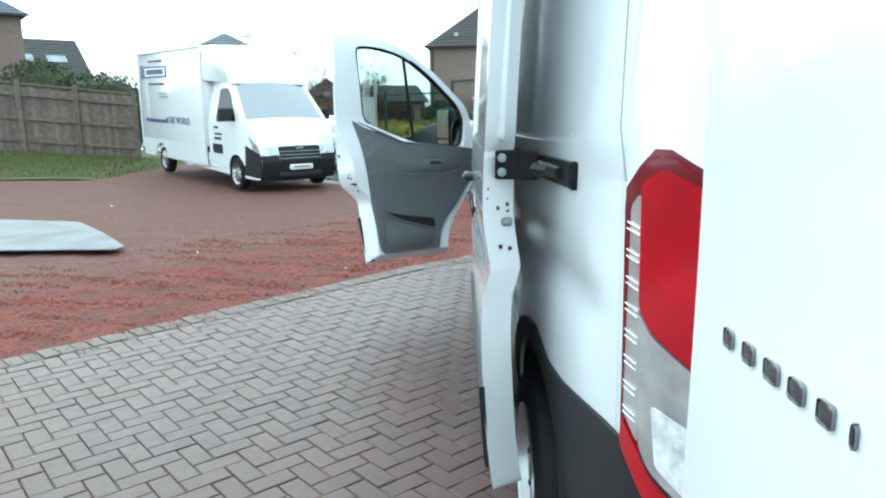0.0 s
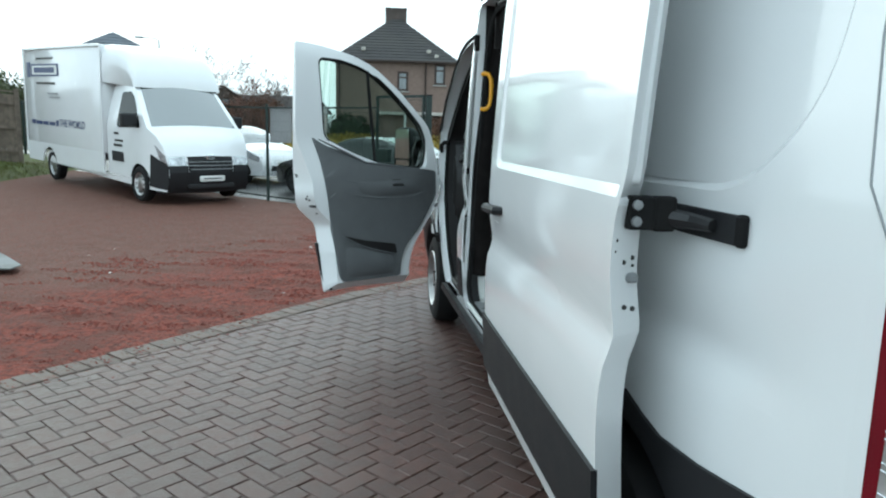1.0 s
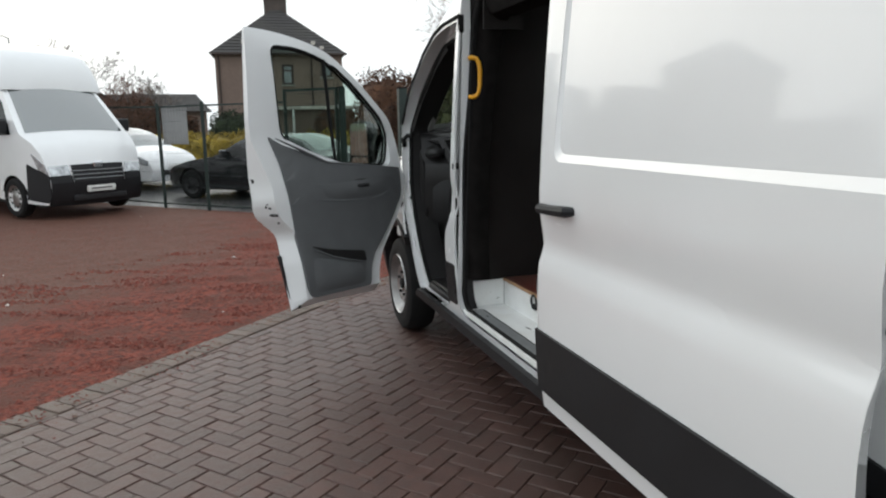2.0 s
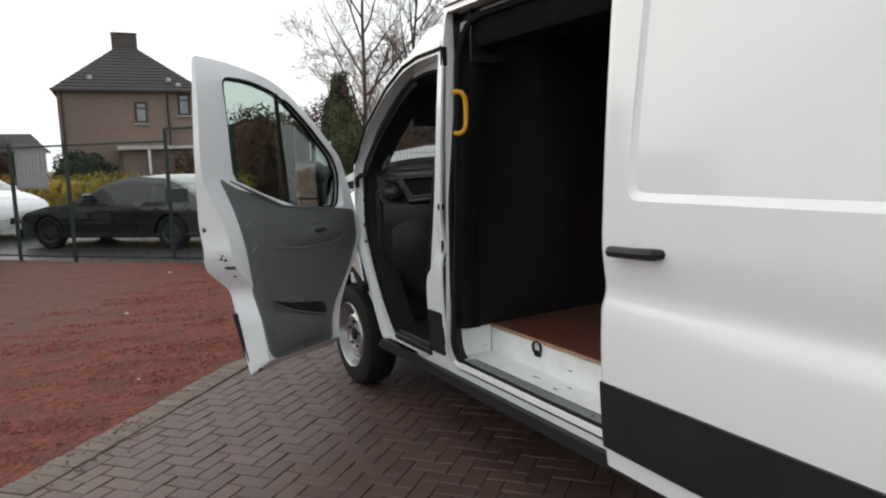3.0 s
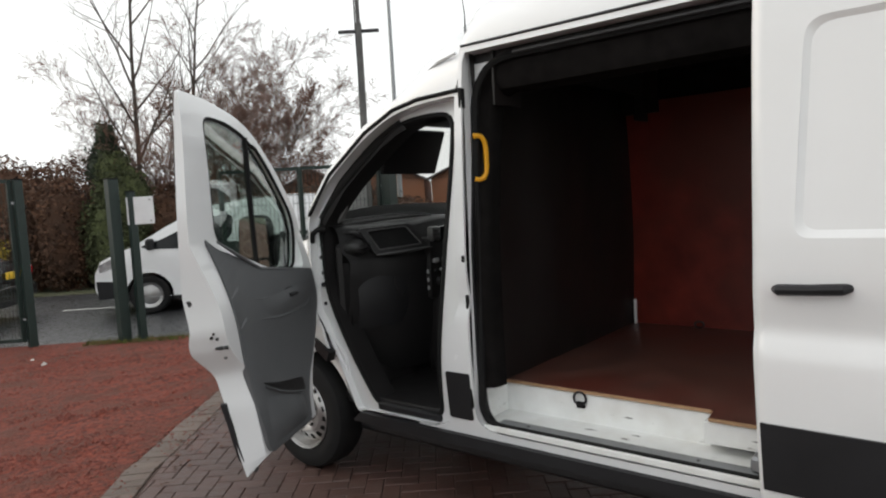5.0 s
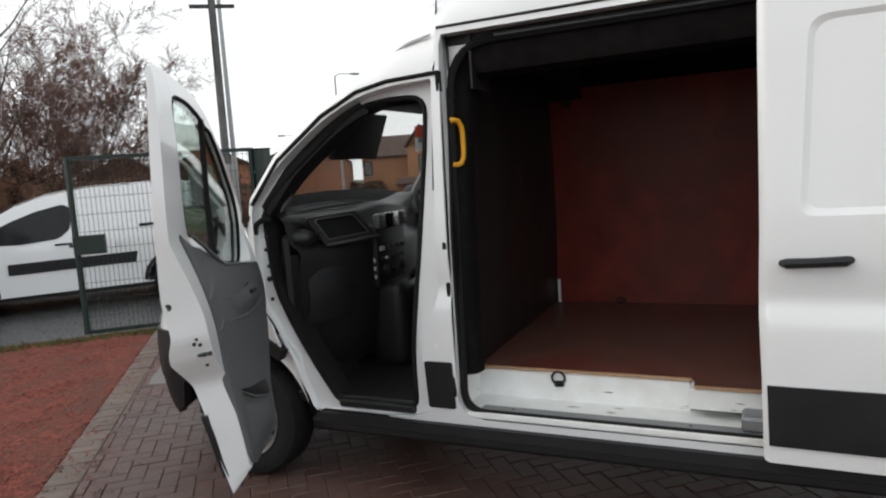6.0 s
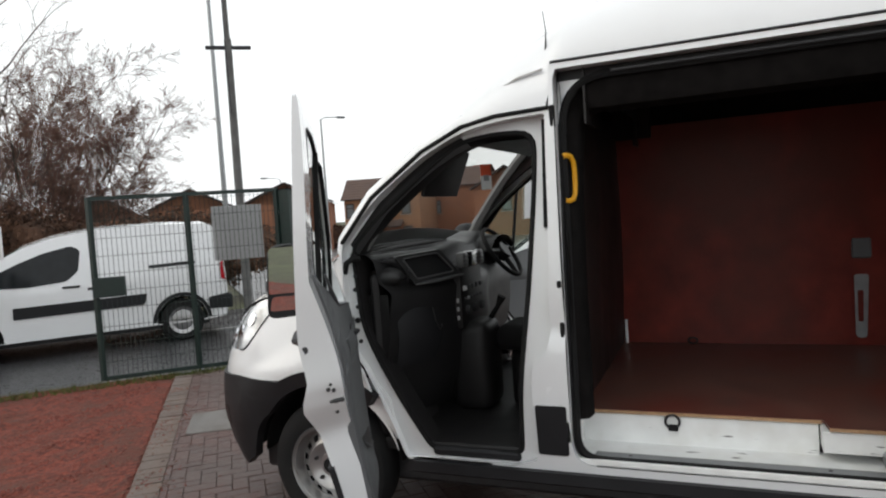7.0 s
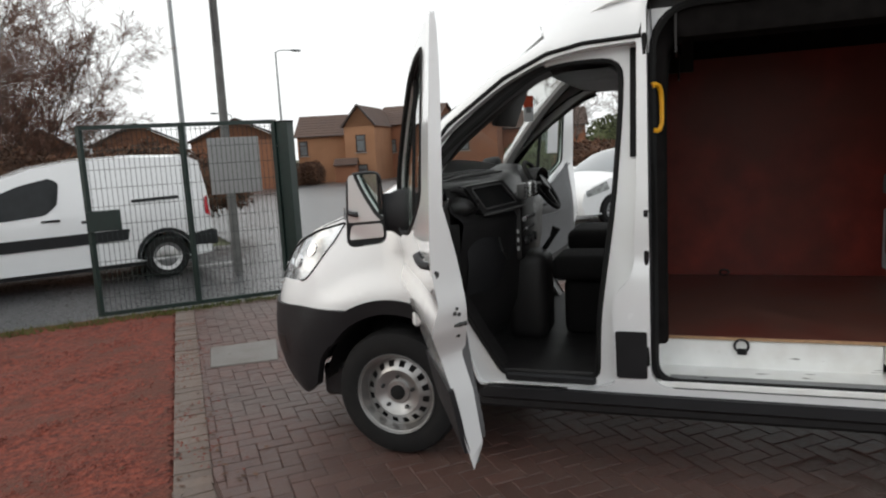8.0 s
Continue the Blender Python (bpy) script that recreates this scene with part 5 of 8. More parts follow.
# ---- the side door, slid back along the body ----
OUT = 0.132
SL_EDGE = smooth_loop([(3.215, 0.46, 0.02), (3.218, 0.80, 0.1), (3.226, 1.07, 0.15), (3.218, 1.33, 0.15), (3.216, 2.06, 0.05), (3.214, 2.24, 0.04), (1.725, 2.24, 0.04), (1.735, 1.80, 0.1), (1.745, 1.45, 0.06), (1.785, 1.37, 0.04), (1.79, 1.14, 0.05), (1.80, 0.9, 0.05), (1.78, 0.46, 0.03)])
st_o = smooth_loop([(3.085, 1.40, 0.05), (3.05, 2.10, 0.07), (1.770, 2.10, 0.02), (1.778, 1.405, 0.02)], n=5)
st_i = smooth_loop([(3.062, 1.426, 0.05), (3.030, 2.079, 0.07), (1.778, 2.079, 0.02), (1.786, 1.431, 0.02)], n=5)


def sx(v, u=3.2):
    return side_x(v) - OUT - 0.026 * min(1.0, max(0.0, (3.2 - u) / 1.43)) + 0.022 * min(1.0, max(0.0, (u - 3.185) / 0.035)) ** 2


def slide_in(u, v):
    k = max(0.0, 1 - max(0.0, u - 1.81) / 0.05)
    return (0.062 + 0.022 * k, (0.05 if v < 1.40 else 0.095) * k, 0)


bm = panel_bm(SL_EDGE, [st_o], lambda u, v: (sx(v, u), u, v), 0, [1.82, 1.87, 2.2, 2.6, 3.0, 3.1, 3.175, 3.190, 3.203, 3.212], ZCUTS, slide_in)
bm2 = panel_bm(st_i, [], lambda u, v: (sx(v, u) + 0.010, u, v), 0, [2.2, 2.6], ZCUTS, lambda u, v: (0.04, 0, 0))
me_tmp = bpy.data.meshes.new("tmp")
bm2.to_mesh(me_tmp)
bm.from_mesh(me_tmp)
bpy.data.meshes.remove(me_tmp)
bm2.free()
ra = [bm.verts.new((sx(v, u), u, v)) for u, v in st_o]
rb = [bm.verts.new((sx(v, u) + 0.010, u, v)) for u, v in st_i]
for k in range(len(ra)):
    j = (k + 1) % len(ra)
    bm.faces.new((ra[k], ra[j], rb[j], rb[k]))
bmesh.ops.recalc_face_normals(bm, faces=list(bm.faces))
SLIDE = vpart("sliding_door", bm, PAINT, label="white sliding door pushed back along the body")
bm = panel_bm([(3.196, 0.535), (3.200, 0.772), (1.79, 0.772), (1.79, 0.535)], [], lambda u, v: (sx(v, u) - 0.012, u, v), 0, [2.0, 2.5, 3.0], [0.58, 0.65, 0.72], lambda u, v: (0.016, 0, 0))
vpart("rubbing_strip", bm, BLACK_TRIM, SLIDE, "broad black rubbing strip")
vpart("handle", tube_bm([(sx(1.235) + 0.002, 3.145, 1.232), (sx(1.235) - 0.030, 3.13, 1.234), (sx(1.235) - 0.036, 3.03, 1.238), (sx(1.235) - 0.030, 2.945, 1.242), (sx(1.235) + 0.002, 2.925, 1.243)], [0.014, 0.019, 0.018, 0.019, 0.014], 8), BLACK_TRIM, SLIDE, "black bar handle")
rows = []
for k in range(9):
    t = math.pi * k / 8
    rows.append([(sx(1.25) - 0.001 + 0.012 * q * (1 - q) * 4 * math.sin(t), 3.03 + 0.062 * math.cos(t) * (0.4 + 0.6 * (1 - abs(2 * q - 1) ** 3)), 1.185 + 0.105 * q) for q in span(0, 1, 7)])
vpart("handle_cup", grid_bm(rows), PAINT_IN, SLIDE)
vpart("door_roller", box_bm(sx(2.18) + 0.06, 1.80, 2.155, sx(2.18) + 0.16, 1.86, 2.205, 0.006), DARK_METAL, SLIDE)
XE = sx(1.37, 1.79)
brk = vpart("rear_bracket", box_bm(XE + 0.030, 1.780, 1.335, XE + 0.090, 1.822, 1.408, 0.004), RUBBER, SLIDE, "black roller bracket")
for z in (1.354, 1.390):
    vpart("bracket_bolt", lathe_bm([(0, 0.012), (-0.008, 0.011), (-0.009, 0.0001)], 8, "y", (XE + 0.046, 1.780, z)), GALV, brk)
vpart("roller_arm", box_bm(XE + 0.088, 1.775, 1.332, XE + 0.138, 1.815, 1.408, 0.006), RUBBER, brk)
vpart("roller_link", tube_bm([(XE + 0.13, 1.79, 1.362), (XE + 0.165, 1.76, 1.358), (XE + 0.18, 1.70, 1.356)], [0.022, 0.018, 0.014], 8), DARK_METAL, brk)
for x, v, r in ((0.013, 1.310, 0.004), (0.040, 1.258, 0.006), (0.066, 1.266, 0.006), (0.068, 1.248, 0.004), (0.037, 1.155, 0.006), (0.062, 1.148, 0.006), (0.012, 1.285, 0.003)):
    vpart("screw_hole", lathe_bm([(0.022, r), (-0.002, r), (-0.002, 0.0001)], 8, "y", (sx(v, 1.79) + x, 1.788 + 0.58 * x, v)), INK_BLACK, SLIDE)
vpart("striker", box_bm(sx(1.22, 1.79) + 0.048, 1.808, 1.210, sx(1.22, 1.79) + 0.078, 1.850, 1.232, 0.006), GALV, SLIDE)

# centre rail on the body side
rail = panel_bm([(1.625, 1.325), (3.0, 1.325), (3.0, 1.385), (1.62, 1.385)], [], lambda u, v: (body_x(u, v) - 0.014, u, v), 0, [1.65, 1.8, 2.0, 2.2, 2.5], (), lambda u, v: (0.016, 0, 0))
rail = vpart("centre_rail", rail, BLACK_TRIM, label="black centre rail for the sliding door")
vpart("rail_end", box_bm(0.296, 1.614, 1.322, 0.318, 1.64, 1.388, 0.006), RUBBER, rail)

# ---- rear corner, lamp and open rear door ----
LAMP = smooth_loop([(1.278, 1.352, 0.03), (1.205, 1.425, 0.03), (1.16, 1.425, 0.03), (1.105, 1.39, 0.02), (1.09, 0.72, 0.01), (1.18, 0.77, 0.05), (1.272, 0.865, 0.03)])


def rear_skin(u, v, out=0.0):
    return (body_x(u, v) - out, u, v)


for far in (False, True):
    M = (lambda b: mirror_x(b)) if far else (lambda b: b)
    bk = lambda u, v: (0.03, 0, 0)
    cuts = ([1.12, 1.15, 1.18, 1.21, 1.24], [0.9, 1.0, 1.1, 1.2, 1.3])
    vpart("lamp_bezel", M(panel_bm([(1.287, 0.855), (1.287, 1.362), (1.205, 1.436), (1.17, 1.436), (1.09, 1.395), (1.09, 0.71), (1.18, 0.762)], [], lambda u, v: rear_skin(u, v, 0.001), 0, *cuts, bk)), RED_LENS_DARK)
    lamp = vpart("tail_lamp", M(panel_bm(LAMP, [], lambda u, v: rear_skin(u, v, 0.006), 0, *cuts, bk)), RED_LENS_DARK, label="tall red and clear tail lamp")
    # the silver patch over the clear lens carries a painted highlight
    shapes = [("red_lens", RED_LENS, [(1.216, 1.375), (1.17, 1.405), (1.093, 1.372), (1.093, 1.07), (1.187, 1.12), (1.214, 1.155)], 0.012),
              ("clear_lens", CLEAR_LENS, [(1.214, 1.146), (1.187, 1.112), (1.093, 1.062), (1.093, 0.815), (1.178, 0.855), (1.206, 0.892)], 0.011),
              ("reflector_highlight", LAMP_HIGHLIGHT, [(1.178, 0.985), (1.094, 0.965), (1.094, 0.835), (1.165, 0.872)], 0.0125),
              ("clear_strip", CLEAR_LENS, [(1.246, 1.335), (1.219, 1.360), (1.209, 0.895), (1.256, 0.940)], 0.010),
              ("red_lens", RED_LENS, [(1.262, 0.928), (1.208, 0.880), (1.178, 0.842), (1.094, 0.800), (1.094, 0.735), (1.18, 0.785), (1.266, 0.872)], 0.011)]
    for nm, mat, pts, o in shapes:
        vpart(nm, M(panel_bm(smooth_loop(pts, 0.012), [], lambda u, v, o=o: rear_skin(u, v, o), 0, *cuts, lambda u, v: (0.004, 0, 0))), mat, lamp)
    for k in range(8):
        z = 1.305 - 0.050 * k
        for dz in (0.0, -0.012):
            vpart("lens_rib", M(tube_bm([rear_skin(1.250, z + dz, 0.014), rear_skin(1.216, z + dz - 0.008, 0.012)], 0.0013, 5)), CHROME, lamp)
    bm = panel_bm([(1.325, 0.60), (1.325, 2.30), (1.092, 2.30), (1.092, 1.392), (1.17, 1.433), (1.205, 1.433), (1.285, 1.36), (1.28, 0.86), (1.18, 0.765), (1.092, 0.715), (1.092, 0.60)], [], lambda u, v: rear_skin(u, v, 0.0), 0, [1.11, 1.13, 1.15, 1.17, 1.2, 1.24, 1.28], ZCUTS, lambda u, v: (0.02, 0, 0))
    vpart("rear_corner", M(bm), PAINT)
    bm = tube_bm([(body_x(u, v) - 0.0005, u, v) for u, v in ((1.29, 1.375), (1.35, 1.47), (1.38, 1.7), (1.40, 2.28))], 0.0022, 5)
    vpart("panel_seam", M(bm), GALV)
    vpart("rear_post", M(box_bm(0.425, 1.095, 0.62, 0.48, 1.16, 2.28, 0.01)), PAINT_IN)
bm = panel_bm(smooth_loop([(1.082, 0.64, 0.03), (1.082, 2.25, 0.05), (0.30, 2.25, 0.08), (0.29, 0.64, 0.05)]), [], lambda u, v: (0.393 + 0.012 * math.sin((v - 0.6) * 1.9), u, v), 0, [0.3, 0.5, 0.7], ZCUTS, lambda u, v: (0.055, 0, 0))
rdoor = vpart("rear_door", bm, PAINT, label="open white rear door with dark raised badge")
for k, w in enumerate((0.040, 0.044, 0.050, 0.046, 0.042, 0.012, 0.040)):
    u = 0.958 - 0.062 * k
    zc = 1.186
    xo = 0.393 + 0.012 * math.sin((zc - 0.6) * 1.9)
    vpart("badge_bar", box_bm(xo - 0.005, u - w * 0.75, zc - 0.014, xo + 0.001, u, zc + 0.014, 0.006, 2), BADGE, rdoor)
bm = panel_bm(smooth_loop([(1.285, 0.64, 0.03), (2.21, 0.64, 0.03), (2.17, 2.25, 0.08), (1.285, 2.25, 0.05)]), [], lambda u, v: (u, 1.085, v), 0, (), (), lambda u, v: (0, 0.05, 0))
vpart("rear_door", bm, PAINT, label="closed white rear door")
vpart("rear_bumper", box_bm(0.36, 0.93, 0.42, 2.20, 1.12, 0.61, 0.04, 2), BLACK_TRIM, label="black rear step bumper")


# ---- van cab ----
def dash_row(x):
    """A slice of the dashboard across the cab: from the screen over the top and down to the floor."""
    c = smooth_at([(0.37, -0.9), (0.5, -0.45), (0.62, 0.1), (0.76, 0.65), (0.95, 1.0), (1.30, 1.0), (1.55, 0.4), (2.19, -0.2)], x)
    hood = math.exp(-((x - 1.83) / 0.22) ** 2)
    mid = math.exp(-((x - 1.10) / 0.20) ** 2)
    return [(x, 5.86, 1.42), (x, 5.74, 1.462), (x, 5.64 - 0.03 * c, 1.470 + 0.05 * hood + 0.015 * mid), (x, 5.52 - 0.09 * c, 1.462 + 0.03 * mid + 0.05 * hood), (x, 5.475 - 0.10 * c, 1.43 + 0.03 * mid + 0.02 * hood), (x, 5.45 - 0.10 * c, 1.31), (x, 5.40 - 0.10 * c, 1.275), (x, 5.38 - 0.10 * c, 1.245), (x, 5.40 - 0.10 * c, 1.13), (x, 5.40 - 0.11 * c, 1.02), (x, 5.42 - 0.12 * c, 0.88), (x, 5.46 - 0.14 * c, 0.74), (x, 5.55 - 0.14 * c, 0.56)]


dash = vpart("dashboard", grid_bm([dash_row(x) for x in span(0.37, 2.19, 44)]), DASH, label="dark grey moulded dashboard", angle=60)


# passenger side: open shelf in a pale frame, angled towards the middle of the cab
def shelf_at(u, v, out=0.0):
    """u runs along the shelf from the door inwards, v up its face."""
    return (0.550 + 0.238 * u - 0.045 * v - 0.41 * out, 5.425 - 0.112 * u + 0.070 * v - 0.91 * out, 1.315 + 0.015 * u + 0.114 * v)


sh_o = smooth_loop([(-0.16, -0.20, 0.06), (1.14, -0.22, 0.06), (1.10, 1.10, 0.08), (-0.10, 1.12, 0.10)])
sh_i = smooth_loop([(0.0, 0.0, 0.06), (1.02, 0.0, 0.06), (0.98, 0.96, 0.08), (0.04, 0.98, 0.10)])
vpart("shelf_frame", panel_bm(sh_o, [sh_i], lambda u, v: shelf_at(u, v, 0.030), 0, (), (), lambda u, v: (0.028, 0.041, 0)), DASH, dash, "open dash shelf in a grey rim")
# flat black sheet behind the rim, painted for the shaded depth of the shelf
vpart("shelf_shade_panel", panel_bm(sh_i, [], lambda u, v: shelf_at(u, v, 0.012), 0, (), (), lambda u, v: (0.004, 0.006, 0)), RUBBER, dash)
vpart("shelf_rim", tube_bm([shelf_at(u, v, 0.031) for u, v in sh_i], 0.0045, 5, closed=True), DASH_EDGE, dash)
vpart("shelf_lip", tube_bm([shelf_at(u, -0.24, 0.034 + 0.008 * math.sin(math.pi * u)) for u in span(-0.15, 1.2, 8)], [0.005, 0.008, 0.009, 0.009, 0.009, 0.009, 0.008, 0.005], 6), DASH_EDGE, dash)
# round vent beside the shelf, nested in curved mouldings
pod = bmesh.new()
g = bmesh.ops.create_uvsphere(pod, u_segments=20, v_segments=12, radius=1.0)
for v in g["verts"]:
    v.co = Vector((0.455 + 0.070 * v.co.x, 5.520 + 0.085 * v.co.y, 1.335 + 0.052 * v.co.z))
vpart("vent_pod", pod, DASH, dash, "rounded grey end vent")
for k in range(3):
    vpart("vent_slat", tube_bm([(0.40 + 0.02 * k, 5.436 - 0.006 * k, 1.31 + 0.02 * k), (0.45 + 0.015 * k, 5.412, 1.32 + 0.02 * k), (0.50, 5.425 + 0.004 * k, 1.328 + 0.02 * k)], 0.004, 5), DARK_TRIM, dash)
for k in range(3):
    vpart("vent_moulding", tube_bm([(0.40 + 0.035 * k + 0.125 * math.sin(t), 5.545 - 0.075 * math.sin(t) - 0.012 * k, 1.300 + (0.125 + 0.006 * k) * math.cos(t * 0.9)) for t in span(0.0, 1.75, 10)], [0.003, 0.007, 0.009, 0.010, 0.010, 0.010, 0.010, 0.009, 0.007, 0.003], 6), DASH_EDGE if k == 1 else DASH, dash)
for k, z in enumerate((1.472, 1.478, 1.484)):
    vpart("dash_rib", tube_bm([(0.44, 5.60 + 0.05 * k, z), (0.65, 5.56 + 0.05 * k, z + 0.012), (0.90, 5.47 + 0.05 * k, z + 0.022), (1.05, 5.43 + 0.05 * k, z + 0.024)], [0.005, 0.013, 0.013, 0.005], 6), DASH_EDGE if k == 0 else DASH, dash)
glove = grid_bm([[(x, 5.43 - 0.10 * smooth_at([(0.37, -0.9), (0.62, 0.1), (0.95, 1.0)], x) - 0.03 * math.sin(math.pi * i / 6) - 0.02 * math.sin(math.pi * j / 8), 0.86 + 0.34 * i / 6) for j, x in enumerate(span(0.42, 0.84, 9))] for i in range(7)])
vpart("glovebox", glove, MID_TRIM, dash, "slate-grey glovebox lid")
vpart("glovebox_catch", tube_bm([(0.60, 5.345, 1.15), (0.585, 5.325, 1.08), (0.62, 5.315, 1.03), (0.66, 5.325, 1.05)], 0.006, 5), DARK_TRIM, dash)
# centre stack
SX, SY = 0.84, 5.27
stack = vpart("centre_console", box_bm(SX, SY, 0.98, SX + 0.36, SY + 0.14, 1.36, 0.03, 2), DARK_TRIM, dash)
for x0 in (SX + 0.01, SX + 0.27):
    vent = vpart("air_vent", box_bm(x0, SY - 0.02, 1.335, x0 + 0.08, SY + 0.03, 1.425, 0.015, 2), DASH_EDGE, dash)
    for k in range(3):
        vpart("vent_slat", box_bm(x0 + 0.008, SY - 0.026, 1.350 + 0.024 * k, x0 + 0.072, SY - 0.016, 1.357 + 0.024 * k), INK_BLACK, vent)
vpart("display", box_bm(SX + 0.095, SY - 0.015, 1.335, SX + 0.26, SY + 0.02, 1.425, 0.008, 2), SCREEN, dash)
for k in range(5):
    vpart("button", box_bm(SX + 0.02 + 0.065 * k, SY - 0.012, 1.205, SX + 0.07 + 0.065 * k, SY + 0.004, 1.232, 0.005), BUTTON if k < 1 else MID_TRIM, dash)
for k in range(3):
    vpart("knob", lathe_bm([(0.0, 0.028), (-0.025, 0.025), (-0.026, 0.0001)], 14, "y", (SX + 0.07 + 0.11 * k, SY + 0.003, 1.09)), MID_TRIM, dash)
tunnel = vpart("gear_console", box_bm(SX + 0.04, 5.15, 0.49, SX + 0.34, 5.40, 1.02, 0.07, 3), DARK_TRIM, label="black console below the dash")
vpart("gear_lever", tube_bm([(SX + 0.26, 5.22, 0.98), (SX + 0.26, 5.15, 1.08), (SX + 0.26, 5.12, 1.14)], [0.018, 0.014, 0.027], 8), RUBBER, tunnel)
# steering wheel on its column
wc, tilt = Vector((1.80, 5.34, 1.36)), radians(55)
ex, ey = Vector((1, 0, 0)), Vector((0, math.cos(tilt), math.sin(tilt)))
ez = ex.cross(ey)
rim_pts = [wc + 0.195 * (math.cos(t) * ex + math.sin(t) * ey) for t in span(0, 2 * math.pi * 31 / 32, 32)]
sw = vpart("steering_wheel", tube_bm(rim_pts, 0.016, 8, closed=True), RUBBER, label="black steering wheel")
vpart("wheel_boss", tube_bm([wc - ez * 0.02, wc + ez * 0.035], [0.075, 0.06], 12), DARK_TRIM, sw)
for t in (0.15, math.pi - 0.15, -math.pi / 2):
    d = math.cos(t) * ex + math.sin(t) * ey
    vpart("spoke", tube_bm([wc + d * 0.06, wc + d * 0.19], [0.022, 0.014], 6), DARK_TRIM, sw)
vpart("steering_column", tube_bm([wc, wc + Vector((0, 0.20, -0.05))], [0.06, 0.075], 10), DARK_TRIM, sw)
# instrument hood
vpart("instrument_hood", grid_bm([[(1.84 + 0.24 * math.cos(t), y, 1.38 + 0.10 * math.sin(t)) for t in span(0, math.pi, 11)] for y in (5.58, 5.40, 5.34)]), DARK_TRIM, dash)


# seats
def seat(x0, x1, top):
    w = (x0 + x1) / 2
    base = vpart("seat", box_bm(x0, 4.64, top - 0.15, x1, 5.14, top, 0.05, 3), SEAT_CLOTH, label="black cloth cab seat")
    vpart("seat_base", box_bm(x0 + 0.06, 4.66, 0.49, x1 - 0.02, 5.08, top - 0.14, 0.05, 3), SEAT_CLOTH, base)
    bm = box_bm(x0 + 0.01, 4.62, 0.95, x1 - 0.01, 4.73, 1.58, 0.05, 3)
    vpart("backrest", bm, SEAT_CLOTH, base)
    vpart("headrest", box_bm(w - 0.13, 4.62, 1.59, w + 0.13, 4.72, 1.78, 0.045, 3), SEAT_CLOTH, base)


seat(0.98, 1.36, 0.98)
seat(1.58, 2.08, 1.06)
vpart("cab_floor", box_bm(0.34, 4.60, 0.44, 2.22, 5.62, 0.50, 0.01), DARK_TRIM)
vpart("step_mat", box_bm(0.315, 4.81, 0.44, 0.45, 5.27, 0.485, 0.012), BLACK_TRIM)
vpart("scuttle", box_bm(0.36, 5.55, 0.48, 2.20, 5.60, 1.36, 0.02), DARK_TRIM)
vpart("scuttle_tray", grid_bm([[(x, y, z) for x in span(0.44, 2.12, 9)] for y, z in ((5.60, 1.37), (5.86, 1.40), (5.95, 1.40))]), BLACK_TRIM)
# sun visors and roof shelf
bm = box_bm(0.52, -0.014, -0.27, 0.99, 0.014, 0.0, 0.012, 2)
m = pose(0, 5.23, 2.00, 22)
for v in bm.verts:
    v.co = m @ v.co
vpart("sun_visor", bm, MID_TRIM, label="dark sun visor folded down")
vpart("roof_shelf", grid_bm([[(x, y, z) for x in span(x0, 2 * VC - x0, 9)] for x0, y, z in ((0.66, 5.15, 2.10), (0.64, 5.13, 2.03), (0.56, 5.06, 1.995), (0.47, 4.93, 1.985), (0.44, 4.75, 1.985), (0.44, 4.62, 1.99), (0.46, 4.616, 2.10))]), DARK_TRIM)
for far in (False, True):
    bm = grid_bm([[(0.42, 4.618, z), (0.42, 4.67, z)] for z in span(0.5, 2.03, 8)])
    vpart("pillar_lining", mirror_x(bm) if far else bm, DARK_TRIM)
    bm = grid_bm([[(0.385, y, z) for y in span(5.50, 5.62, 3)] for z in span(0.5, 1.25, 6)])
    vpart("kick_panel", mirror_x(bm) if far else bm, DARK_TRIM)

# red and white card hanging behind the windscreen
card = pose(1.76, 5.405, 1.83, 0, 0, -48)
for z0, z1, mat in ((0.065, 0.145, BANNER), (-0.03, 0.064, PAPER)):
    bm = box_bm(-0.038, -0.002, z0, 0.038, 0.002, z1)
    for v in bm.verts:
        v.co = card @ v.co
    vpart("windscreen_card", bm, mat, label="red and white card behind the windscreen", smooth=False)
bm = box_bm(-0.02, -0.0035, 0.03, 0.02, -0.002, 0.07)
for v in bm.verts:
    v.co = card @ v.co
vpart("print_bar", bm, GALV, smooth=False)
# rows of small switches on the console
for k in range(6):
    vpart("switch", box_bm(SX + 0.03 + 0.05 * k, SY - 0.010, 1.150, SX + 0.055 + 0.05 * k, SY + 0.004, 1.166, 0.003), BUTTON if k == 1 else MID_TRIM, dash)
for k in range(3):
    vpart("switch", box_bm(SX - 0.004, SY + 0.02, 1.14 - 0.05 * k, SX + 0.004, SY + 0.035, 1.165 - 0.05 * k, 0.003), BUTTON, dash)


# ---- green mesh fence and gates, signs and lamp posts ----
def rail_between(bm, a, b, w):
    a, b = Vector(a), Vector(b)
    d = b - a
    m = Matrix.Translation((a + b) / 2) @ d.to_track_quat("X", "Z").to_matrix().to_4x4()
    return obox(bm, m, d.length, w, w)


def on_line(s, d=0.0):
    x, y = along_road(s, d)
    return Vector((x, y, 0))


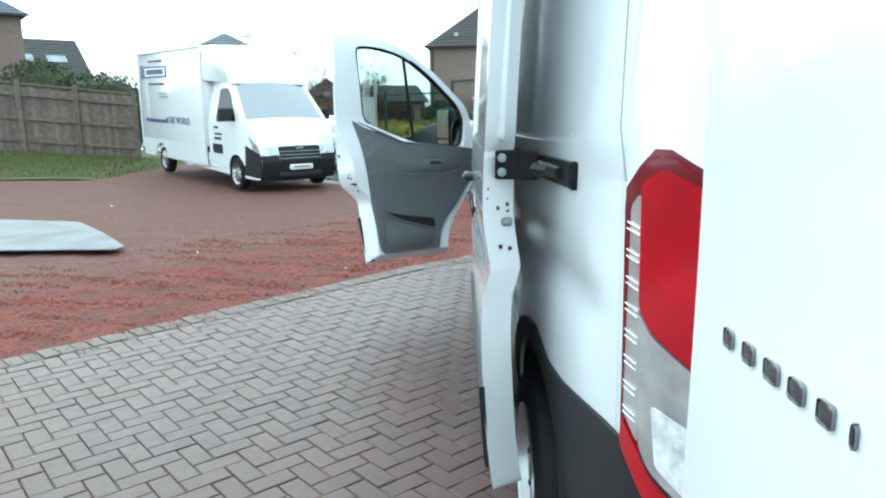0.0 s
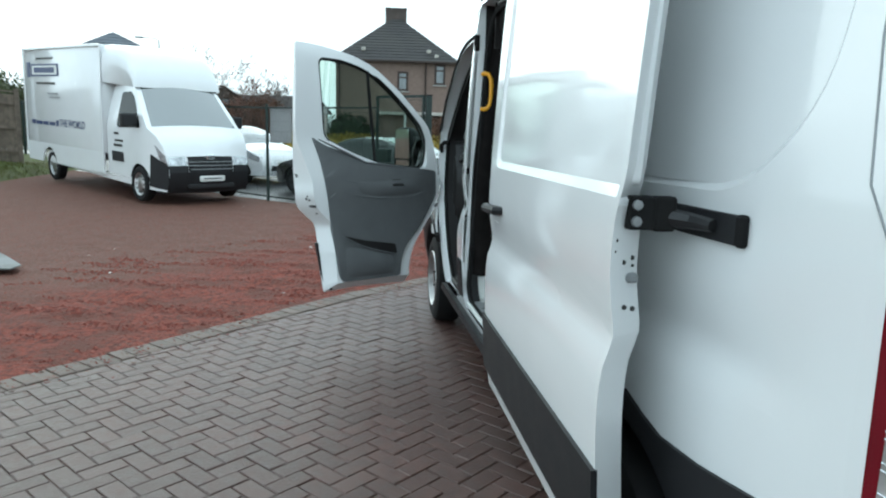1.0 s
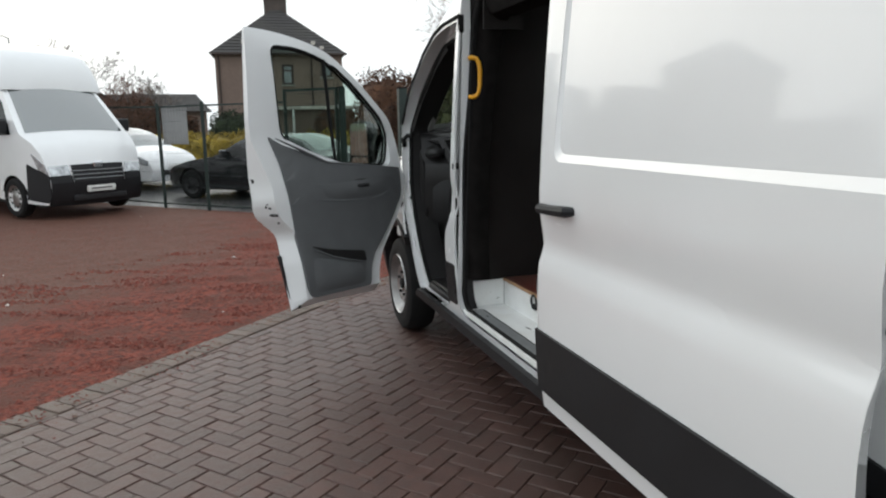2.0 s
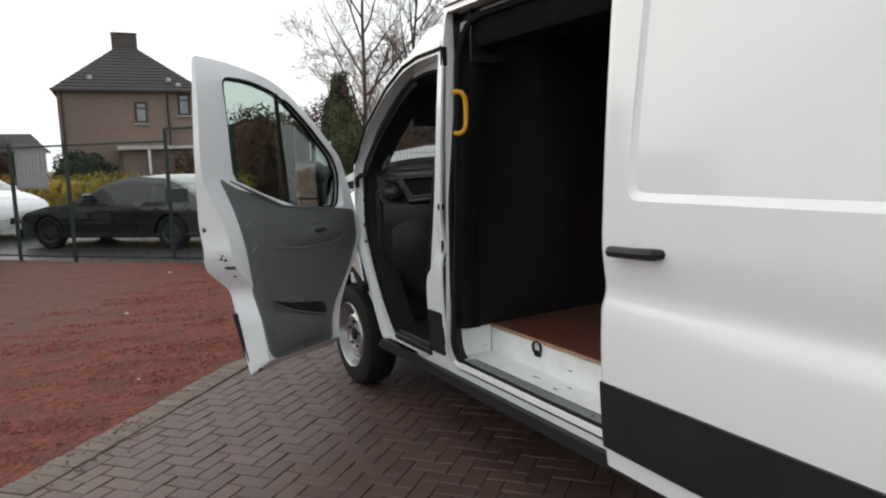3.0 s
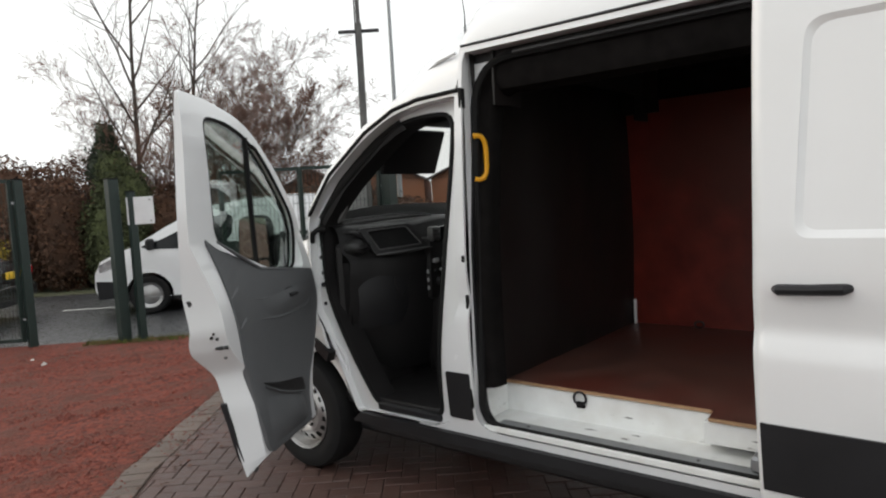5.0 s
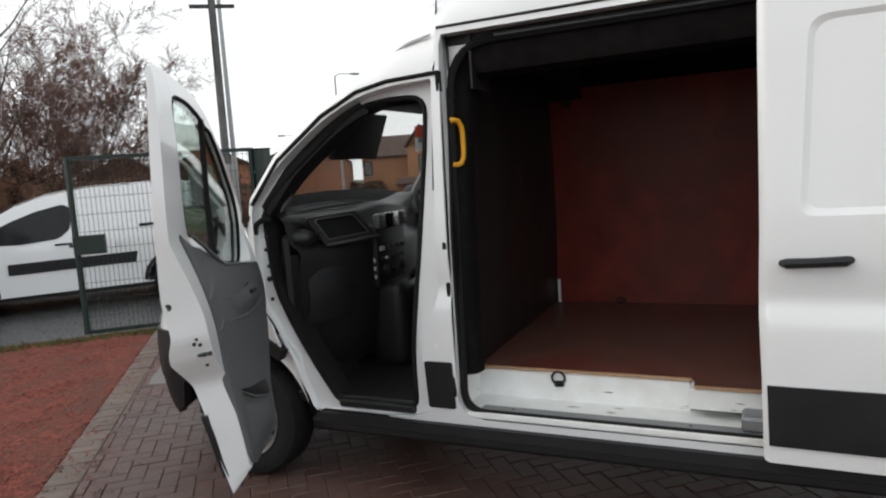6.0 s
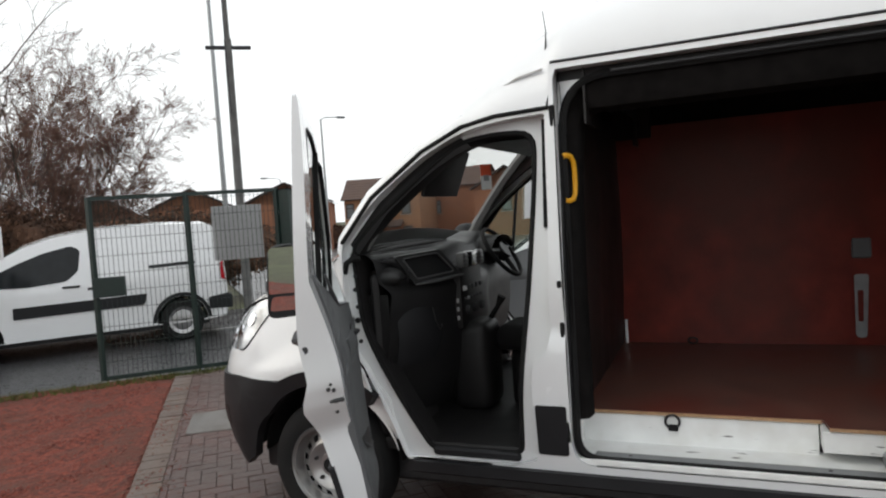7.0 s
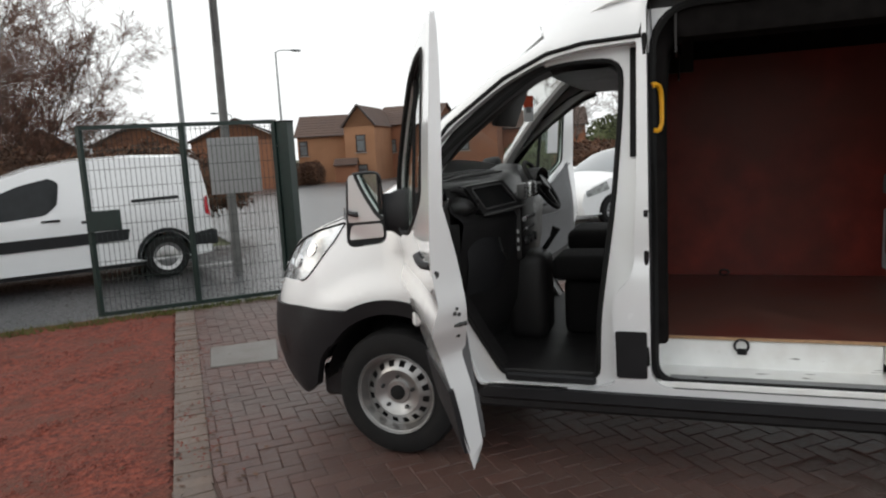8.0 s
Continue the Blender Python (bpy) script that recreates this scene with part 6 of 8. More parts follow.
def mesh_infill(a, b, z0, z1, name, parent, pitch=0.05, wire=0.0042):
    """Welded wires between two upright edges."""
    bm = bmesh.new()
    a, b = Vector(a), Vector(b)
    n = max(2, int((b - a).length / pitch))
    for k in range(1, n):
        p = a.lerp(b, k / n)
        rail_between(bm, (p.x, p.y, z0), (p.x, p.y, z1), wire)
    for k in range(1, int((z1 - z0) / 0.2) + 1):
        z = z0 + 0.2 * k
        if z < z1:
            rail_between(bm, (a.x, a.y, z), (b.x, b.y, z), wire * 1.25)
    return part(name, bm, GREEN_STEEL, parent, smooth=False)


def gate_leaf(p0, p1, height, lift, box_at, label):
    """A gate leaf of box section with a wire infill, from its lock side p0 to its hinge side p1."""
    top = thing("gate_leaf", label, "gate", None, "yard gates")
    a, b = Vector(p0), Vector(p1)
    mid = a.lerp(b, 0.5)
    for p in ((a, mid, b) if (b - a).length > 1.2 else (a, b)):
        bm = rail_between(bmesh.new(), (p.x, p.y, lift), (p.x, p.y, height), 0.05)
        part("upright", bm, GREEN_STEEL, top, smooth=False)
    for z in (lift + 0.02, height - 0.02):
        part("rail", rail_between(bmesh.new(), (a.x, a.y, z), (b.x, b.y, z), 0.045), GREEN_STEEL, top, smooth=False)
    mesh_infill(a, b, lift, height, "wire_infill", top)
    d = (b - a).normalized()
    c = a + d * 0.14
    m = Matrix.Translation((c.x, c.y, 1.08)) @ Matrix.Rotation(math.atan2(d.y, d.x), 4, "Z")
    lock = part("lock_box", obox(bmesh.new(), m, 0.34, 0.10, 0.22), GREEN_STEEL, top, smooth=False)
    part("lock_handle", obox(bmesh.new(), m @ pose(-0.16, 0, 0.0), 0.12, 0.03, 0.03), DARK_METAL, lock, smooth=False)
    for z in (0.35, height - 0.3):
        part("hinge", rail_between(bmesh.new(), (b.x, b.y, z), (*(b + d * 0.12).xy, z), 0.03), GALV, top, smooth=False)
    return top


gate_leaf((0.15, 13.15, 0), (0.90, 12.34, 0), 2.14, 0.06, 0, "dark green wire gate leaf with a lock box")
gate_leaf((2.735, 10.47, 0), (4.12, 8.96, 0), 2.10, 0.03, 0, "dark green wire gate leaf standing ajar")


def fence_post(p, w, h, group="fence posts", label="square dark green steel fence post"):
    top = thing("gate_post", label, "post", Matrix.Translation((p[0], p[1], land(p[0], p[1]) - 0.05)), group)
    part("post", box_bm(-w / 2, -w / 2, 0, w / 2, w / 2, h, 0.006), GREEN_STEEL, top)
    part("cap", box_bm(-w / 2 - 0.005, -w / 2 - 0.005, h, w / 2 + 0.005, w / 2 + 0.005, h + 0.015), RUBBER, top)
    return top


for x, y, w, h in ((0.98, 12.28, 0.10, 2.18), (1.76, 11.40, 0.13, 2.12), (4.20, 8.86, 0.15, 2.12), (1.92, 11.24, 0.09, 1.95)):
    fence_post((x, y), w, h, "gate posts", "stout dark green steel gate post")
left_s = [(-1.18 - 0.15) * 0.696 - (14.6 - 13.15) * 0.718, (-2.0 - 0.15) * 0.696 - (15.45 - 13.15) * 0.718]
posts = [0.0, left_s[0], left_s[1]] + [left_s[1] - 2.4 * k for k in range(1, 9)]
for line in (posts,):
    run = thing("wire_fence", "dark green welded wire fence along the road", "fence", None, "yard fences")
    for k, s in enumerate(line):
        p = on_line(s)
        g = land(p.x, p.y)
        if k:
            part("post", box_bm(p.x - 0.03, p.y - 0.03, g - 0.1, p.x + 0.03, p.y + 0.03, g + 2.0, 0.006), GREEN_STEEL, run)
    for s0, s1 in zip(line, line[1:]):
        a, b = on_line(min(s0, s1)), on_line(max(s0, s1))
        g = land(a.x, a.y)
        mesh_infill(a, b, g + 0.05, g + 1.95, "wire_mesh", run, wire=0.0024)
        for z in (0.08, 1.93):
            part("rail", rail_between(bmesh.new(), (a.x, a.y, g + z), (b.x, b.y, land(b.x, b.y) + z), 0.03), GREEN_STEEL, run, smooth=False)


def board(name, p, q, z0, z1, mat, label, category, thick=0.012, off=0.05):
    """A flat board hung on the fence between two points of the plan."""
    a, b = Vector(p), Vector(q)
    d = (b - a).normalized()
    n = Vector((d.y, -d.x))
    c = (a + b) / 2 + n * off
    m = Matrix.Translation((c.x, c.y, (z0 + z1) / 2)) @ Matrix.Rotation(math.atan2(d.y, d.x), 4, "Z")
    top = thing(name, label, category, m)
    w, h = (b - a).length, z1 - z0
    part("panel", box_bm(-w / 2, -thick / 2, -h / 2, w / 2, thick / 2, h / 2, 0.003), mat, top)
    for k in range(int(w / 0.08)):
        x = -w / 2 + 0.05 + 0.08 * k
        if name == "sign_board":
            part("rib", box_bm(x, -thick / 2 - 0.010, -h / 2 + 0.01, x + 0.03, -thick / 2 + 0.001, h / 2 - 0.01, 0.004), mat, top)
            part("rib", box_bm(x, thick / 2 - 0.001, -h / 2 + 0.01, x + 0.03, thick / 2 + 0.010, h / 2 - 0.01, 0.004), mat, top)
    for sx_ in (-1, 1):
        for sz in (-1, 1):
            part("bolt", lathe_bm([(-thick / 2 - 0.004, 0.012), (-thick / 2 - 0.005, 0.0001)], 8, "y", (sx_ * (w / 2 - 0.04), 0, sz * (h / 2 - 0.04))), GALV, top)
    return top


board("sign_board", on_line(5.02, -0.02).xy, on_line(5.60, -0.02).xy, 1.27, 1.92, SIGN_GREY, "plain grey board seen from behind on the gate", "sign", off=-0.06)
board("sign_board", on_line(left_s[1] + 0.04).xy, on_line(left_s[1] + 0.72).xy, 1.22, 1.95, SIGN_GREY, "grey board hung on the wire fence", "sign", off=-0.05)
board("small_sign", (1.90, 11.30), (2.15, 11.09), 1.48, 1.83, PAPER, "small white sign on a gate post", "sign", off=0.057)

# timber pole with a cross bar, the tall lamp behind it, and lamps down the road
pole = thing("timber_pole", "weathered timber pole with a short cross bar", "pole", Matrix.Translation((5.69, 10.80, -0.05)))
part("shaft", tube_bm([(0, 0, 0), (0.0, 0.0, 2.4), (0.02, 0.0, 4.55), (0.02, 0.0, 4.56), (0.02, 0.0, 5.45)], [0.068, 0.062, 0.055, 0.036, 0.030], 12), POLE_WOOD, pole)
part("cross_bar", obox(bmesh.new(), Matrix.Translation((0.02, 0, 4.42)) @ Matrix.Rotation(radians(40), 4, "Z"), 0.05, 0.66, 0.05), DARK_METAL, pole, smooth=False)
part("down_cable", tube_bm([(-0.09, -0.05, 3.4), (-0.11, -0.06, 4.40), (-0.08, -0.04, 5.30), (0.0, 0.0, 5.42)], 0.012, 5), DARK_METAL, pole)
part("pole_cap", lathe_bm([(5.45, 0.075), (5.49, 0.05), (5.50, 0.0001)], 10, "z", (0.02, 0, 0)), DARK_METAL, pole)


def street_lamp(x, y, h, arm, heading, label):
    m = Matrix.Translation((x, y, land(x, y))) @ Matrix.Rotation(heading, 4, "Z")
    top = thing("street_lamp", label, "street lamp", m, "street lamps")
    part("column", tube_bm([(0, 0, -0.1), (0, 0, h * 0.3), (0, 0, h)], [h * 0.012, h * 0.009, h * 0.006], 10), GALV, top)
    part("arm", tube_bm([(0, 0, h - 0.05), (arm * 0.25, 0, h + 0.12), (arm, 0, h + 0.16)], h * 0.004, 6), GALV, top)
    head = part("lamp_head", box_bm(arm - 0.1, -0.11, h + 0.10, arm + 0.55, 0.11, h + 0.22, 0.05, 2), GALV, top)
    part("lens", box_bm(arm, -0.08, h + 0.075, arm + 0.5, 0.08, h + 0.11, 0.02), HEAD_LENS, head)
    return top


# ---- parked vehicles ----
def vehicle_side(spec):
    W, belt, tum, L0, L1 = spec["half"], spec["belt"], spec["tumble"], spec["rear"], spec["front"]

    def y_at(x, z):
        y = W * (1 - 0.05 * max(0.0, (belt - z) / belt) ** 2) - tum * max(0.0, z - belt)
        f, r = max(0.0, (x - (L1 - spec["nose"])) / spec["nose"]), max(0.0, ((L0 + spec["tail"]) - x) / spec["tail"])
        return y * (1 - 0.16 * f ** 2.2) * (1 - 0.08 * r ** 2.2)
    return y_at


def build_vehicle(name, label, category, m, spec):
    """A vehicle from its side outline: skin over the top, pressed sides, glass, lamps, wheels. x forward from the rear axle."""
    top = thing(name, label, category, m)
    y_at, prof, paint = vehicle_side(spec), spec["profile"], spec["paint"]
    lat = [-1, -0.97, -0.85, -0.6, -0.3, 0, 0.3, 0.6, 0.85, 0.97, 1]

    def skin_row(i, out=0.0, lats=lat):
        (x, z) = prof[i]
        a, b = Vector(prof[max(0, i - 1)]), Vector(prof[min(len(prof) - 1, i + 1)])
        t = (b - a).normalized()
        n = Vector((-t.y, t.x)) * -1
        crown = spec.get("crown", 0.05)
        w = y_at(x, z)
        return [(x + n.x * (crown * (1 - k * k) + out), k * w, z + n.y * (crown * (1 - k * k) + out)) for k in lats]

    body = part("body", grid_bm([skin_row(i) for i in range(len(prof))]), paint, top, angle=40)
    R = spec["wheel"]
    low = spec["sill"]
    bottom = []
    for cx in (0.0, spec["base"]):
        a0 = math.degrees(math.asin(min(0.9, (low - R) / (R + 0.05)))) if low > R else -5
        bottom += [(cx + (R + 0.055) * math.cos(radians(a)), R + (R + 0.055) * math.sin(radians(a))) for a in span(180 - a0, a0, 13)]
    outline = [(x, z) for x, z in prof][::-1] + [p for p in bottom if p[1] > low - 0.02]
    zc = span(low + 0.08, max(z for _, z in prof) - 0.06, 9)
    for sgn in (-1, 1):
        side = part("side", panel_bm(outline, [], lambda x, z: (x, sgn * y_at(x, z), z), 0, span(prof[-1][0] + 0.1, prof[0][0] - 0.1, 12), zc, lambda x, z: (0, -sgn * 0.02, 0)), paint, top)
        for poly in spec["windows"]:
            g = part("side_window", panel_bm(smooth_loop(poly, 0.05), [], lambda x, z: (x, sgn * (y_at(x, z) + 0.006), z), 0, (), zc, lambda x, z: (0, -sgn * 0.005, 0)), spec.get("glass", GLASS_DARK), side)
        for nm, poly, mat in spec["trims"]:
            part(nm, panel_bm(smooth_loop(poly, 0.02), [], lambda x, z: (x, sgn * (y_at(x, z) + 0.012), z), 0, span(poly[0][0], poly[2][0], 5)[1:-1], (), lambda x, z: (0, -sgn * 0.02, 0)), mat, side)
    for nm, i0, i1, w, mat in spec["bands"]:
        for ks in ([[k * w for k in lat]] if isinstance(w, float) else [span(w[0], w[1], 7)] if w[0] < 0 else [span(w[0], w[1], 5), span(-w[1], -w[0], 5)]):
            part(nm, grid_bm([skin_row(i, 0.008, ks) for i in range(i0, i1 + 1)]), mat, top)
    for nm, x, y0, y1, z0, z1, dx, mat in spec["ends"]:
        for sgn in ((-1, 1) if y0 > 0 else (1,)):
            a, b = (y0, y1) if sgn > 0 else (-y1, -y0)
            part(nm, box_bm(min(x, x + dx), a, z0, max(x, x + dx), b, z1, min(0.02, (z1 - z0) * 0.3)), mat, top)
    for cx in (0.0, spec["base"]):
        for sgn in (-1, 1):
            cy = sgn * (spec["half"] - 0.11)
            tyre = part("wheel", lathe_bm([(-0.1, R * 0.66), (-0.105, R * 0.9), (-0.07, R), (0.07, R), (0.105, R * 0.9), (0.1, R * 0.66), (-0.1, R * 0.66)], 28, "y", (cx, cy, R)), RUBBER, top)
            part("wheel_trim", lathe_bm([(sgn * 0.095, R * 0.68), (sgn * 0.08, R * 0.6), (sgn * 0.06, R * 0.5), (sgn * 0.085, R * 0.25), (sgn * 0.085, 0.0001)], 20, "y", (cx, cy, R)), spec["rim"], tyre)
            for k in range(spec.get("holes", 10)):
                t = 2 * math.pi * k / 10
                part("trim_hole", lathe_bm([(sgn * 0.084, R * 0.085), (sgn * 0.086, 0.0001)], 6, "y", (cx + R * 0.46 * math.cos(t), cy, R + R * 0.46 * math.sin(t))), INK_BLACK, tyre)
            part("arch_shadow_liner", grid_bm([[(cx + (R + 0.05) * math.cos(radians(a)), yy, R + (R + 0.05) * math.sin(radians(a))) for a in span(0, 180, 11)] for yy in (sgn * (spec["half"] - 0.03), sgn * (spec["half"] - 0.35))]), DARK_TRIM, top)
    part("underside", box_bm(prof[-1][0] + 0.25, -spec["half"] + 0.2, 0.2, prof[0][0] - 0.25, spec["half"] - 0.2, low + 0.05), DARK_METAL, top)
    if spec.get("mirror"):
        mx, mz, big = spec["mirror"]
        for sgn in (-1, 1):
            yb = y_at(mx, mz)
            part("door_mirror", box_bm(mx - 0.06 * big, min(sgn * yb, sgn * (yb + 0.22 * big)), mz - 0.07 * big, mx + 0.05 * big, max(sgn * yb, sgn * (yb + 0.22 * big)), mz + 0.11 * big, 0.03), spec["mirror_mat"], top)
    return top


def heading(x, y, dx, dy, z=0.0, tilt=0.0):
    return Matrix.Translation((x, y, z)) @ Matrix.Rotation(math.atan2(dy, dx), 4, "Z") @ Matrix.Rotation(tilt, 4, "Y")


# small white van outside the gate
SMALL = dict(half=0.90, belt=1.0, tumble=0.16, rear=-0.70, front=3.55, nose=0.9, tail=0.5, paint=PAINT, base=2.70, wheel=0.315, sill=0.30, crown=0.05,
             profile=[(3.48, 0.28), (3.55, 0.45), (3.53, 0.70), (3.42, 0.90), (3.15, 1.02), (2.92, 1.10), (2.42, 1.38), (2.05, 1.57), (1.65, 1.70), (1.1, 1.78), (0.3, 1.80), (-0.45, 1.77), (-0.60, 1.70), (-0.68, 1.20), (-0.70, 0.80), (-0.70, 0.45), (-0.66, 0.30)],
             windows=[[(2.80, 1.10), (2.65, 1.06), (2.0, 1.03), (1.52, 1.07), (1.36, 1.20), (1.31, 1.50), (1.42, 1.57), (1.78, 1.49), (2.10, 1.37), (2.42, 1.22)]],
             trims=[("side_moulding", [(0.52, 0.62), (2.20, 0.60), (2.20, 0.76), (0.48, 0.78)], BLACK_TRIM), ("rear_arch_lip", [*arc(0.0, 0.315, 0.375, 0, 180, 14), *arc(0.0, 0.315, 0.43, 180, 0, 14)], BLACK_TRIM), ("slide_rail", [(-0.24, 1.165), (0.42, 1.15), (0.42, 1.195), (-0.24, 1.21)], BLACK_TRIM),
                    ("door_handle", [(1.35, 0.97), (1.58, 0.97), (1.58, 1.0), (1.35, 1.0)], BLACK_TRIM), ("rear_bumper_corner", [(-0.72, 0.42), (-0.40, 0.44), (-0.40, 0.62), (-0.72, 0.66)], BLACK_TRIM), ("tail_lamp", [(-0.685, 0.86), (-0.61, 0.90), (-0.61, 1.14), (-0.665, 1.18)], RED_LENS),
                    ("front_bumper_corner", [(3.06, 0.30), (3.5, 0.28), (3.52, 0.58), (3.10, 0.56)], BLACK_TRIM), ("fuel_flap", [(0.62, 0.92), (0.78, 0.92), (0.78, 1.06), (0.62, 1.06)], PAINT_IN), ("headlight", [(3.12, 0.84), (3.45, 0.72), (3.46, 0.84), (3.15, 0.98)], HEAD_LENS)],
             bands=[("windscreen", 5, 7, 0.9, GLASS_DARK), ("front_bumper", 0, 2, 0.98, BLACK_TRIM)], ends=[("rear_bumper", -0.77, -0.85, 0.85, 0.42, 0.64, 0.12, BLACK_TRIM)], rim=STEEL, holes=0, glass=SIDE_GLASS, mirror=(2.62, 1.12, 1.0), mirror_mat=BLACK_TRIM)
build_vehicle("small_van", "small white delivery van parked on the road", "van", heading(5.79, 12.39, -0.786, 0.618, -0.02), SMALL)

# black coupe
COUPE = dict(half=0.875, belt=0.82, tumble=0.42, rear=-1.0, front=3.49, nose=1.0, tail=0.7, paint=CAR_BLACK, base=2.725, wheel=0.318, sill=0.24, crown=0.05,
             profile=[(3.40, 0.22), (3.49, 0.40), (3.45, 0.60), (3.30, 0.70), (2.70, 0.84), (2.20, 0.90), (1.95, 0.98), (1.45, 1.26), (1.2, 1.33), (0.7, 1.37), (0.2, 1.34), (-0.15, 1.22), (-0.50, 1.02), (-0.60, 0.96), (-0.93, 0.95), (-0.98, 0.75), (-1.0, 0.50), (-0.92, 0.26)],
             windows=[[(1.98, 0.93), (0.42, 0.90), (0.42, 1.25), (0.75, 1.30), (1.15, 1.28), (1.5, 1.17)], [(0.36, 0.90), (-0.36, 0.95), (-0.18, 1.08), (0.10, 1.22), (0.36, 1.25)]],
             trims=[("tail_lamp", [(-0.96, 0.70), (-0.62, 0.72), (-0.62, 0.86), (-0.92, 0.90)], RED_LENS)],
             bands=[("windscreen", 6, 8, 0.88, GLASS), ("rear_window", 10, 12, 0.85, GLASS)], ends=[("tail_lamp", -1.01, 0.40, 0.80, 0.70, 0.88, 0.06, RED_LENS), ("number_plate", -1.06, -0.26, 0.26, 0.70, 0.82, 0.03, PLATE_YELLOW), ("tail_lamp_clear", -1.02, 0.42, 0.76, 0.84, 0.885, 0.05, CLEAR_LENS), ("rear_bumper", -1.06, -0.80, 0.80, 0.36, 0.58, 0.12, CAR_BLACK)], rim=DARK_METAL, mirror=(1.75, 0.98, 0.9), mirror_mat=CAR_BLACK)
build_vehicle("coupe", "black two-door coupe parked on the wet road", "car", heading(0.42 + 0.58, 15.30 + 0.62, -0.742, 0.670, -0.02), COUPE)

# white hatchbacks
HATCH = dict(half=0.86, belt=0.92, tumble=0.34, rear=-0.62, front=3.22, nose=0.8, tail=0.5, paint=PAINT, base=2.50, wheel=0.30, sill=0.26, crown=0.06,
             profile=[(3.14, 0.24), (3.22, 0.45), (3.18, 0.66), (3.02, 0.80), (2.60, 0.95), (2.30, 1.02), (1.70, 1.38), (1.40, 1.46), (0.8, 1.50), (0.1, 1.47), (-0.25, 1.38), (-0.50, 1.05), (-0.60, 0.85), (-0.62, 0.50), (-0.56, 0.28)],
             windows=[[(2.25, 1.02), (0.95, 1.0), (0.95, 1.40), (1.35, 1.40), (1.68, 1.32)], [(0.88, 1.0), (0.0, 1.04), (-0.1, 1.30), (0.2, 1.39), (0.88, 1.41)]],
             trims=[("headlight", [(2.62, 0.74), (3.12, 0.60), (3.14, 0.72), (2.70, 0.90)], HEAD_LENS), ("tail_lamp", [(-0.58, 0.86), (-0.40, 0.88), (-0.36, 1.05), (-0.50, 1.04)], RED_LENS)],
             bands=[("windscreen", 5, 7, 0.9, GLASS_SMOKE), ("rear_window", 9, 11, 0.8, GLASS_DARK)], ends=[("grille", 3.27, -0.45, 0.45, 0.36, 0.50, -0.06, BLACK_TRIM), ("fog_lamp", 3.18, 0.50, 0.66, 0.36, 0.46, -0.06, BLACK_TRIM), ("number_plate", 3.285, -0.26, 0.26, 0.52, 0.62, -0.03, PLATE_WHITE)], rim=GALV, mirror=(2.0, 1.05, 0.9), mirror_mat=PAINT)
build_vehicle("hatchback", "white hatchback parked nose to nose with the coupe", "car", heading(-4.35, 21.6, 0.72, -0.69, 0.03), HATCH)
build_vehicle("hatchback", "white car parked beyond the van", "car", heading(13.6, 4.72, -0.75, 0.66, -0.05), HATCH)
build_vehicle("hatchback", "pale car far down the side road", "car", heading(37.0, 37.0, 0.7, 0.7, land(37, 37)), HATCH)


# ---- white box truck ----
def lettering(top, words, x, y, z, size, sgn):
    """Raised printed letters on the side of the box."""
    c = bpy.data.curves.new("lettering", "FONT")
    c.body, c.size, c.extrude = words, size, 0.002
    tmp = bpy.data.objects.new("lettering_curve", c)
    me = bpy.data.meshes.new_from_object(tmp)
    bpy.data.objects.remove(tmp)
    me.materials.clear()
    me.materials.append(INK)
    ob = new("lettering", me)
    ob.parent = top
    ob.matrix_local = pose(x, y, z, 90, 0, 180 if sgn > 0 else 0)
    return ob


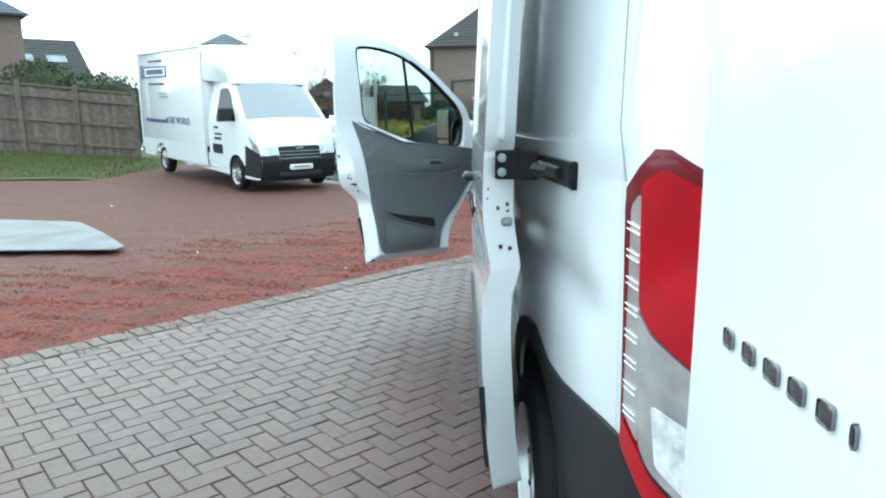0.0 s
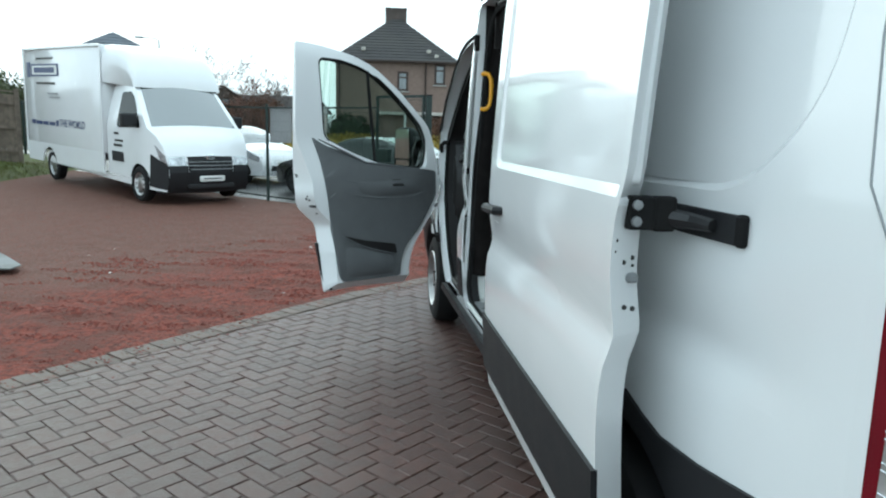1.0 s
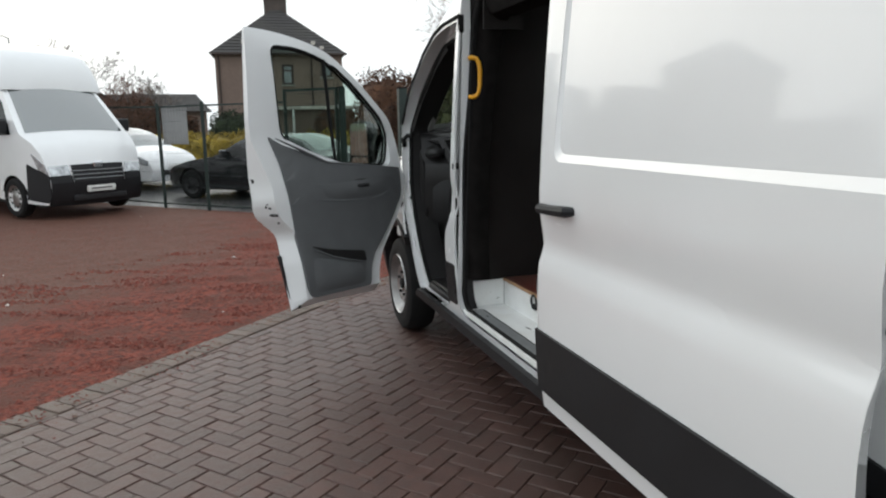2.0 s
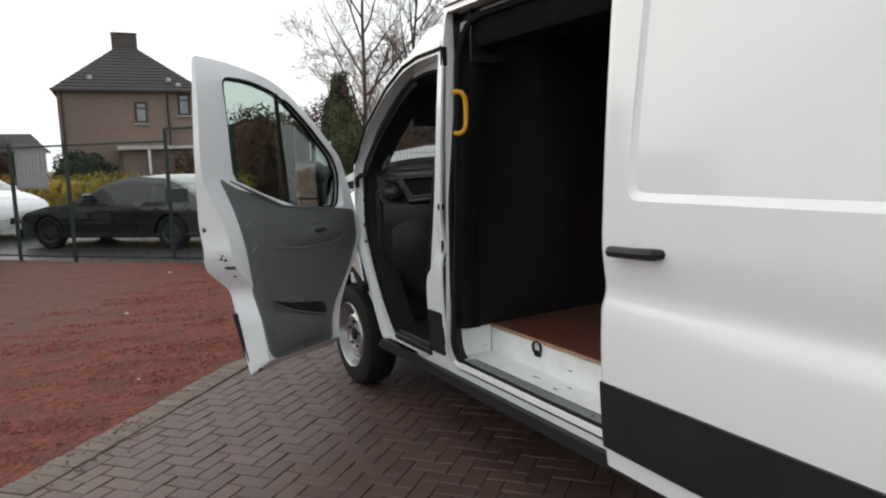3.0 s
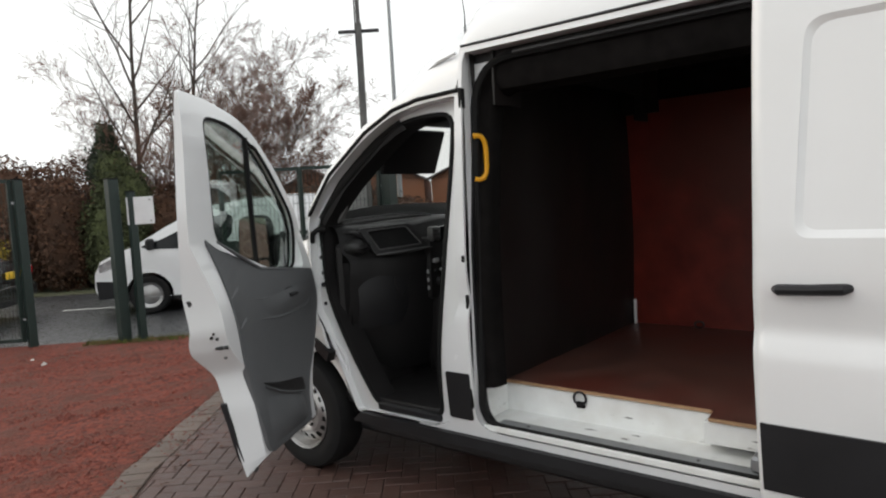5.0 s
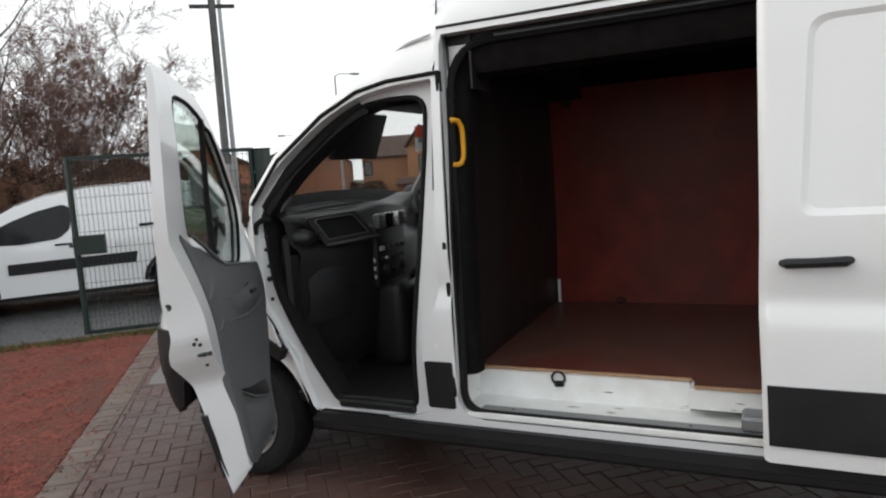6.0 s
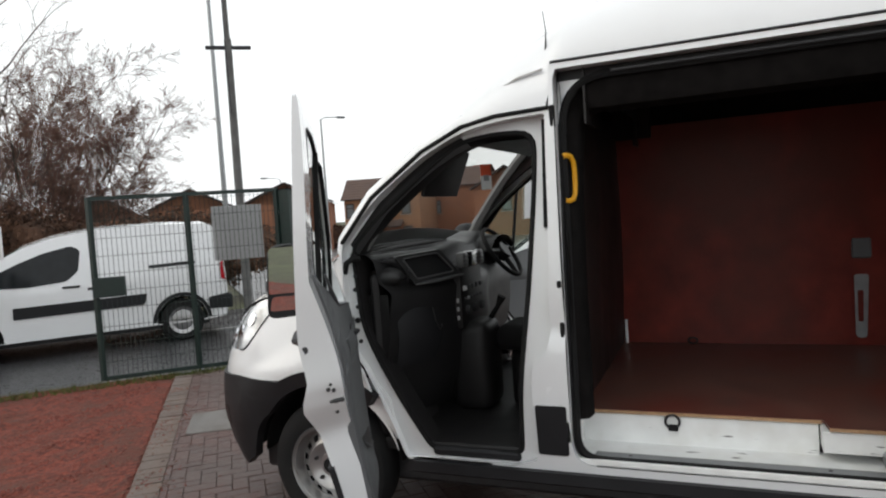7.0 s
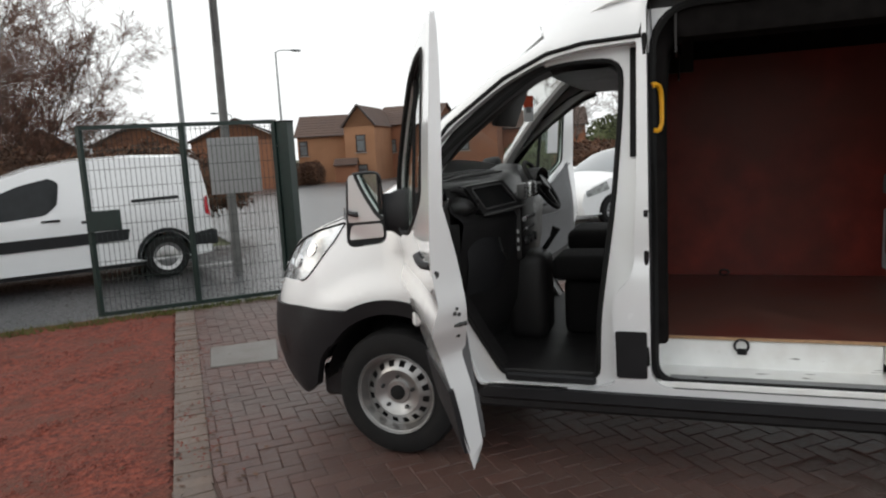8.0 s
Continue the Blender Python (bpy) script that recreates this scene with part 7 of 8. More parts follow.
def box_truck(m):
    spec = dict(half=1.02, belt=1.45, tumble=0.22, rear=-0.9, front=5.22, nose=0.9, tail=0.3, paint=PAINT, base=4.33, wheel=0.345, sill=0.42, crown=0.07,
                profile=[(5.14, 0.26), (5.22, 0.42), (5.23, 0.64), (5.21, 0.76), (5.17, 0.92), (5.09, 1.12), (4.93, 1.31), (4.66, 1.46), (4.06, 2.13), (3.92, 2.22), (3.60, 2.32), (3.1, 2.35), (3.0, 1.8), (2.98, 1.0), (2.98, 0.45)],
                windows=[[(4.44, 1.44), (3.50, 1.40), (3.45, 1.50), (3.48, 2.10), (3.85, 2.12), (4.05, 1.98)]],
                trims=[("side_moulding", [(3.20, 0.72), (3.70, 0.72), (3.70, 0.92), (3.20, 0.92)], BLACK_TRIM), ("bumper_corner", [(4.70, 0.34), (5.15, 0.30), (5.215, 0.42), (5.21, 0.77), (5.02, 0.86), (4.78, 0.96)], BLACK_TRIM), ("headlight", [(5.02, 0.87), (5.20, 0.78), (5.15, 0.95), (4.90, 1.14)], HEAD_LENS),
                       ("door_handle", [(3.32, 1.26), (3.52, 1.26), (3.52, 1.30), (3.32, 1.30)], BLACK_TRIM), ("print_bar", [(3.35, 1.12), (3.70, 1.12), (3.70, 1.16), (3.35, 1.16)], INK_BLACK), ("print_bar", [(3.30, 1.02), (3.66, 1.02), (3.66, 1.07), (3.30, 1.07)], INK_BLACK)],
                bands=[("windscreen", 7, 9, 0.9, GLASS_SMOKE), ("bumper", 0, 2, 1.014, BLACK_TRIM), ("bumper_cheek", 2, 3, (0.57, 1.01), BLACK_TRIM), ("grille", 2, 4, (-0.56, 0.56), BLACK_TRIM), ("headlight", 3, 4, (0.60, 0.985), HEAD_LENS)],
                ends=[("grille_bar", 5.312, -0.46, 0.46, 0.690, 0.706, -0.04, GALV), ("grille_bar", 5.300, -0.48, 0.48, 0.760, 0.776, -0.04, GALV), ("grille_bar", 5.284, -0.50, 0.50, 0.830, 0.846, -0.04, GALV), ("number_plate", 5.325, -0.27, 0.27, 0.46, 0.57, -0.03, PLATE_WHITE), ("plate_bar", 5.33, -0.2, 0.2, 0.50, 0.535, -0.02, INK_BLACK), ("badge_disc", 5.278, -0.09, 0.09, 0.87, 0.98, -0.05, CHROME), ("lower_grille", 5.30, -0.5, 0.5, 0.32, 0.42, -0.03, DARK_METAL), ("fog_lamp", 5.215, 0.58, 0.76, 0.44, 0.53, -0.06, DARK_METAL)],
                rim=STEEL, glass=SIDE_GLASS, mirror=(4.28, 1.55, 1.4), mirror_mat=BLACK_TRIM)
    top = build_vehicle("box_truck", "white box truck with a rounded luton over its cab", "truck", m, spec)
    part("cargo_box", box_bm(-1.32, -1.08, 0.84, 2.96, 1.08, 3.02, 0.03, 2), PAINT, top, "white panelled box body")
    for sgn in (-1, 1):
        part("side_skirt", panel_bm([(2.94, 0.42), (2.94, 0.86), (-1.31, 0.86), (-1.31, 0.42), *arc(0.0, 0.345, 0.43, 170, 10, 13)], [], lambda x, z: (x, sgn * 1.078, z), 0, (), (), lambda x, z: (0, -sgn * 0.03, 0)), PAINT, top, smooth=False)
    part("box_floor", box_bm(-1.30, -1.04, 0.70, 2.90, 1.04, 0.85), DARK_METAL, top, smooth=False)
    # luton fairing over the cab
    rows = []
    for i in range(17):
        a = math.pi / 2 * i / 16
        t = math.sin(a)
        x = 2.96 + 1.08 * t
        lo = 2.285 - 0.11 * t
        hi = lo + 0.03 + 0.72 * max(0.0, 1 - t ** 3.6) ** 0.6
        w = 1.08 - 0.15 * min(1.0, t * 1.5)
        wl = 1.07 - 0.22 * min(1.0, t * 2.2)
        d = hi - lo
        rows.append([(x, -wl, lo), (x, -w, lo + d * 0.45), (x, -w * 0.985, lo + d * 0.75), (x, -w * 0.93, lo + d * 0.93), (x, -w * 0.8, hi), (x, 0, hi + 0.03 * (1 - t)), (x, w * 0.8, hi), (x, w * 0.93, lo + d * 0.93), (x, w * 0.985, lo + d * 0.75), (x, w, lo + d * 0.45), (x, wl, lo)])
    part("luton", grid_bm(rows), PAINT, top, "rounded white luton fairing", angle=50)
    for sgn in (-1, 1):
        y = sgn * 1.085
        for x0, x1, z0, z1, mat in ((-0.86, 0.78, 2.38, 2.66, INK), (-0.78, 0.70, 2.42, 2.62, PLATE_WHITE), (-0.66, 0.56, 2.46, 2.58, INK), (-1.10, -0.92, 2.36, 2.70, INK), (-0.5, 0.5, 2.76, 2.80, INK_BLACK), (-0.55, 0.55, 2.20, 2.25, INK_BLACK), (0.1, 0.7, 1.98, 2.02, GALV), (0.2, 0.8, 1.90, 1.93, GALV)):
            k = 0.0 if mat is INK and x1 > 0.7 else (0.002 if mat is PLATE_WHITE else 0.004)
            part("print_bar", box_bm(x0, min(y, y + sgn * (0.004 + k)), z0, x1, max(y, y + sgn * (0.004 + k)), z1), mat, top, smooth=False)
        x = -0.95
        for w, h in ((0.20, 0.10), (0.36, 0.08), (0.30, 0.08), (0.34, 0.08), (0.12, 0.13)):
            part("print_bar", box_bm(x, min(y, y + sgn * 0.006), 1.28, x + w, max(y, y + sgn * 0.006), 1.28 + h), INK, top, smooth=False)
            x += w + 0.07
        lettering(top, "THE WORLD", x + (1.35 if sgn > 0 else 0.0), sgn * 1.087, 1.28, 0.235, sgn)
        for xs in (-1.31, 2.94):
            part("corner_post", box_bm(xs - 0.03, min(y, y + sgn * 0.012) - 0.01, 0.6, xs + 0.04, max(y, y + sgn * 0.006), 3.03, 0.008), PAINT, top)
        part("roof_rail", box_bm(-1.33, min(y, y + sgn * 0.012) - 0.02, 2.98, 2.96, max(y, y + sgn * 0.006), 3.035, 0.008), PAINT, top)
    return top


TRUCK_DIR = (math.cos(radians(-49.4)), math.sin(radians(-49.4)))
box_truck(heading(-3.66 - 4.33 * TRUCK_DIR[0], 15.28 - 4.33 * TRUCK_DIR[1], *TRUCK_DIR, 0.025 + 0.034 * 4.33, 0.034))


# ---- houses ----
def roof_plane(bm, a, b, c, d, courses, lift=0.03):
    """A pitched plane from its eaves a-b up to its top d-c, laid in overlapping courses."""
    a, b, c, d = (Vector(p) for p in (a, b, c, d))
    n = (b - a).cross(d - a).normalized()
    for k in range(courses):
        t0, t1 = k / courses, (k + 1) / courses
        p, q, r, s = a.lerp(d, t0) + n * lift, b.lerp(c, t0) + n * lift, b.lerp(c, t1), a.lerp(d, t1)
        vs = [bm.verts.new(v) for v in (p, q, r, s)]
        bm.faces.new(vs)
        lo = [bm.verts.new(v - n * lift) for v in (p, q)]
        bm.faces.new((vs[1], vs[0], lo[0], lo[1]))


def house_window(parent, x, y, z, w, h, frame, normal="y"):
    """A framed sash with a sill in the front wall (its face points to -y)."""
    f = part("window", panel_bm([(x - w / 2, z), (x + w / 2, z), (x + w / 2, z + h), (x - w / 2, z + h)], [[(x - w / 2 + 0.11, z + 0.11), (x + w / 2 - 0.11, z + 0.11), (x + w / 2 - 0.11, z + h - 0.11), (x - w / 2 + 0.11, z + h - 0.11)]], lambda u, v: (u, y - 0.05, v), 0, (), (), lambda u, v: (0, 0.10, 0)), frame, parent, smooth=False)
    part("pane", box_bm(x - w / 2 + 0.05, y - 0.025, z + 0.05, x + w / 2 - 0.05, y - 0.01, z + h - 0.05), PANE, f, smooth=False)
    part("glazing_bar", box_bm(x - w / 2 + 0.06, y - 0.045, z + h * 0.66, x + w / 2 - 0.06, y - 0.012, z + h * 0.66 + 0.08), frame, f, smooth=False)
    part("sill", box_bm(x - w / 2 - 0.08, y - 0.12, z - 0.08, x + w / 2 + 0.08, y + 0.02, z), CONCRETE, f, smooth=False)


def house(label, m, w, depth, eave, ridge, kind, wall, roof, windows=(), frame=None, over=0.3, side_windows=(), courses=14, base=-1.5, group=""):
    """A house whose front wall lies in y = 0, facing -y: kind is hip, gable (apex to the front) or ridge (eaves to the front)."""
    top = thing("house", label, "house", m, group)
    frame = frame or DARK_FRAME
    h = w / 2
    walls = part("wall", box_bm(-h, 0, base, h, depth, eave), wall, top, smooth=False)
    bm = bmesh.new()
    e, o = eave - 0.02, over

    def slope(a, b, c, d, n):
        rb = bmesh.new()
        roof_plane(rb, a, b, c, d, n)
        bmesh.ops.remove_doubles(rb, verts=rb.verts[:], dist=1e-4)
        part("roof", rb, roof, top, smooth=False)

    if kind == "hip":
        run_ = min(h, depth / 2) + o
        A, B, C, D = (-h - o, -o, e), (h + o, -o, e), (h + o, depth + o, e), (-h - o, depth + o, e)
        if depth >= w:
            p, q = (0, -o + run_, ridge), (0, depth + o - run_, ridge)
            slope(A, B, p, p, courses)
            slope(B, C, q, p, courses)
            slope(C, D, q, q, courses)
            slope(D, A, p, q, courses)
        else:
            p, q = (-h - o + run_, depth / 2, ridge), (h + o - run_, depth / 2, ridge)
            slope(A, B, q, p, courses)
            slope(B, C, q, q, courses)
            slope(C, D, p, q, courses)
            slope(D, A, p, p, courses)
    elif kind == "gable":
        p, q = (0, -o, ridge), (0, depth + o, ridge)
        slope((h + o, -o, e), (h + o, depth + o, e), q, p, courses)
        slope((-h - o, depth + o, e), (-h - o, -o, e), p, q, courses)
        for y in (0, depth):
            gb = bmesh.new()
            gb.faces.new([gb.verts.new(v) for v in ((-h, y, eave - 0.01), (h, y, eave - 0.01), (0, y, ridge - 0.08))])
            bmesh.ops.solidify(gb, geom=gb.faces[:], thickness=0.1)
            part("gable_wall", gb, wall, top, smooth=False)
        for sgn in (-1, 1):
            part("bargeboard", rail_between(bmesh.new(), (sgn * (h + o), -o, e), (0, -o, ridge), 0.16), DARK_FRAME, top, smooth=False)
    else:
        p, q = (-h - o, depth / 2, ridge), (h + o, depth / 2, ridge)
        slope((-h - o, -o, e), (h + o, -o, e), q, p, courses)
        slope((h + o, depth + o, e), (-h - o, depth + o, e), p, q, courses)
        for x in (-h, h):
            gb = bmesh.new()
            gb.faces.new([gb.verts.new(v) for v in ((x, 0, eave - 0.01), (x, depth, eave - 0.01), (x, depth / 2, ridge - 0.08))])
            bmesh.ops.solidify(gb, geom=gb.faces[:], thickness=0.1)
            part("gable_wall", gb, wall, top, smooth=False)
    bm.free()
    gut = bmesh.new()
    rail_between(gut, (-h - o, -o - 0.05, e - 0.03), (h + o, -o - 0.05, e - 0.03), 0.10)
    if kind != "gable":
        part("gutter", gut, DARK_FRAME, top, smooth=False)
    else:
        gut.free()
    for x, z, ww, hh in windows:
        house_window(top, x, 0, z, ww, hh, frame)
    return top


def facing(eye, bearing, dist, z=None, turn=0.0):
    """A pose at that bearing (degrees to the right of +y) and distance, with its front turned to the eye."""
    b = radians(bearing)
    x, y = eye[0] + dist * math.sin(b), eye[1] + dist * math.cos(b)
    return Matrix.Translation((x, y, land(x, y) if z is None else z)) @ Matrix.Rotation(-b + radians(turn), 4, "Z")


EYE_A, EYE_B, EYE_C = (-1.6, 1.6), (-3.0, 4.4), (0.0, 0.0)
# brown roughcast house across the road
hA = house("brown roughcast two-storey house with a hipped tile roof", facing(EYE_A, 6.0, 40.0, -0.25, 2), 6.9, 9.5, 5.75, 8.75, "hip", ROUGHCAST, ROOF_DARK, [(0.40, 4.05, 0.62, 1.10), (2.55, 4.45, 0.62, 1.15)], over=0.25, courses=16)
ch = part("chimney", box_bm(-0.68, 3.15, 7.6, 0.62, 3.95, 9.12, 0.03), CHIMNEY, hA)
part("chimney_cap", box_bm(-0.70, 3.13, 9.12, 0.64, 3.97, 9.20), CHIMNEY, ch)
part("drainpipe", tube_bm([(1.72, -0.08, 0), (1.72, -0.08, 5.0), (1.72, -0.25, 5.7)], 0.05, 6), DARK_FRAME, hA)
part("drainpipe", tube_bm([(-3.25, -0.08, 0), (-3.25, -0.08, 5.6)], 0.05, 6), DARK_FRAME, hA)
part("canopy", box_bm(-0.9, -2.6, 2.62, 3.9, 0.0, 2.80, 0.02), GREY_WALL, hA, "flat pale canopy roof")
part("canopy_wall", box_bm(-0.7, -2.2, -0.5, 3.7, -2.0, 2.62), ROUGHCAST, hA)
part("canopy_post", box_bm(0.45, -2.62, -0.5, 0.57, -2.5, 2.62), WHITE_UPVC, hA)
for x, y, z in ((-1.9, 0.45, 6.35), (1.9, 0.42, 6.3), (2.35, 0.15, 6.0)):
    part("roof_vent", box_bm(x - 0.12, y - 0.1, z - 0.05, x + 0.12, y + 0.1, z + 0.16, 0.03), GREY_WALL, hA)
house("dark red-brown roughcast house further back", facing(EYE_A, -2.6, 58.0, -0.3, 12), 5.2, 9, 3.1, 4.6, "ridge", ROUGHCAST, ROOF_DARK, [(0, 1.2, 1.0, 1.2)])

# brick houses at the end of the side road
for b, w, dist, eave, ridge in ((41.0, 5.4, 62, 3.9, 5.8), (47.25, 6.6, 60, 4.3, 6.0), (54.5, 7.4, 60, 4.3, 6.1)):
    house("orange brick house with its gable to the road", facing(EYE_B, b, dist, -1.0, -6), w, 9, eave, ridge, "gable", ORANGE_BRICK, ROOF_BROWN, [], courses=8, group="brick houses")
house("buff brick house with a broad brown roof", facing(EYE_B, 61.6, 72, -1.15, -8), 6.4, 8, 4.85, 7.1, "ridge", BUFF_BRICK, ROOF_BROWN, [(-2.6, 2.9, 0.9, 1.5)], courses=8, group="brick houses")
house("buff brick house with a steep front gable", facing(EYE_B, 64.1, 69, -1.15, -18), 3.1, 8, 5.5, 7.6, "gable", BUFF_BRICK, ROOF_BROWN, [(0.1, 3.0, 1.0, 1.7), (0.1, 0.2, 1.1, 1.6)], courses=8, over=0.22, group="brick houses")
house("brown-roofed brick house beside the gable", facing(EYE_B, 67.8, 74, -1.15, -18), 6.8, 9, 5.7, 7.9, "ridge", ORANGE_BRICK, ROOF_BROWN, [(-1.5, 2.8, 1.0, 1.4)], courses=8, group="brick houses")
house("red-brown brick house seen past the windscreen", facing(EYE_B, 72.6, 62, -1.1, -10), 6.0, 9, 4.7, 6.6, "gable", ORANGE_BRICK, ROOF_BROWN, [(0.0, 2.6, 1.0, 1.3)], courses=8, group="brick houses")
house("low brick house far along the road", facing(EYE_B, 79.0, 66, -1.1, 0), 8.0, 9, 4.4, 6.2, "ridge", ORANGE_BRICK, ROOF_BROWN, [(0.0, 2.6, 1.0, 1.3)], courses=8, group="brick houses")
porch = facing(EYE_B, 62.8, 67.2, -1.15, -8)
house("small brick porch with a lean-to roof", porch, 2.0, 2.0, 1.9, 2.5, "ridge", ORANGE_BRICK, ROOF_BROWN, [], courses=4, over=0.15)

# houses behind the timber fence
house("brown two-storey house behind the fence", facing(EYE_C, -34.6, 37.0, 0.4, 4), 5.4, 8, 5.85, 8.0, "hip", ROUGHCAST, ROOF_SLATE, [(0.3, 3.7, 0.9, 1.2), (2.1, 0.9, 0.8, 2.2), (0.3, 0.9, 0.9, 1.4)])
hD = house("white house with a slate roof and roof lights", facing(EYE_C, -29.5, 62.0, 1.2, 12), 6.3, 8, 3.7, 6.9, "ridge", GREY_WALL, ROOF_DARK, [(2.0, 1.6, 1.2, 1.3)], WHITE_UPVC)
for x in (-1.6, -0.6, 1.4):
    bm = box_bm(-0.4 if x < 1 else -0.7, -0.03, -0.45, 0.4 if x < 1 else 0.7, 0.03, 0.45, 0.01)
    m = pose(x, 1.62, 5.2, -51)
    for v in bm.verts:
        v.co = m @ v.co
    part("roof_light", bm, PANE, hD)
house("slate-roofed house behind the truck", facing(EYE_C, -17.05, 60.0, 0.4, 0), 8.8, 9.0, 5.7, 8.4, "hip", GREY_WALL, ROOF_SLATE, [], courses=10)
house("stone house among trees in the distance", facing((-0.4, 0.4), -9.2, 66.0, 0.0, 0), 4.6, 8, 3.3, 5.0, "gable", ROUGHCAST, ROOF_DARK, [(0, 2.8, 0.9, 1.2)])
house("low pale house among trees in the distance", facing((-0.4, 0.4), -6.3, 70.0, 0.0, 0), 6.5, 8, 2.9, 4.7, "ridge", GREY_WALL, ROOF_DARK, [(-1.5, 1.2, 1.0, 1.2), (1.5, 1.2, 1.0, 1.2)])

# ---- street lamps down the side road, the tall one by the gate ----
b = radians(49.3)
street_lamp(-2.8 + 27 * math.sin(b), 3.8 + 27 * math.cos(b), 10.6, 2.0, radians(-40), "tall grey street lamp with a long arm")
b = radians(58.0)
street_lamp(-3.0 + 46 * math.sin(b), 4.4 + 46 * math.cos(b), 8.9, 1.2, radians(-33), "grey street lamp down the side road")
b = radians(54.2)
street_lamp(-3.0 + 62 * math.sin(b), 4.4 + 62 * math.cos(b), 6.4, 1.2, radians(-213), "distant grey street lamp")
street_lamp(-14.5, 58, 8.2, 1.2, radians(180), "street lamp behind the truck")
# ---- timber fence, bank and loose sheet ----
FY, FZ = 21.0, 0.53
tf = thing("timber_fence", "weathered close-boarded timber fence with posts and rails", "fence", Matrix.Translation((-9.28, FY, FZ - 0.17)) @ Matrix.Rotation(radians(20), 4, "Z") @ Matrix.Translation((-3.72, 0, 0)))
rng = random.Random(5)
n_boards = 84
for k in range(n_boards):
    x = -18.0 + 0.104 * k + 13
    up = 0.105 * (3.72 - x)
    part("board", box_bm(x, 0.0, up + rng.uniform(0.0, 0.03), x + 0.099, 0.018, up + 1.86 + rng.uniform(-0.02, 0.02) + 0.04 * math.sin(k * 0.07)), FENCE_WOOD, tf, smooth=False)
for z in (0.32, 0.95, 1.62):
    part("rail", rail_between(bmesh.new(), (-5.0, -0.035, z + 0.92), (3.72, -0.035, z), 0.065), FENCE_WOOD, tf, smooth=False)
for x in (-3.9, -1.9, 0.85 - 0.1, 2.2, 3.75):
    up = 0.105 * (3.72 - x)
    part("post", box_bm(x - 0.06, -0.13, up - 0.1, x + 0.06, -0.07, up + 2.02, 0.008), FENCE_WOOD, tf, smooth=False)
part("cap_rail", rail_between(bmesh.new(), (-5.0, 0.01, 1.93 + 0.915), (3.72, 0.01, 1.93), 0.04), FENCE_WOOD, tf, smooth=False)


def bank_height(x, y):
    back = max(0.0, min(9.0, -9.28 - x))
    t = min(1.0, max(0.0, (y - 16.6) / max(1.2, 4.4 - 0.364 * back)))
    edge = min(1.0, max(0.0, (-7.9 - x) / 0.8))
    return land(x, y) * (1 - t) + (0.02 + (0.36 + 0.11 * back) * t) * edge - 0.05 * (1 - edge) + 0.015 * noise.noise(Vector((x * 2, y * 2, 0)))


sheet("grass_bank", span(-24, -7.6, 60), span(16.4, 24, 32), bank_height, GRASS, "mossy grass bank rising to the timber fence", "grass")
verts, faces = [], []
for k in range(9000):
    x, y = rng.uniform(-16, -8.2), rng.uniform(16.7, 21)
    z, a, h = bank_height(x, y), rng.uniform(0, 6.28), rng.uniform(0.03, 0.11)
    n, w = len(verts), 0.008
    verts += [(x - w * math.cos(a), y - w * math.sin(a), z), (x + w * math.cos(a), y + w * math.sin(a), z), (x + rng.uniform(-0.04, 0.04), y + rng.uniform(-0.04, 0.04), z + h)]
    faces.append((n, n + 1, n + 2))
me = bpy.data.meshes.new("grass_blades")
me.from_pydata(verts, [], faces)
me.materials.append(GRASS_BLADE)
tagged(new("grass_blades", me), "tufts of grass on the bank", "grass", kind="stuff")
verts, faces = [], []
for k in range(2600):
    s, d = rng.uniform(1.9, 6.2), rng.uniform(-0.28, 0.0)
    x, y = along_road(s, d)
    z, a, h = land(x, y) - 0.01, rng.uniform(0, 6.28), rng.uniform(0.02, 0.07)
    n, w = len(verts), 0.005
    verts += [(x - w * math.cos(a), y - w * math.sin(a), z), (x + w * math.cos(a), y + w * math.sin(a), z), (x + rng.uniform(-0.03, 0.03), y + rng.uniform(-0.03, 0.03), z + h)]
    faces.append((n, n + 1, n + 2))
me = bpy.data.meshes.new("grass_fringe")
me.from_pydata(verts, [], faces)
me.materials.append(GRASS_BLADE)
tagged(new("grass_fringe", me), "thin grass fringe under the gate", "grass", kind="stuff")

plate = thing("metal_sheet", "pale metal sheet lying on timber bearers", "metal sheet", Matrix.Translation((-6.0, 9.0, 0)))
bm = panel_bm([(-3.4, -1.24), (0.87, -1.21), (2.20, -1.25), (2.23, -1.06), (1.90, -0.60), (1.45, 0.0), (0.64, 0.97), (-0.79, 1.39), (-3.4, 1.9)], [], lambda u, v: (u, v, 0.060 + 0.001 * math.sin(u * 1.3)), 0, span(-3, 2, 7), (), lambda u, v: (0, 0, -0.012))
part("sheet", bm, PALE_SHEET, plate, smooth=False)
for u in (-2.4, -0.8, 0.6):
    part("bearer", box_bm(u, -1.1, -0.02, u + 0.1, 0.6, 0.042, 0.006), FENCE_WOOD, plate)


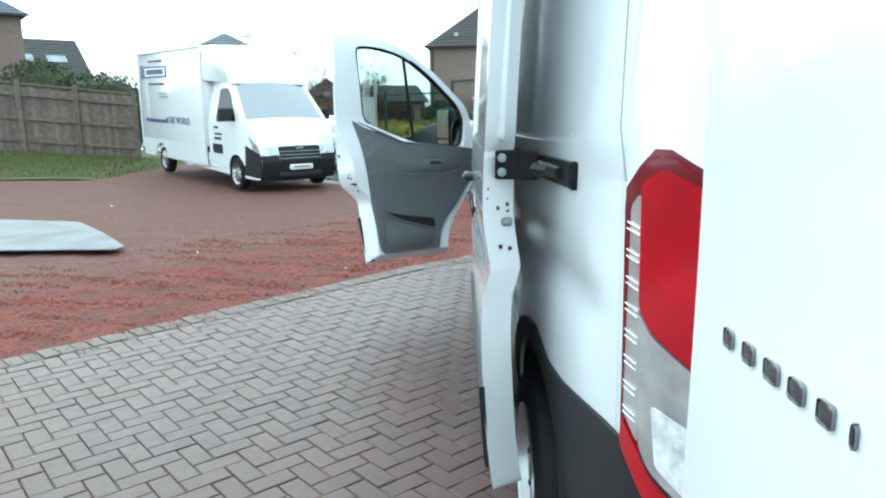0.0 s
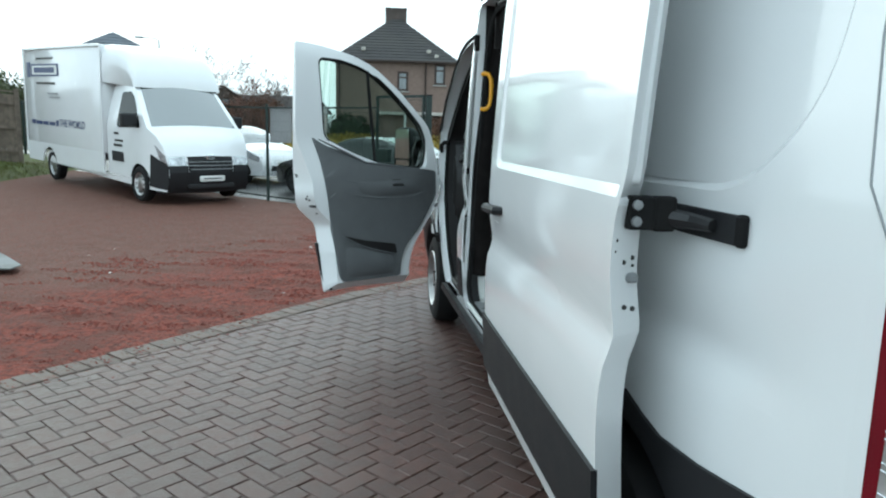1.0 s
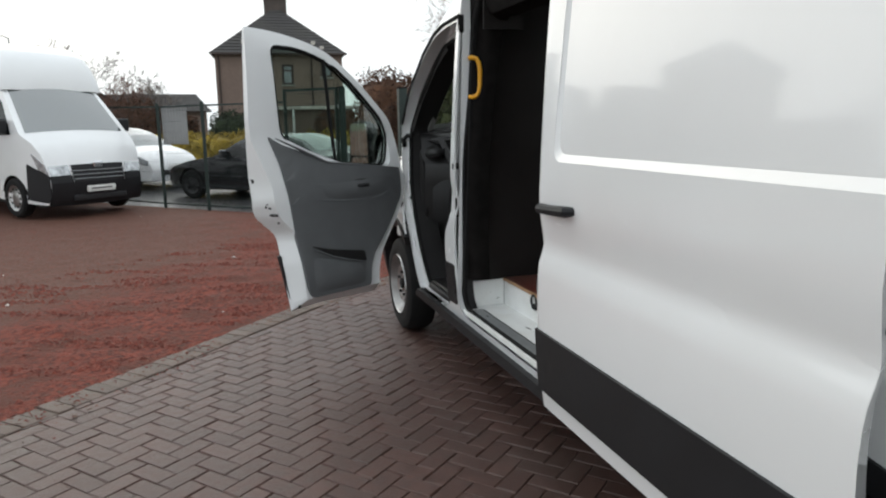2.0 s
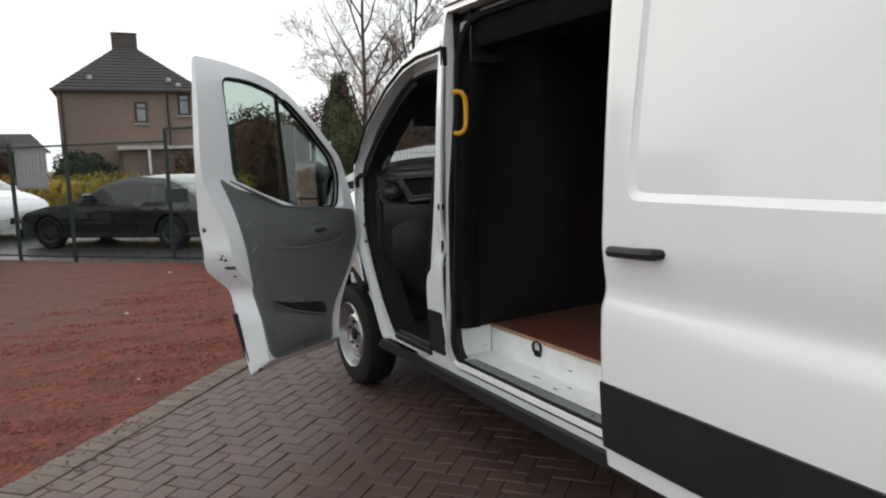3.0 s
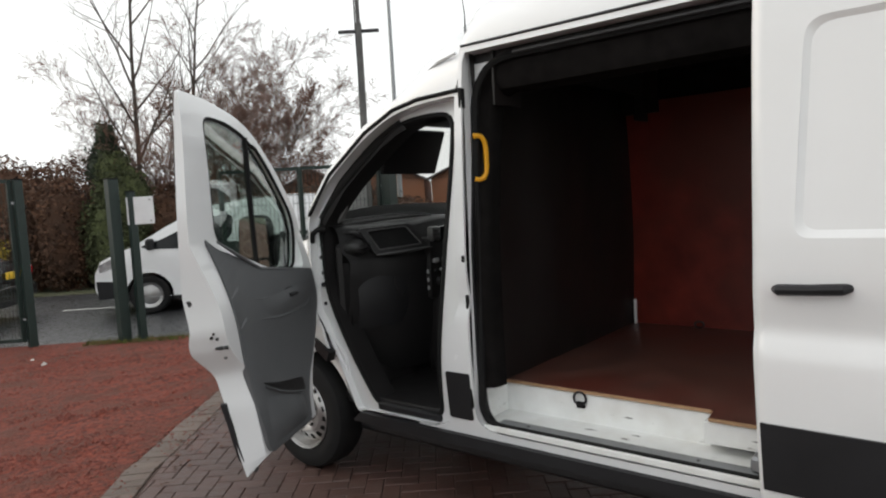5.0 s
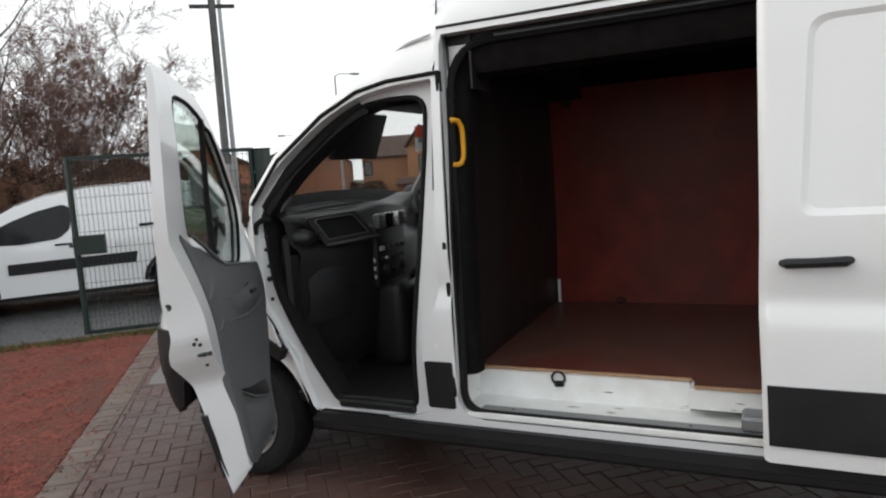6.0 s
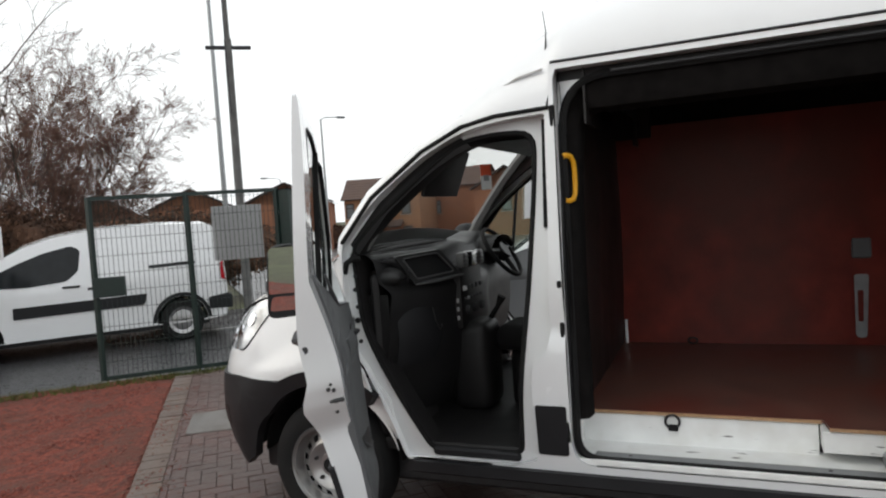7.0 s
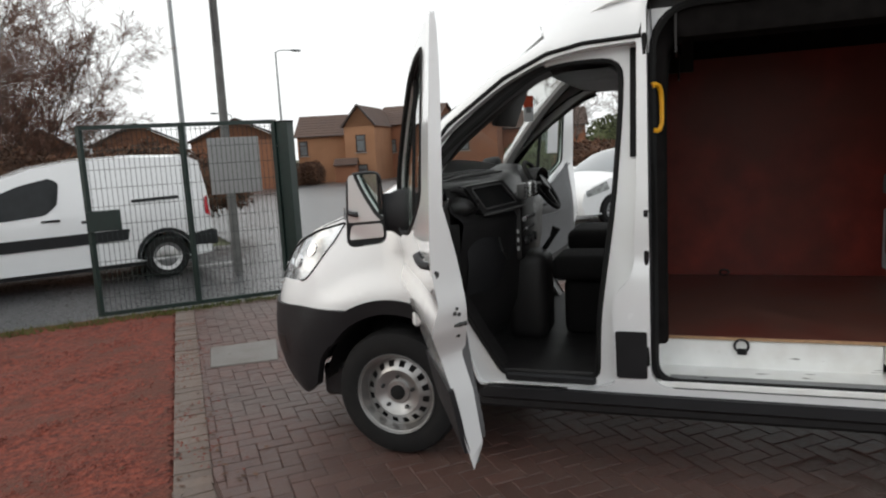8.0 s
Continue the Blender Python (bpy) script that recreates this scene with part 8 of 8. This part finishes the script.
# ---- trees, hedges and shrubs ----
def grow(rng, p, d, length, radius, level, spec, out):
    """Adds one branch and its side shoots: lists of points and radii by level."""
    n = 5 if level < 2 else 3
    pts, rad = [p.copy()], [radius]
    step = length / n
    for k in range(n):
        w = spec["wobble"] * (0.5 if level == 0 else 1.0)
        d = (d + Vector((rng.uniform(-w, w), rng.uniform(-w, w), rng.uniform(-w, w) + spec["lift"] * (0.3 if level else 0.0)))).normalized()
        p = p + d * step
        pts.append(p.copy())
        rad.append(radius * (1 - 0.8 * (k + 1) / n))
    out[min(level, 1 if level < 2 else 2)].append((pts, rad))
    if level >= spec["levels"]:
        return
    count = spec["shoots"][level]
    for k in range(count):
        t = spec["from"][level] + (1 - spec["from"][level]) * (k + rng.random()) / count
        i = min(n - 1, int(t * n))
        f = t * n - i
        q = pts[i].lerp(pts[i + 1], f)
        ax = (pts[i + 1] - pts[i]).normalized()
        side = ax.cross(Vector((rng.uniform(-1, 1), rng.uniform(-1, 1), rng.uniform(-1, 1)))).normalized()
        ang = spec["angle"][level] * rng.uniform(0.7, 1.25)
        nd = ax * math.cos(ang) + side * math.sin(ang)
        grow(rng, q, nd, length * spec["ratio"][level] * (1.15 - 0.55 * t) * rng.uniform(0.75, 1.2), max(spec["fine"], rad[i] * 0.62), level + 1, spec, out)


def tubes_mesh(name, branches, sides, mat):
    verts, faces = [], []
    for pts, rad in branches:
        base = len(verts)
        for i, p in enumerate(pts):
            d = (pts[min(i + 1, len(pts) - 1)] - pts[max(i - 1, 0)]).normalized()
            s = d.cross(Vector((0.31, 0.57, 0.76))).normalized()
            u = d.cross(s)
            for k in range(sides):
                a = 2 * math.pi * k / sides
                q = p + (s * math.cos(a) + u * math.sin(a)) * rad[i]
                verts.append((q.x, q.y, q.z))
        for i in range(len(pts) - 1):
            for k in range(sides):
                j = (k + 1) % sides
                faces.append((base + i * sides + k, base + i * sides + j, base + (i + 1) * sides + j, base + (i + 1) * sides + k))
    me = bpy.data.meshes.new(name)
    me.from_pydata(verts, [], faces)
    me.materials.append(mat)
    for f in me.polygons:
        f.use_smooth = True
    return me


def tree(x, y, height, seed, label, twig, stems=1, spread=1.0, fine=0.006, shoots=(11, 6, 5, 4), ratio=(0.46, 0.52, 0.5, 0.5), lift=0.12, girth=0.012, lean_by=0.3):
    rng = random.Random(seed)
    top = thing("tree", label, "tree", Matrix.Translation((x, y, land(x, y) - 0.1)), "bare trees")
    out = {0: [], 1: [], 2: []}
    spec = dict(levels=4, shoots=shoots, angle=(0.75 * spread, 0.75, 0.7, 0.7), ratio=ratio, fine=fine, wobble=0.16, lift=lift)
    spec["from"] = (0.22, 0.25, 0.2, 0.15)
    for k in range(stems):
        lean = Vector((rng.uniform(-lean_by, lean_by), rng.uniform(-lean_by, lean_by), 1)) if stems > 1 else Vector((rng.uniform(-0.06, 0.06), rng.uniform(-0.06, 0.06), 1))
        off = Vector((rng.uniform(-0.35, 0.35), rng.uniform(-0.35, 0.35), 0)) if stems > 1 else Vector((0, 0, 0))
        grow(rng, off, lean.normalized(), height * rng.uniform(0.86, 1.0), height * girth / stems ** 0.35, 0, spec, out)
    t = new("trunk", tubes_mesh("trunk", out[0] + out[1], 6, BARK))
    t.parent = top
    c = new("crown", tubes_mesh("crown", out[2], 3, twig))
    c.parent = top
    return top


def leaf_mass(name, label, category, boxes, count, size, mat, seed, core=True, group=""):
    """A hedge or shrub: ragged leaves over rounded volumes (x, y, z, rx, ry, rz), with a twiggy dark core."""
    rng = random.Random(seed)
    top = thing(name, label, category, Matrix.Translation((boxes[0][0], boxes[0][1], land(boxes[0][0], boxes[0][1]))), group)
    ox, oy, oz = boxes[0][0], boxes[0][1], land(boxes[0][0], boxes[0][1])
    verts, faces = [], []
    vol = [b[3] * b[4] + b[3] * b[5] + b[4] * b[5] for b in boxes]
    for b, v in zip(boxes, vol):
        for _ in range(int(count * v / sum(vol))):
            d = Vector((rng.gauss(0, 1), rng.gauss(0, 1), rng.gauss(0, 1))).normalized()
            k = max(abs(d.x), abs(d.y), abs(d.z))
            d = d.lerp(d / k, 0.45)
            r = rng.uniform(0.72, 1.03) + 0.16 * noise.noise(Vector((b[0] + d.x * 2.2, b[1] + d.y * 2.2, d.z * 2.2 + seed)))
            p = Vector((b[0] - ox + d.x * b[3] * r, b[1] - oy + d.y * b[4] * r, b[2] - oz + d.z * b[5] * r))
            a = Vector((rng.uniform(-1, 1), rng.uniform(-1, 1), rng.uniform(-1, 1))).normalized()
            c = a.cross(Vector((rng.uniform(-1, 1), rng.uniform(-1, 1), rng.uniform(-1, 1)))).normalized()
            s = size * rng.uniform(0.5, 1.3)
            n = len(verts)
            for q in (p - a * s, p + c * s * 0.45, p + a * s, p - c * s * 0.45):
                verts.append((q.x, q.y, q.z))
            faces.append((n, n + 1, n + 2, n + 3))
    me = bpy.data.meshes.new("foliage")
    me.from_pydata(verts, [], faces)
    me.materials.append(mat)
    ob = new("foliage", me)
    ob.parent = top
    if core:
        for b in boxes:
            bm = bmesh.new()
            g = bmesh.ops.create_icosphere(bm, subdivisions=3, radius=1.0)
            for v in g["verts"]:
                d = v.co.normalized()
                k = max(abs(d.x), abs(d.y), abs(d.z))
                d = d.lerp(d / k, 0.45)
                r = 0.80 + 0.12 * noise.noise(d * 3.0 + Vector((b[0], b[1], 0)))
                v.co = Vector((b[0] - ox + d.x * b[3] * r, b[1] - oy + d.y * b[4] * r, b[2] - oz + d.z * b[5] * r))
            part("core", bm, mat, top)
    return top


def on_road(s, d):
    return along_road(s, d)


tree(*on_road(-0.9, 10.5), 10.5, 21, "tall bare ash tree with ascending branches", TWIG, 1, 0.85, 0.0035, (15, 6, 4, 3), (0.36, 0.45, 0.5, 0.5), 0.14, girth=0.0080)
tree(*on_road(-0.1, 10.2), 10.0, 22, "tall bare ash tree beside its twin", TWIG, 1, 0.85, 0.0035, (15, 6, 4, 3), (0.36, 0.45, 0.5, 0.5), 0.14, girth=0.0075)
DOME = dict(ratio=(0.40, 0.46, 0.48, 0.5), lift=0.10, girth=0.010, lean_by=0.55)
tree(*on_road(0.9, 12.0), 6.6, 23, "bare tree with dense reddish twigs", TWIG_RED, 6, 1.1, 0.0050, (15, 8, 7, 5), **DOME)
tree(*on_road(1.55, 12.9), 6.0, 24, "bare tree with dense reddish twigs", TWIG_RED, 6, 1.1, 0.0050, (15, 8, 7, 5), **DOME)
tree(*on_road(1.9, 13.9), 4.6, 25, "bare multi-stemmed tree with reddish twigs", TWIG_RED, 5, 1.1, 0.0050, (13, 8, 6, 5), **DOME)
tree(*on_road(0.0, 10.0), 5.2, 26, "bare grey tree overhanging the thicket", TWIG_RED, 4, 1.1, 0.0056, (12, 6, 5, 4), **DOME)
tree(*on_road(-5.5, 24), 6.5, 27, "small bare tree beyond the road", TWIG, 2, 1.1, 0.009)
tree(14.5, 44, 5.2, 28, "small pale bare tree beside the house", TWIG, 3, 1.1, 0.011)
tree(-5.5, 60, 5.6, 29, "rounded bare tree in the distance", TWIG, 3, 1.1, 0.015)
tree(-6.2, 44, 4.0, 33, "bushy bare tree before the distant houses", TWIG_RED, 4, 1.1, 0.010)
tree(-10.0, 50, 6.5, 30, "thin bare tree behind the truck", TWIG, 2, 0.9, 0.012)
tree(58, 14, 9.0, 31, "bare trees beyond the brick houses", TWIG, 3, 1.0, 0.016)
tree(30, 6.5, 6.0, 32, "bare tree beyond the far side of the van", TWIG, 3, 1.0, 0.009)

hedge = []
for k in range(14):
    x, y = on_road(-14.5 + 0.85 * k, 7.0)
    hedge.append((x, y, land(x, y) + 0.66, 0.62, 0.55, 0.72 + 0.05 * math.sin(k * 1.7)))
leaf_mass("golden_hedge", "clipped golden privet hedge along the pavement", "hedge", hedge, 26000, 0.05, HEDGE_GOLD, 41)
x, y = on_road(-0.85, 8.2)
leaf_mass("shrub", "rounded brown-green shrub behind the road", "shrub", [(x, y, 1.0, 0.75, 0.65, 1.1), (x + 0.2, y - 0.15, 1.9, 0.6, 0.6, 0.85), (x + 0.1, y, 2.6, 0.36, 0.36, 0.6)], 12000, 0.055, BUSH_GREEN, 42)
x, y = on_road(-2.0, 8.2)
leaf_mass("beech_hedge", "brown-leaved beech hedge by the road", "hedge", [(x, y, 1.2, 0.8, 0.7, 1.35), (x - 0.6, y + 0.7, 1.0, 0.6, 0.6, 1.1)], 9000, 0.06, HEDGE_BROWN, 43)
leaf_mass("shrub", "dark brown-green shrub with a ragged top", "shrub", [(4.1, 22.6, 1.5, 1.0, 0.9, 1.75), (5.0, 22.2, 1.3, 0.9, 0.8, 1.6)], 9000, 0.06, HEDGE_BROWN, 46)
leaf_mass("conifer", "narrow dark green conifer beside the road", "tree", [(6.3, 21.6, 1.2, 0.75, 0.7, 1.4), (6.35, 21.6, 2.5, 0.55, 0.5, 1.1), (6.4, 21.6, 3.5, 0.32, 0.3, 0.75)], 9000, 0.055, HEDGE_DARK, 47)
for bx, by, bz, br, sd in ((-8.0, 45.0, 2.2, 1.5, 71), (-5.6, 46.0, 2.4, 1.7, 72), (-3.4, 46.5, 1.7, 1.4, 73)):
    leaf_mass("shrub", "brown winter shrub before the distant houses", "shrub", [(bx, by, bz * 0.6, br, 1.1, bz * 0.75)], 4200, 0.11, HEDGE_BROWN, sd)
x, y = on_road(-3.6, 13)
leaf_mass("shrub", "tall reddish-brown shrub behind the road", "shrub", [(x, y, 1.6, 1.8, 1.5, 1.9), (x + 1.3, y - 1.2, 1.3, 1.3, 1.2, 1.5)], 12000, 0.06, HEDGE_BROWN, 44, core=False)
thick = []
for k in range(9):
    x, y = on_road(0.2 + 0.75 * k, 9.0 + 0.25 * math.sin(k * 2.1))
    thick.append((x, y, 1.1, 0.7, 0.7, 1.25 + 0.22 * math.sin(k * 1.3) - 0.06 * k))
leaf_mass("thicket", "dense dark brown thicket behind the small van", "hedge", thick, 30000, 0.055, HEDGE_BROWN, 45)
for b, dd, h, mat, sd in ((2.2, 36.5, 1.2, HEDGE_DARK, 51), (10.4, 37.0, 1.2, HEDGE_BROWN, 52), (-6.5, 45, 1.2, HEDGE_BROWN, 53), (-11.5, 40, 1.5, BUSH_GREEN, 54), (-12.6, 50, 2.2, BUSH_GREEN, 58)):
    x, y = EYE_A[0] + dd * math.sin(radians(b)), EYE_A[1] + dd * math.cos(radians(b))
    leaf_mass("shrub", "rounded garden shrub before the house", "shrub", [(x, y, h * 0.9, 1.2, 0.9, h), (x + 0.9, y + 0.4, h * 0.7, 0.8, 0.8, h * 0.8)], 5000, 0.09, mat, sd)
for b, dd, w, h, sd in ((-29.8, 33, 1.4, 1.9, 55), (-26.4, 36, 2.6, 1.75, 56), (-23.4, 38, 2.4, 1.25, 57)):
    x, y = dd * math.sin(radians(b)), dd * math.cos(radians(b))
    leaf_mass("shrub", "dark winter garden shrubs behind the fence", "shrub", [(x, y, 0.9 + h * 0.6, w, 1.4, h)], 6000, 0.09, BUSH_GREEN, sd)
for b, dd, w, h, mat, sd in ((58.0, 63, 1.8, 1.2, HEDGE_BROWN, 61), (52.0, 56, 2.2, 1.0, HEDGE_DARK, 62), (60.0, 66, 1.3, 1.2, HEDGE_BROWN, 63), (83.0, 24, 1.6, 1.0, HEDGE_BROWN, 64), (85.0, 27, 2.4, 1.5, BUSH_GREEN, 65), (78.0, 40, 3.0, 1.3, BUSH_GREEN, 66), (89.0, 26, 2.4, 1.6, HEDGE_BROWN, 67)):
    x, y = EYE_B[0] + dd * math.sin(radians(b)), EYE_B[1] + dd * math.cos(radians(b))
    g = land(x, y)
    leaf_mass("shrub", "garden shrub by the side road", "shrub", [(x, y, g + h * 0.8, w, 1.2, h)], 4000, 0.10, mat, sd)


# ---- block paving: herringbone field, soldier edging ----
def clip_poly(poly, a, e, off):
    """Keeps the part of a polygon that lies more than off to the right of the line through a along e."""
    side = lambda p: -(e.x * (p[1] - a.y) - e.y * (p[0] - a.x)) - off
    out = []
    for p, q in zip(poly, poly[1:] + poly[:1]):
        sp, sq = side(p), side(q)
        if sp >= 0:
            out.append(p)
        if (sp < 0) != (sq < 0):
            t = sp / (sp - sq)
            out.append((p[0] + (q[0] - p[0]) * t, p[1] + (q[1] - p[1]) * t))
    return out


def block_mesh(poly, top, verts, faces, cham=0.005, deep=0.05):
    """A bevelled prism over a polygon, added to lists."""
    n, k0 = len(poly), len(verts)
    cx, cy = sum(p[0] for p in poly) / n, sum(p[1] for p in poly) / n
    for z, s in ((top, cham), (top - cham, 0.0), (top - deep, 0.0)):
        for x, y in poly:
            d = math.hypot(x - cx, y - cy)
            f = max(0.0, 1 - s * 1.4 / max(d, 1e-6))
            verts.append((cx + (x - cx) * f, cy + (y - cy) * f, z))
    faces.append(list(range(k0, k0 + n)))
    for r in range(2):
        for i in range(n):
            j = (i + 1) % n
            faces.append([k0 + r * n + i, k0 + (r + 1) * n + i, k0 + (r + 1) * n + j, k0 + r * n + j])


def mesh_of(name, verts, faces, mat):
    me = bpy.data.meshes.new(name)
    me.from_pydata(verts, [], faces)
    me.materials.append(mat)
    return me


bed_poly = [(-6.4, 0.5), (-2.89, 4.2), (-0.45, 6.78), (2.66, 9.40), (3.05, 9.72), (7.5, 5.2), (7.5, -3), (-6.4, -3)]
bm = bmesh.new()
bm.faces.new([bm.verts.new((x, y, -0.007)) for x, y in bed_poly])
bmesh.ops.recalc_face_normals(bm, faces=list(bm.faces))
if bm.faces[:][0].normal.z < 0:
    bmesh.ops.reverse_faces(bm, faces=list(bm.faces))
PAVING = tagged(finish(bm, "paving", JOINT), "herringbone block paving of red-brown pavers", "paving", kind="structure")

ANG = radians(41.0)
e1, e2 = Vector((math.cos(ANG), math.sin(ANG))), Vector((-math.sin(ANG), math.cos(ANG)))
ORG, UNIT, GAP = Vector((-0.9, 5.0)), 0.1, 0.0035
SLAB = [(1.90, 8.39), (1.41, 8.01), (1.70, 7.56), (2.25, 7.93)]
rng = random.Random(12)
near_v, far_verts, far_faces = [], [], []
pave_lines = [(a, (b - a).normalized()) for a, b in zip(KERB, KERB[1:])]
base_meshes = {}
singles = 0
for i in range(-110, 111):
    for j in range(-40, 41):
        o = Vector((i + 2 * j, i - 2 * j)) * UNIT
        for (ox, oy), (w, h) in (((0, 0), (2, 1)), ((0, 1), (1, 2))):
            lo = o + Vector((ox, oy)) * UNIT
            c = ORG + e1 * (lo.x + w * UNIT / 2) + e2 * (lo.y + h * UNIT / 2)
            if not (-6.0 < c.x < 4.6 and -2.2 < c.y < 9.8) or kerb_side(c.x, c.y) > -0.12 or beyond(c.x, c.y)[0] > -0.12:
                continue
            a, b = w * UNIT - GAP, h * UNIT - GAP
            poly = [tuple(c + e1 * (sx_ * a / 2) + e2 * (sy_ * b / 2)) for sx_, sy_ in ((-1, -1), (1, -1), (1, 1), (-1, 1))]
            whole = True
            for la, le in pave_lines:
                cut = clip_poly(poly, la, le, 0.2025)
                if len(cut) != 4 or any(abs(p[0] - q[0]) + abs(p[1] - q[1]) > 1e-6 for p, q in zip(cut, poly)):
                    whole = False
                poly = cut
                if len(poly) < 3:
                    break
            if len(poly) < 3:
                continue
            z = rng.uniform(-0.0022, 0.0022)
            if whole and -1.9 < c.x < 0.35 and 3.9 < c.y < 6.6 and singles < 298:
                key = (w, h)
                if key not in base_meshes:
                    vs, fs = [], []
                    block_mesh([tuple(e1 * (sx_ * a / 2) + e2 * (sy_ * b / 2)) for sx_, sy_ in ((-1, -1), (1, -1), (1, 1), (-1, 1))], 0.0, vs, fs)
                    base_meshes[key] = mesh_of("paver", vs, fs, PAVER)
                ob = new("paver", base_meshes[key])
                ob.parent = PAVING
                ob.matrix_basis = pose(c.x, c.y, z, rng.uniform(-0.5, 0.5), rng.uniform(-0.5, 0.5), rng.uniform(-0.6, 0.6))
                singles += 1
            else:
                block_mesh(poly, z, far_verts, far_faces)
rest = new("paver_field", mesh_of("paver_field", far_verts, far_faces, PAVER_FAR))
rest.parent = PAVING
tagged(rest, "herringbone pavers of the wider drive", kind="stuff")

vs, fs = [], []
block_mesh([(-0.0475, -0.098), (0.0475, -0.098), (0.0475, 0.098), (-0.0475, 0.098)], 0.0, vs, fs)
edge_me = mesh_of("edging_block", vs, fs, PAVER_EDGE)
left_over = 0.0
for a, b in zip(KERB, KERB[1:]):
    e = (b - a).normalized()
    n = Vector((e.y, -e.x))
    t = left_over
    while t < (b - a).length:
        p = a + e * (t + 0.05) + n * 0.102
        ob = new("edging_block", edge_me)
        ob.parent = PAVING
        ob.matrix_basis = pose(p.x, p.y, 0.003 + rng.uniform(-0.004, 0.004), rng.uniform(-1, 1), rng.uniform(-1, 1), math.degrees(math.atan2(e.y, e.x)) + rng.uniform(-1.2, 1.2))
        t += 0.1
    left_over = t - (b - a).length
vs, fs = [], []
block_mesh(SLAB, 0.012, vs, fs, 0.008, 0.06)
slab = new("inspection_cover", mesh_of("inspection_cover", vs, fs, COVER))
tagged(slab, "flat grey concrete cover let into the paving", "drain cover")

# gravel, leaves and dirt strayed over the edging
rng = random.Random(77)
verts, faces = [], []
for k in range(1500):
    i = rng.choice((1, 1, 2, 2, 2))
    a, b = KERB[i], KERB[i + 1]
    e = (b - a).normalized()
    n_ = Vector((e.y, -e.x))
    p = a + (b - a) * rng.random() + n_ * (abs(rng.gauss(0, 0.16)) - 0.03)
    if noise.noise(Vector((p.x * 1.1, p.y * 1.1, 3.0))) < -0.05:
        continue
    r, t = rng.uniform(0.003, 0.011), rng.uniform(0, 6.28)
    q = len(verts)
    for j in range(4):
        u = t + j * 1.57 + rng.uniform(-0.3, 0.3)
        verts.append((p.x + r * math.cos(u), p.y + r * math.sin(u), 0.003))
    verts.append((p.x, p.y, 0.003 + r * rng.uniform(0.5, 0.9)))
    faces += [(q + j, q + (j + 1) % 4, q + 4) for j in range(4)]
tagged(new("strayed_gravel", mesh_of("strayed_gravel", verts, faces, STONE_RED)), "red gravel strayed over the paving edge", "gravel", kind="stuff")
verts, faces = [], []
for k in range(240):
    i = rng.choice((1, 2, 2))
    a, b = KERB[i], KERB[i + 1]
    e = (b - a).normalized()
    p = a + (b - a) * rng.random() + Vector((e.y, -e.x)) * rng.gauss(0.12, 0.2)
    s_, t, z = rng.uniform(0.012, 0.03), rng.uniform(0, 6.28), 0.008
    q = len(verts)
    for j, (l, w) in enumerate(((-1, 0), (0, 0.45), (1, 0), (0, -0.45))):
        verts.append((p.x + s_ * (l * math.cos(t) - w * math.sin(t)), p.y + s_ * (l * math.sin(t) + w * math.cos(t)), z + 0.006 * rng.random()))
    faces.append((q, q + 1, q + 2, q + 3))
tagged(new("fallen_leaves", mesh_of("fallen_leaves", verts, faces, HEDGE_BROWN)), "brown leaves lying along the paving edge", "leaves", kind="stuff")
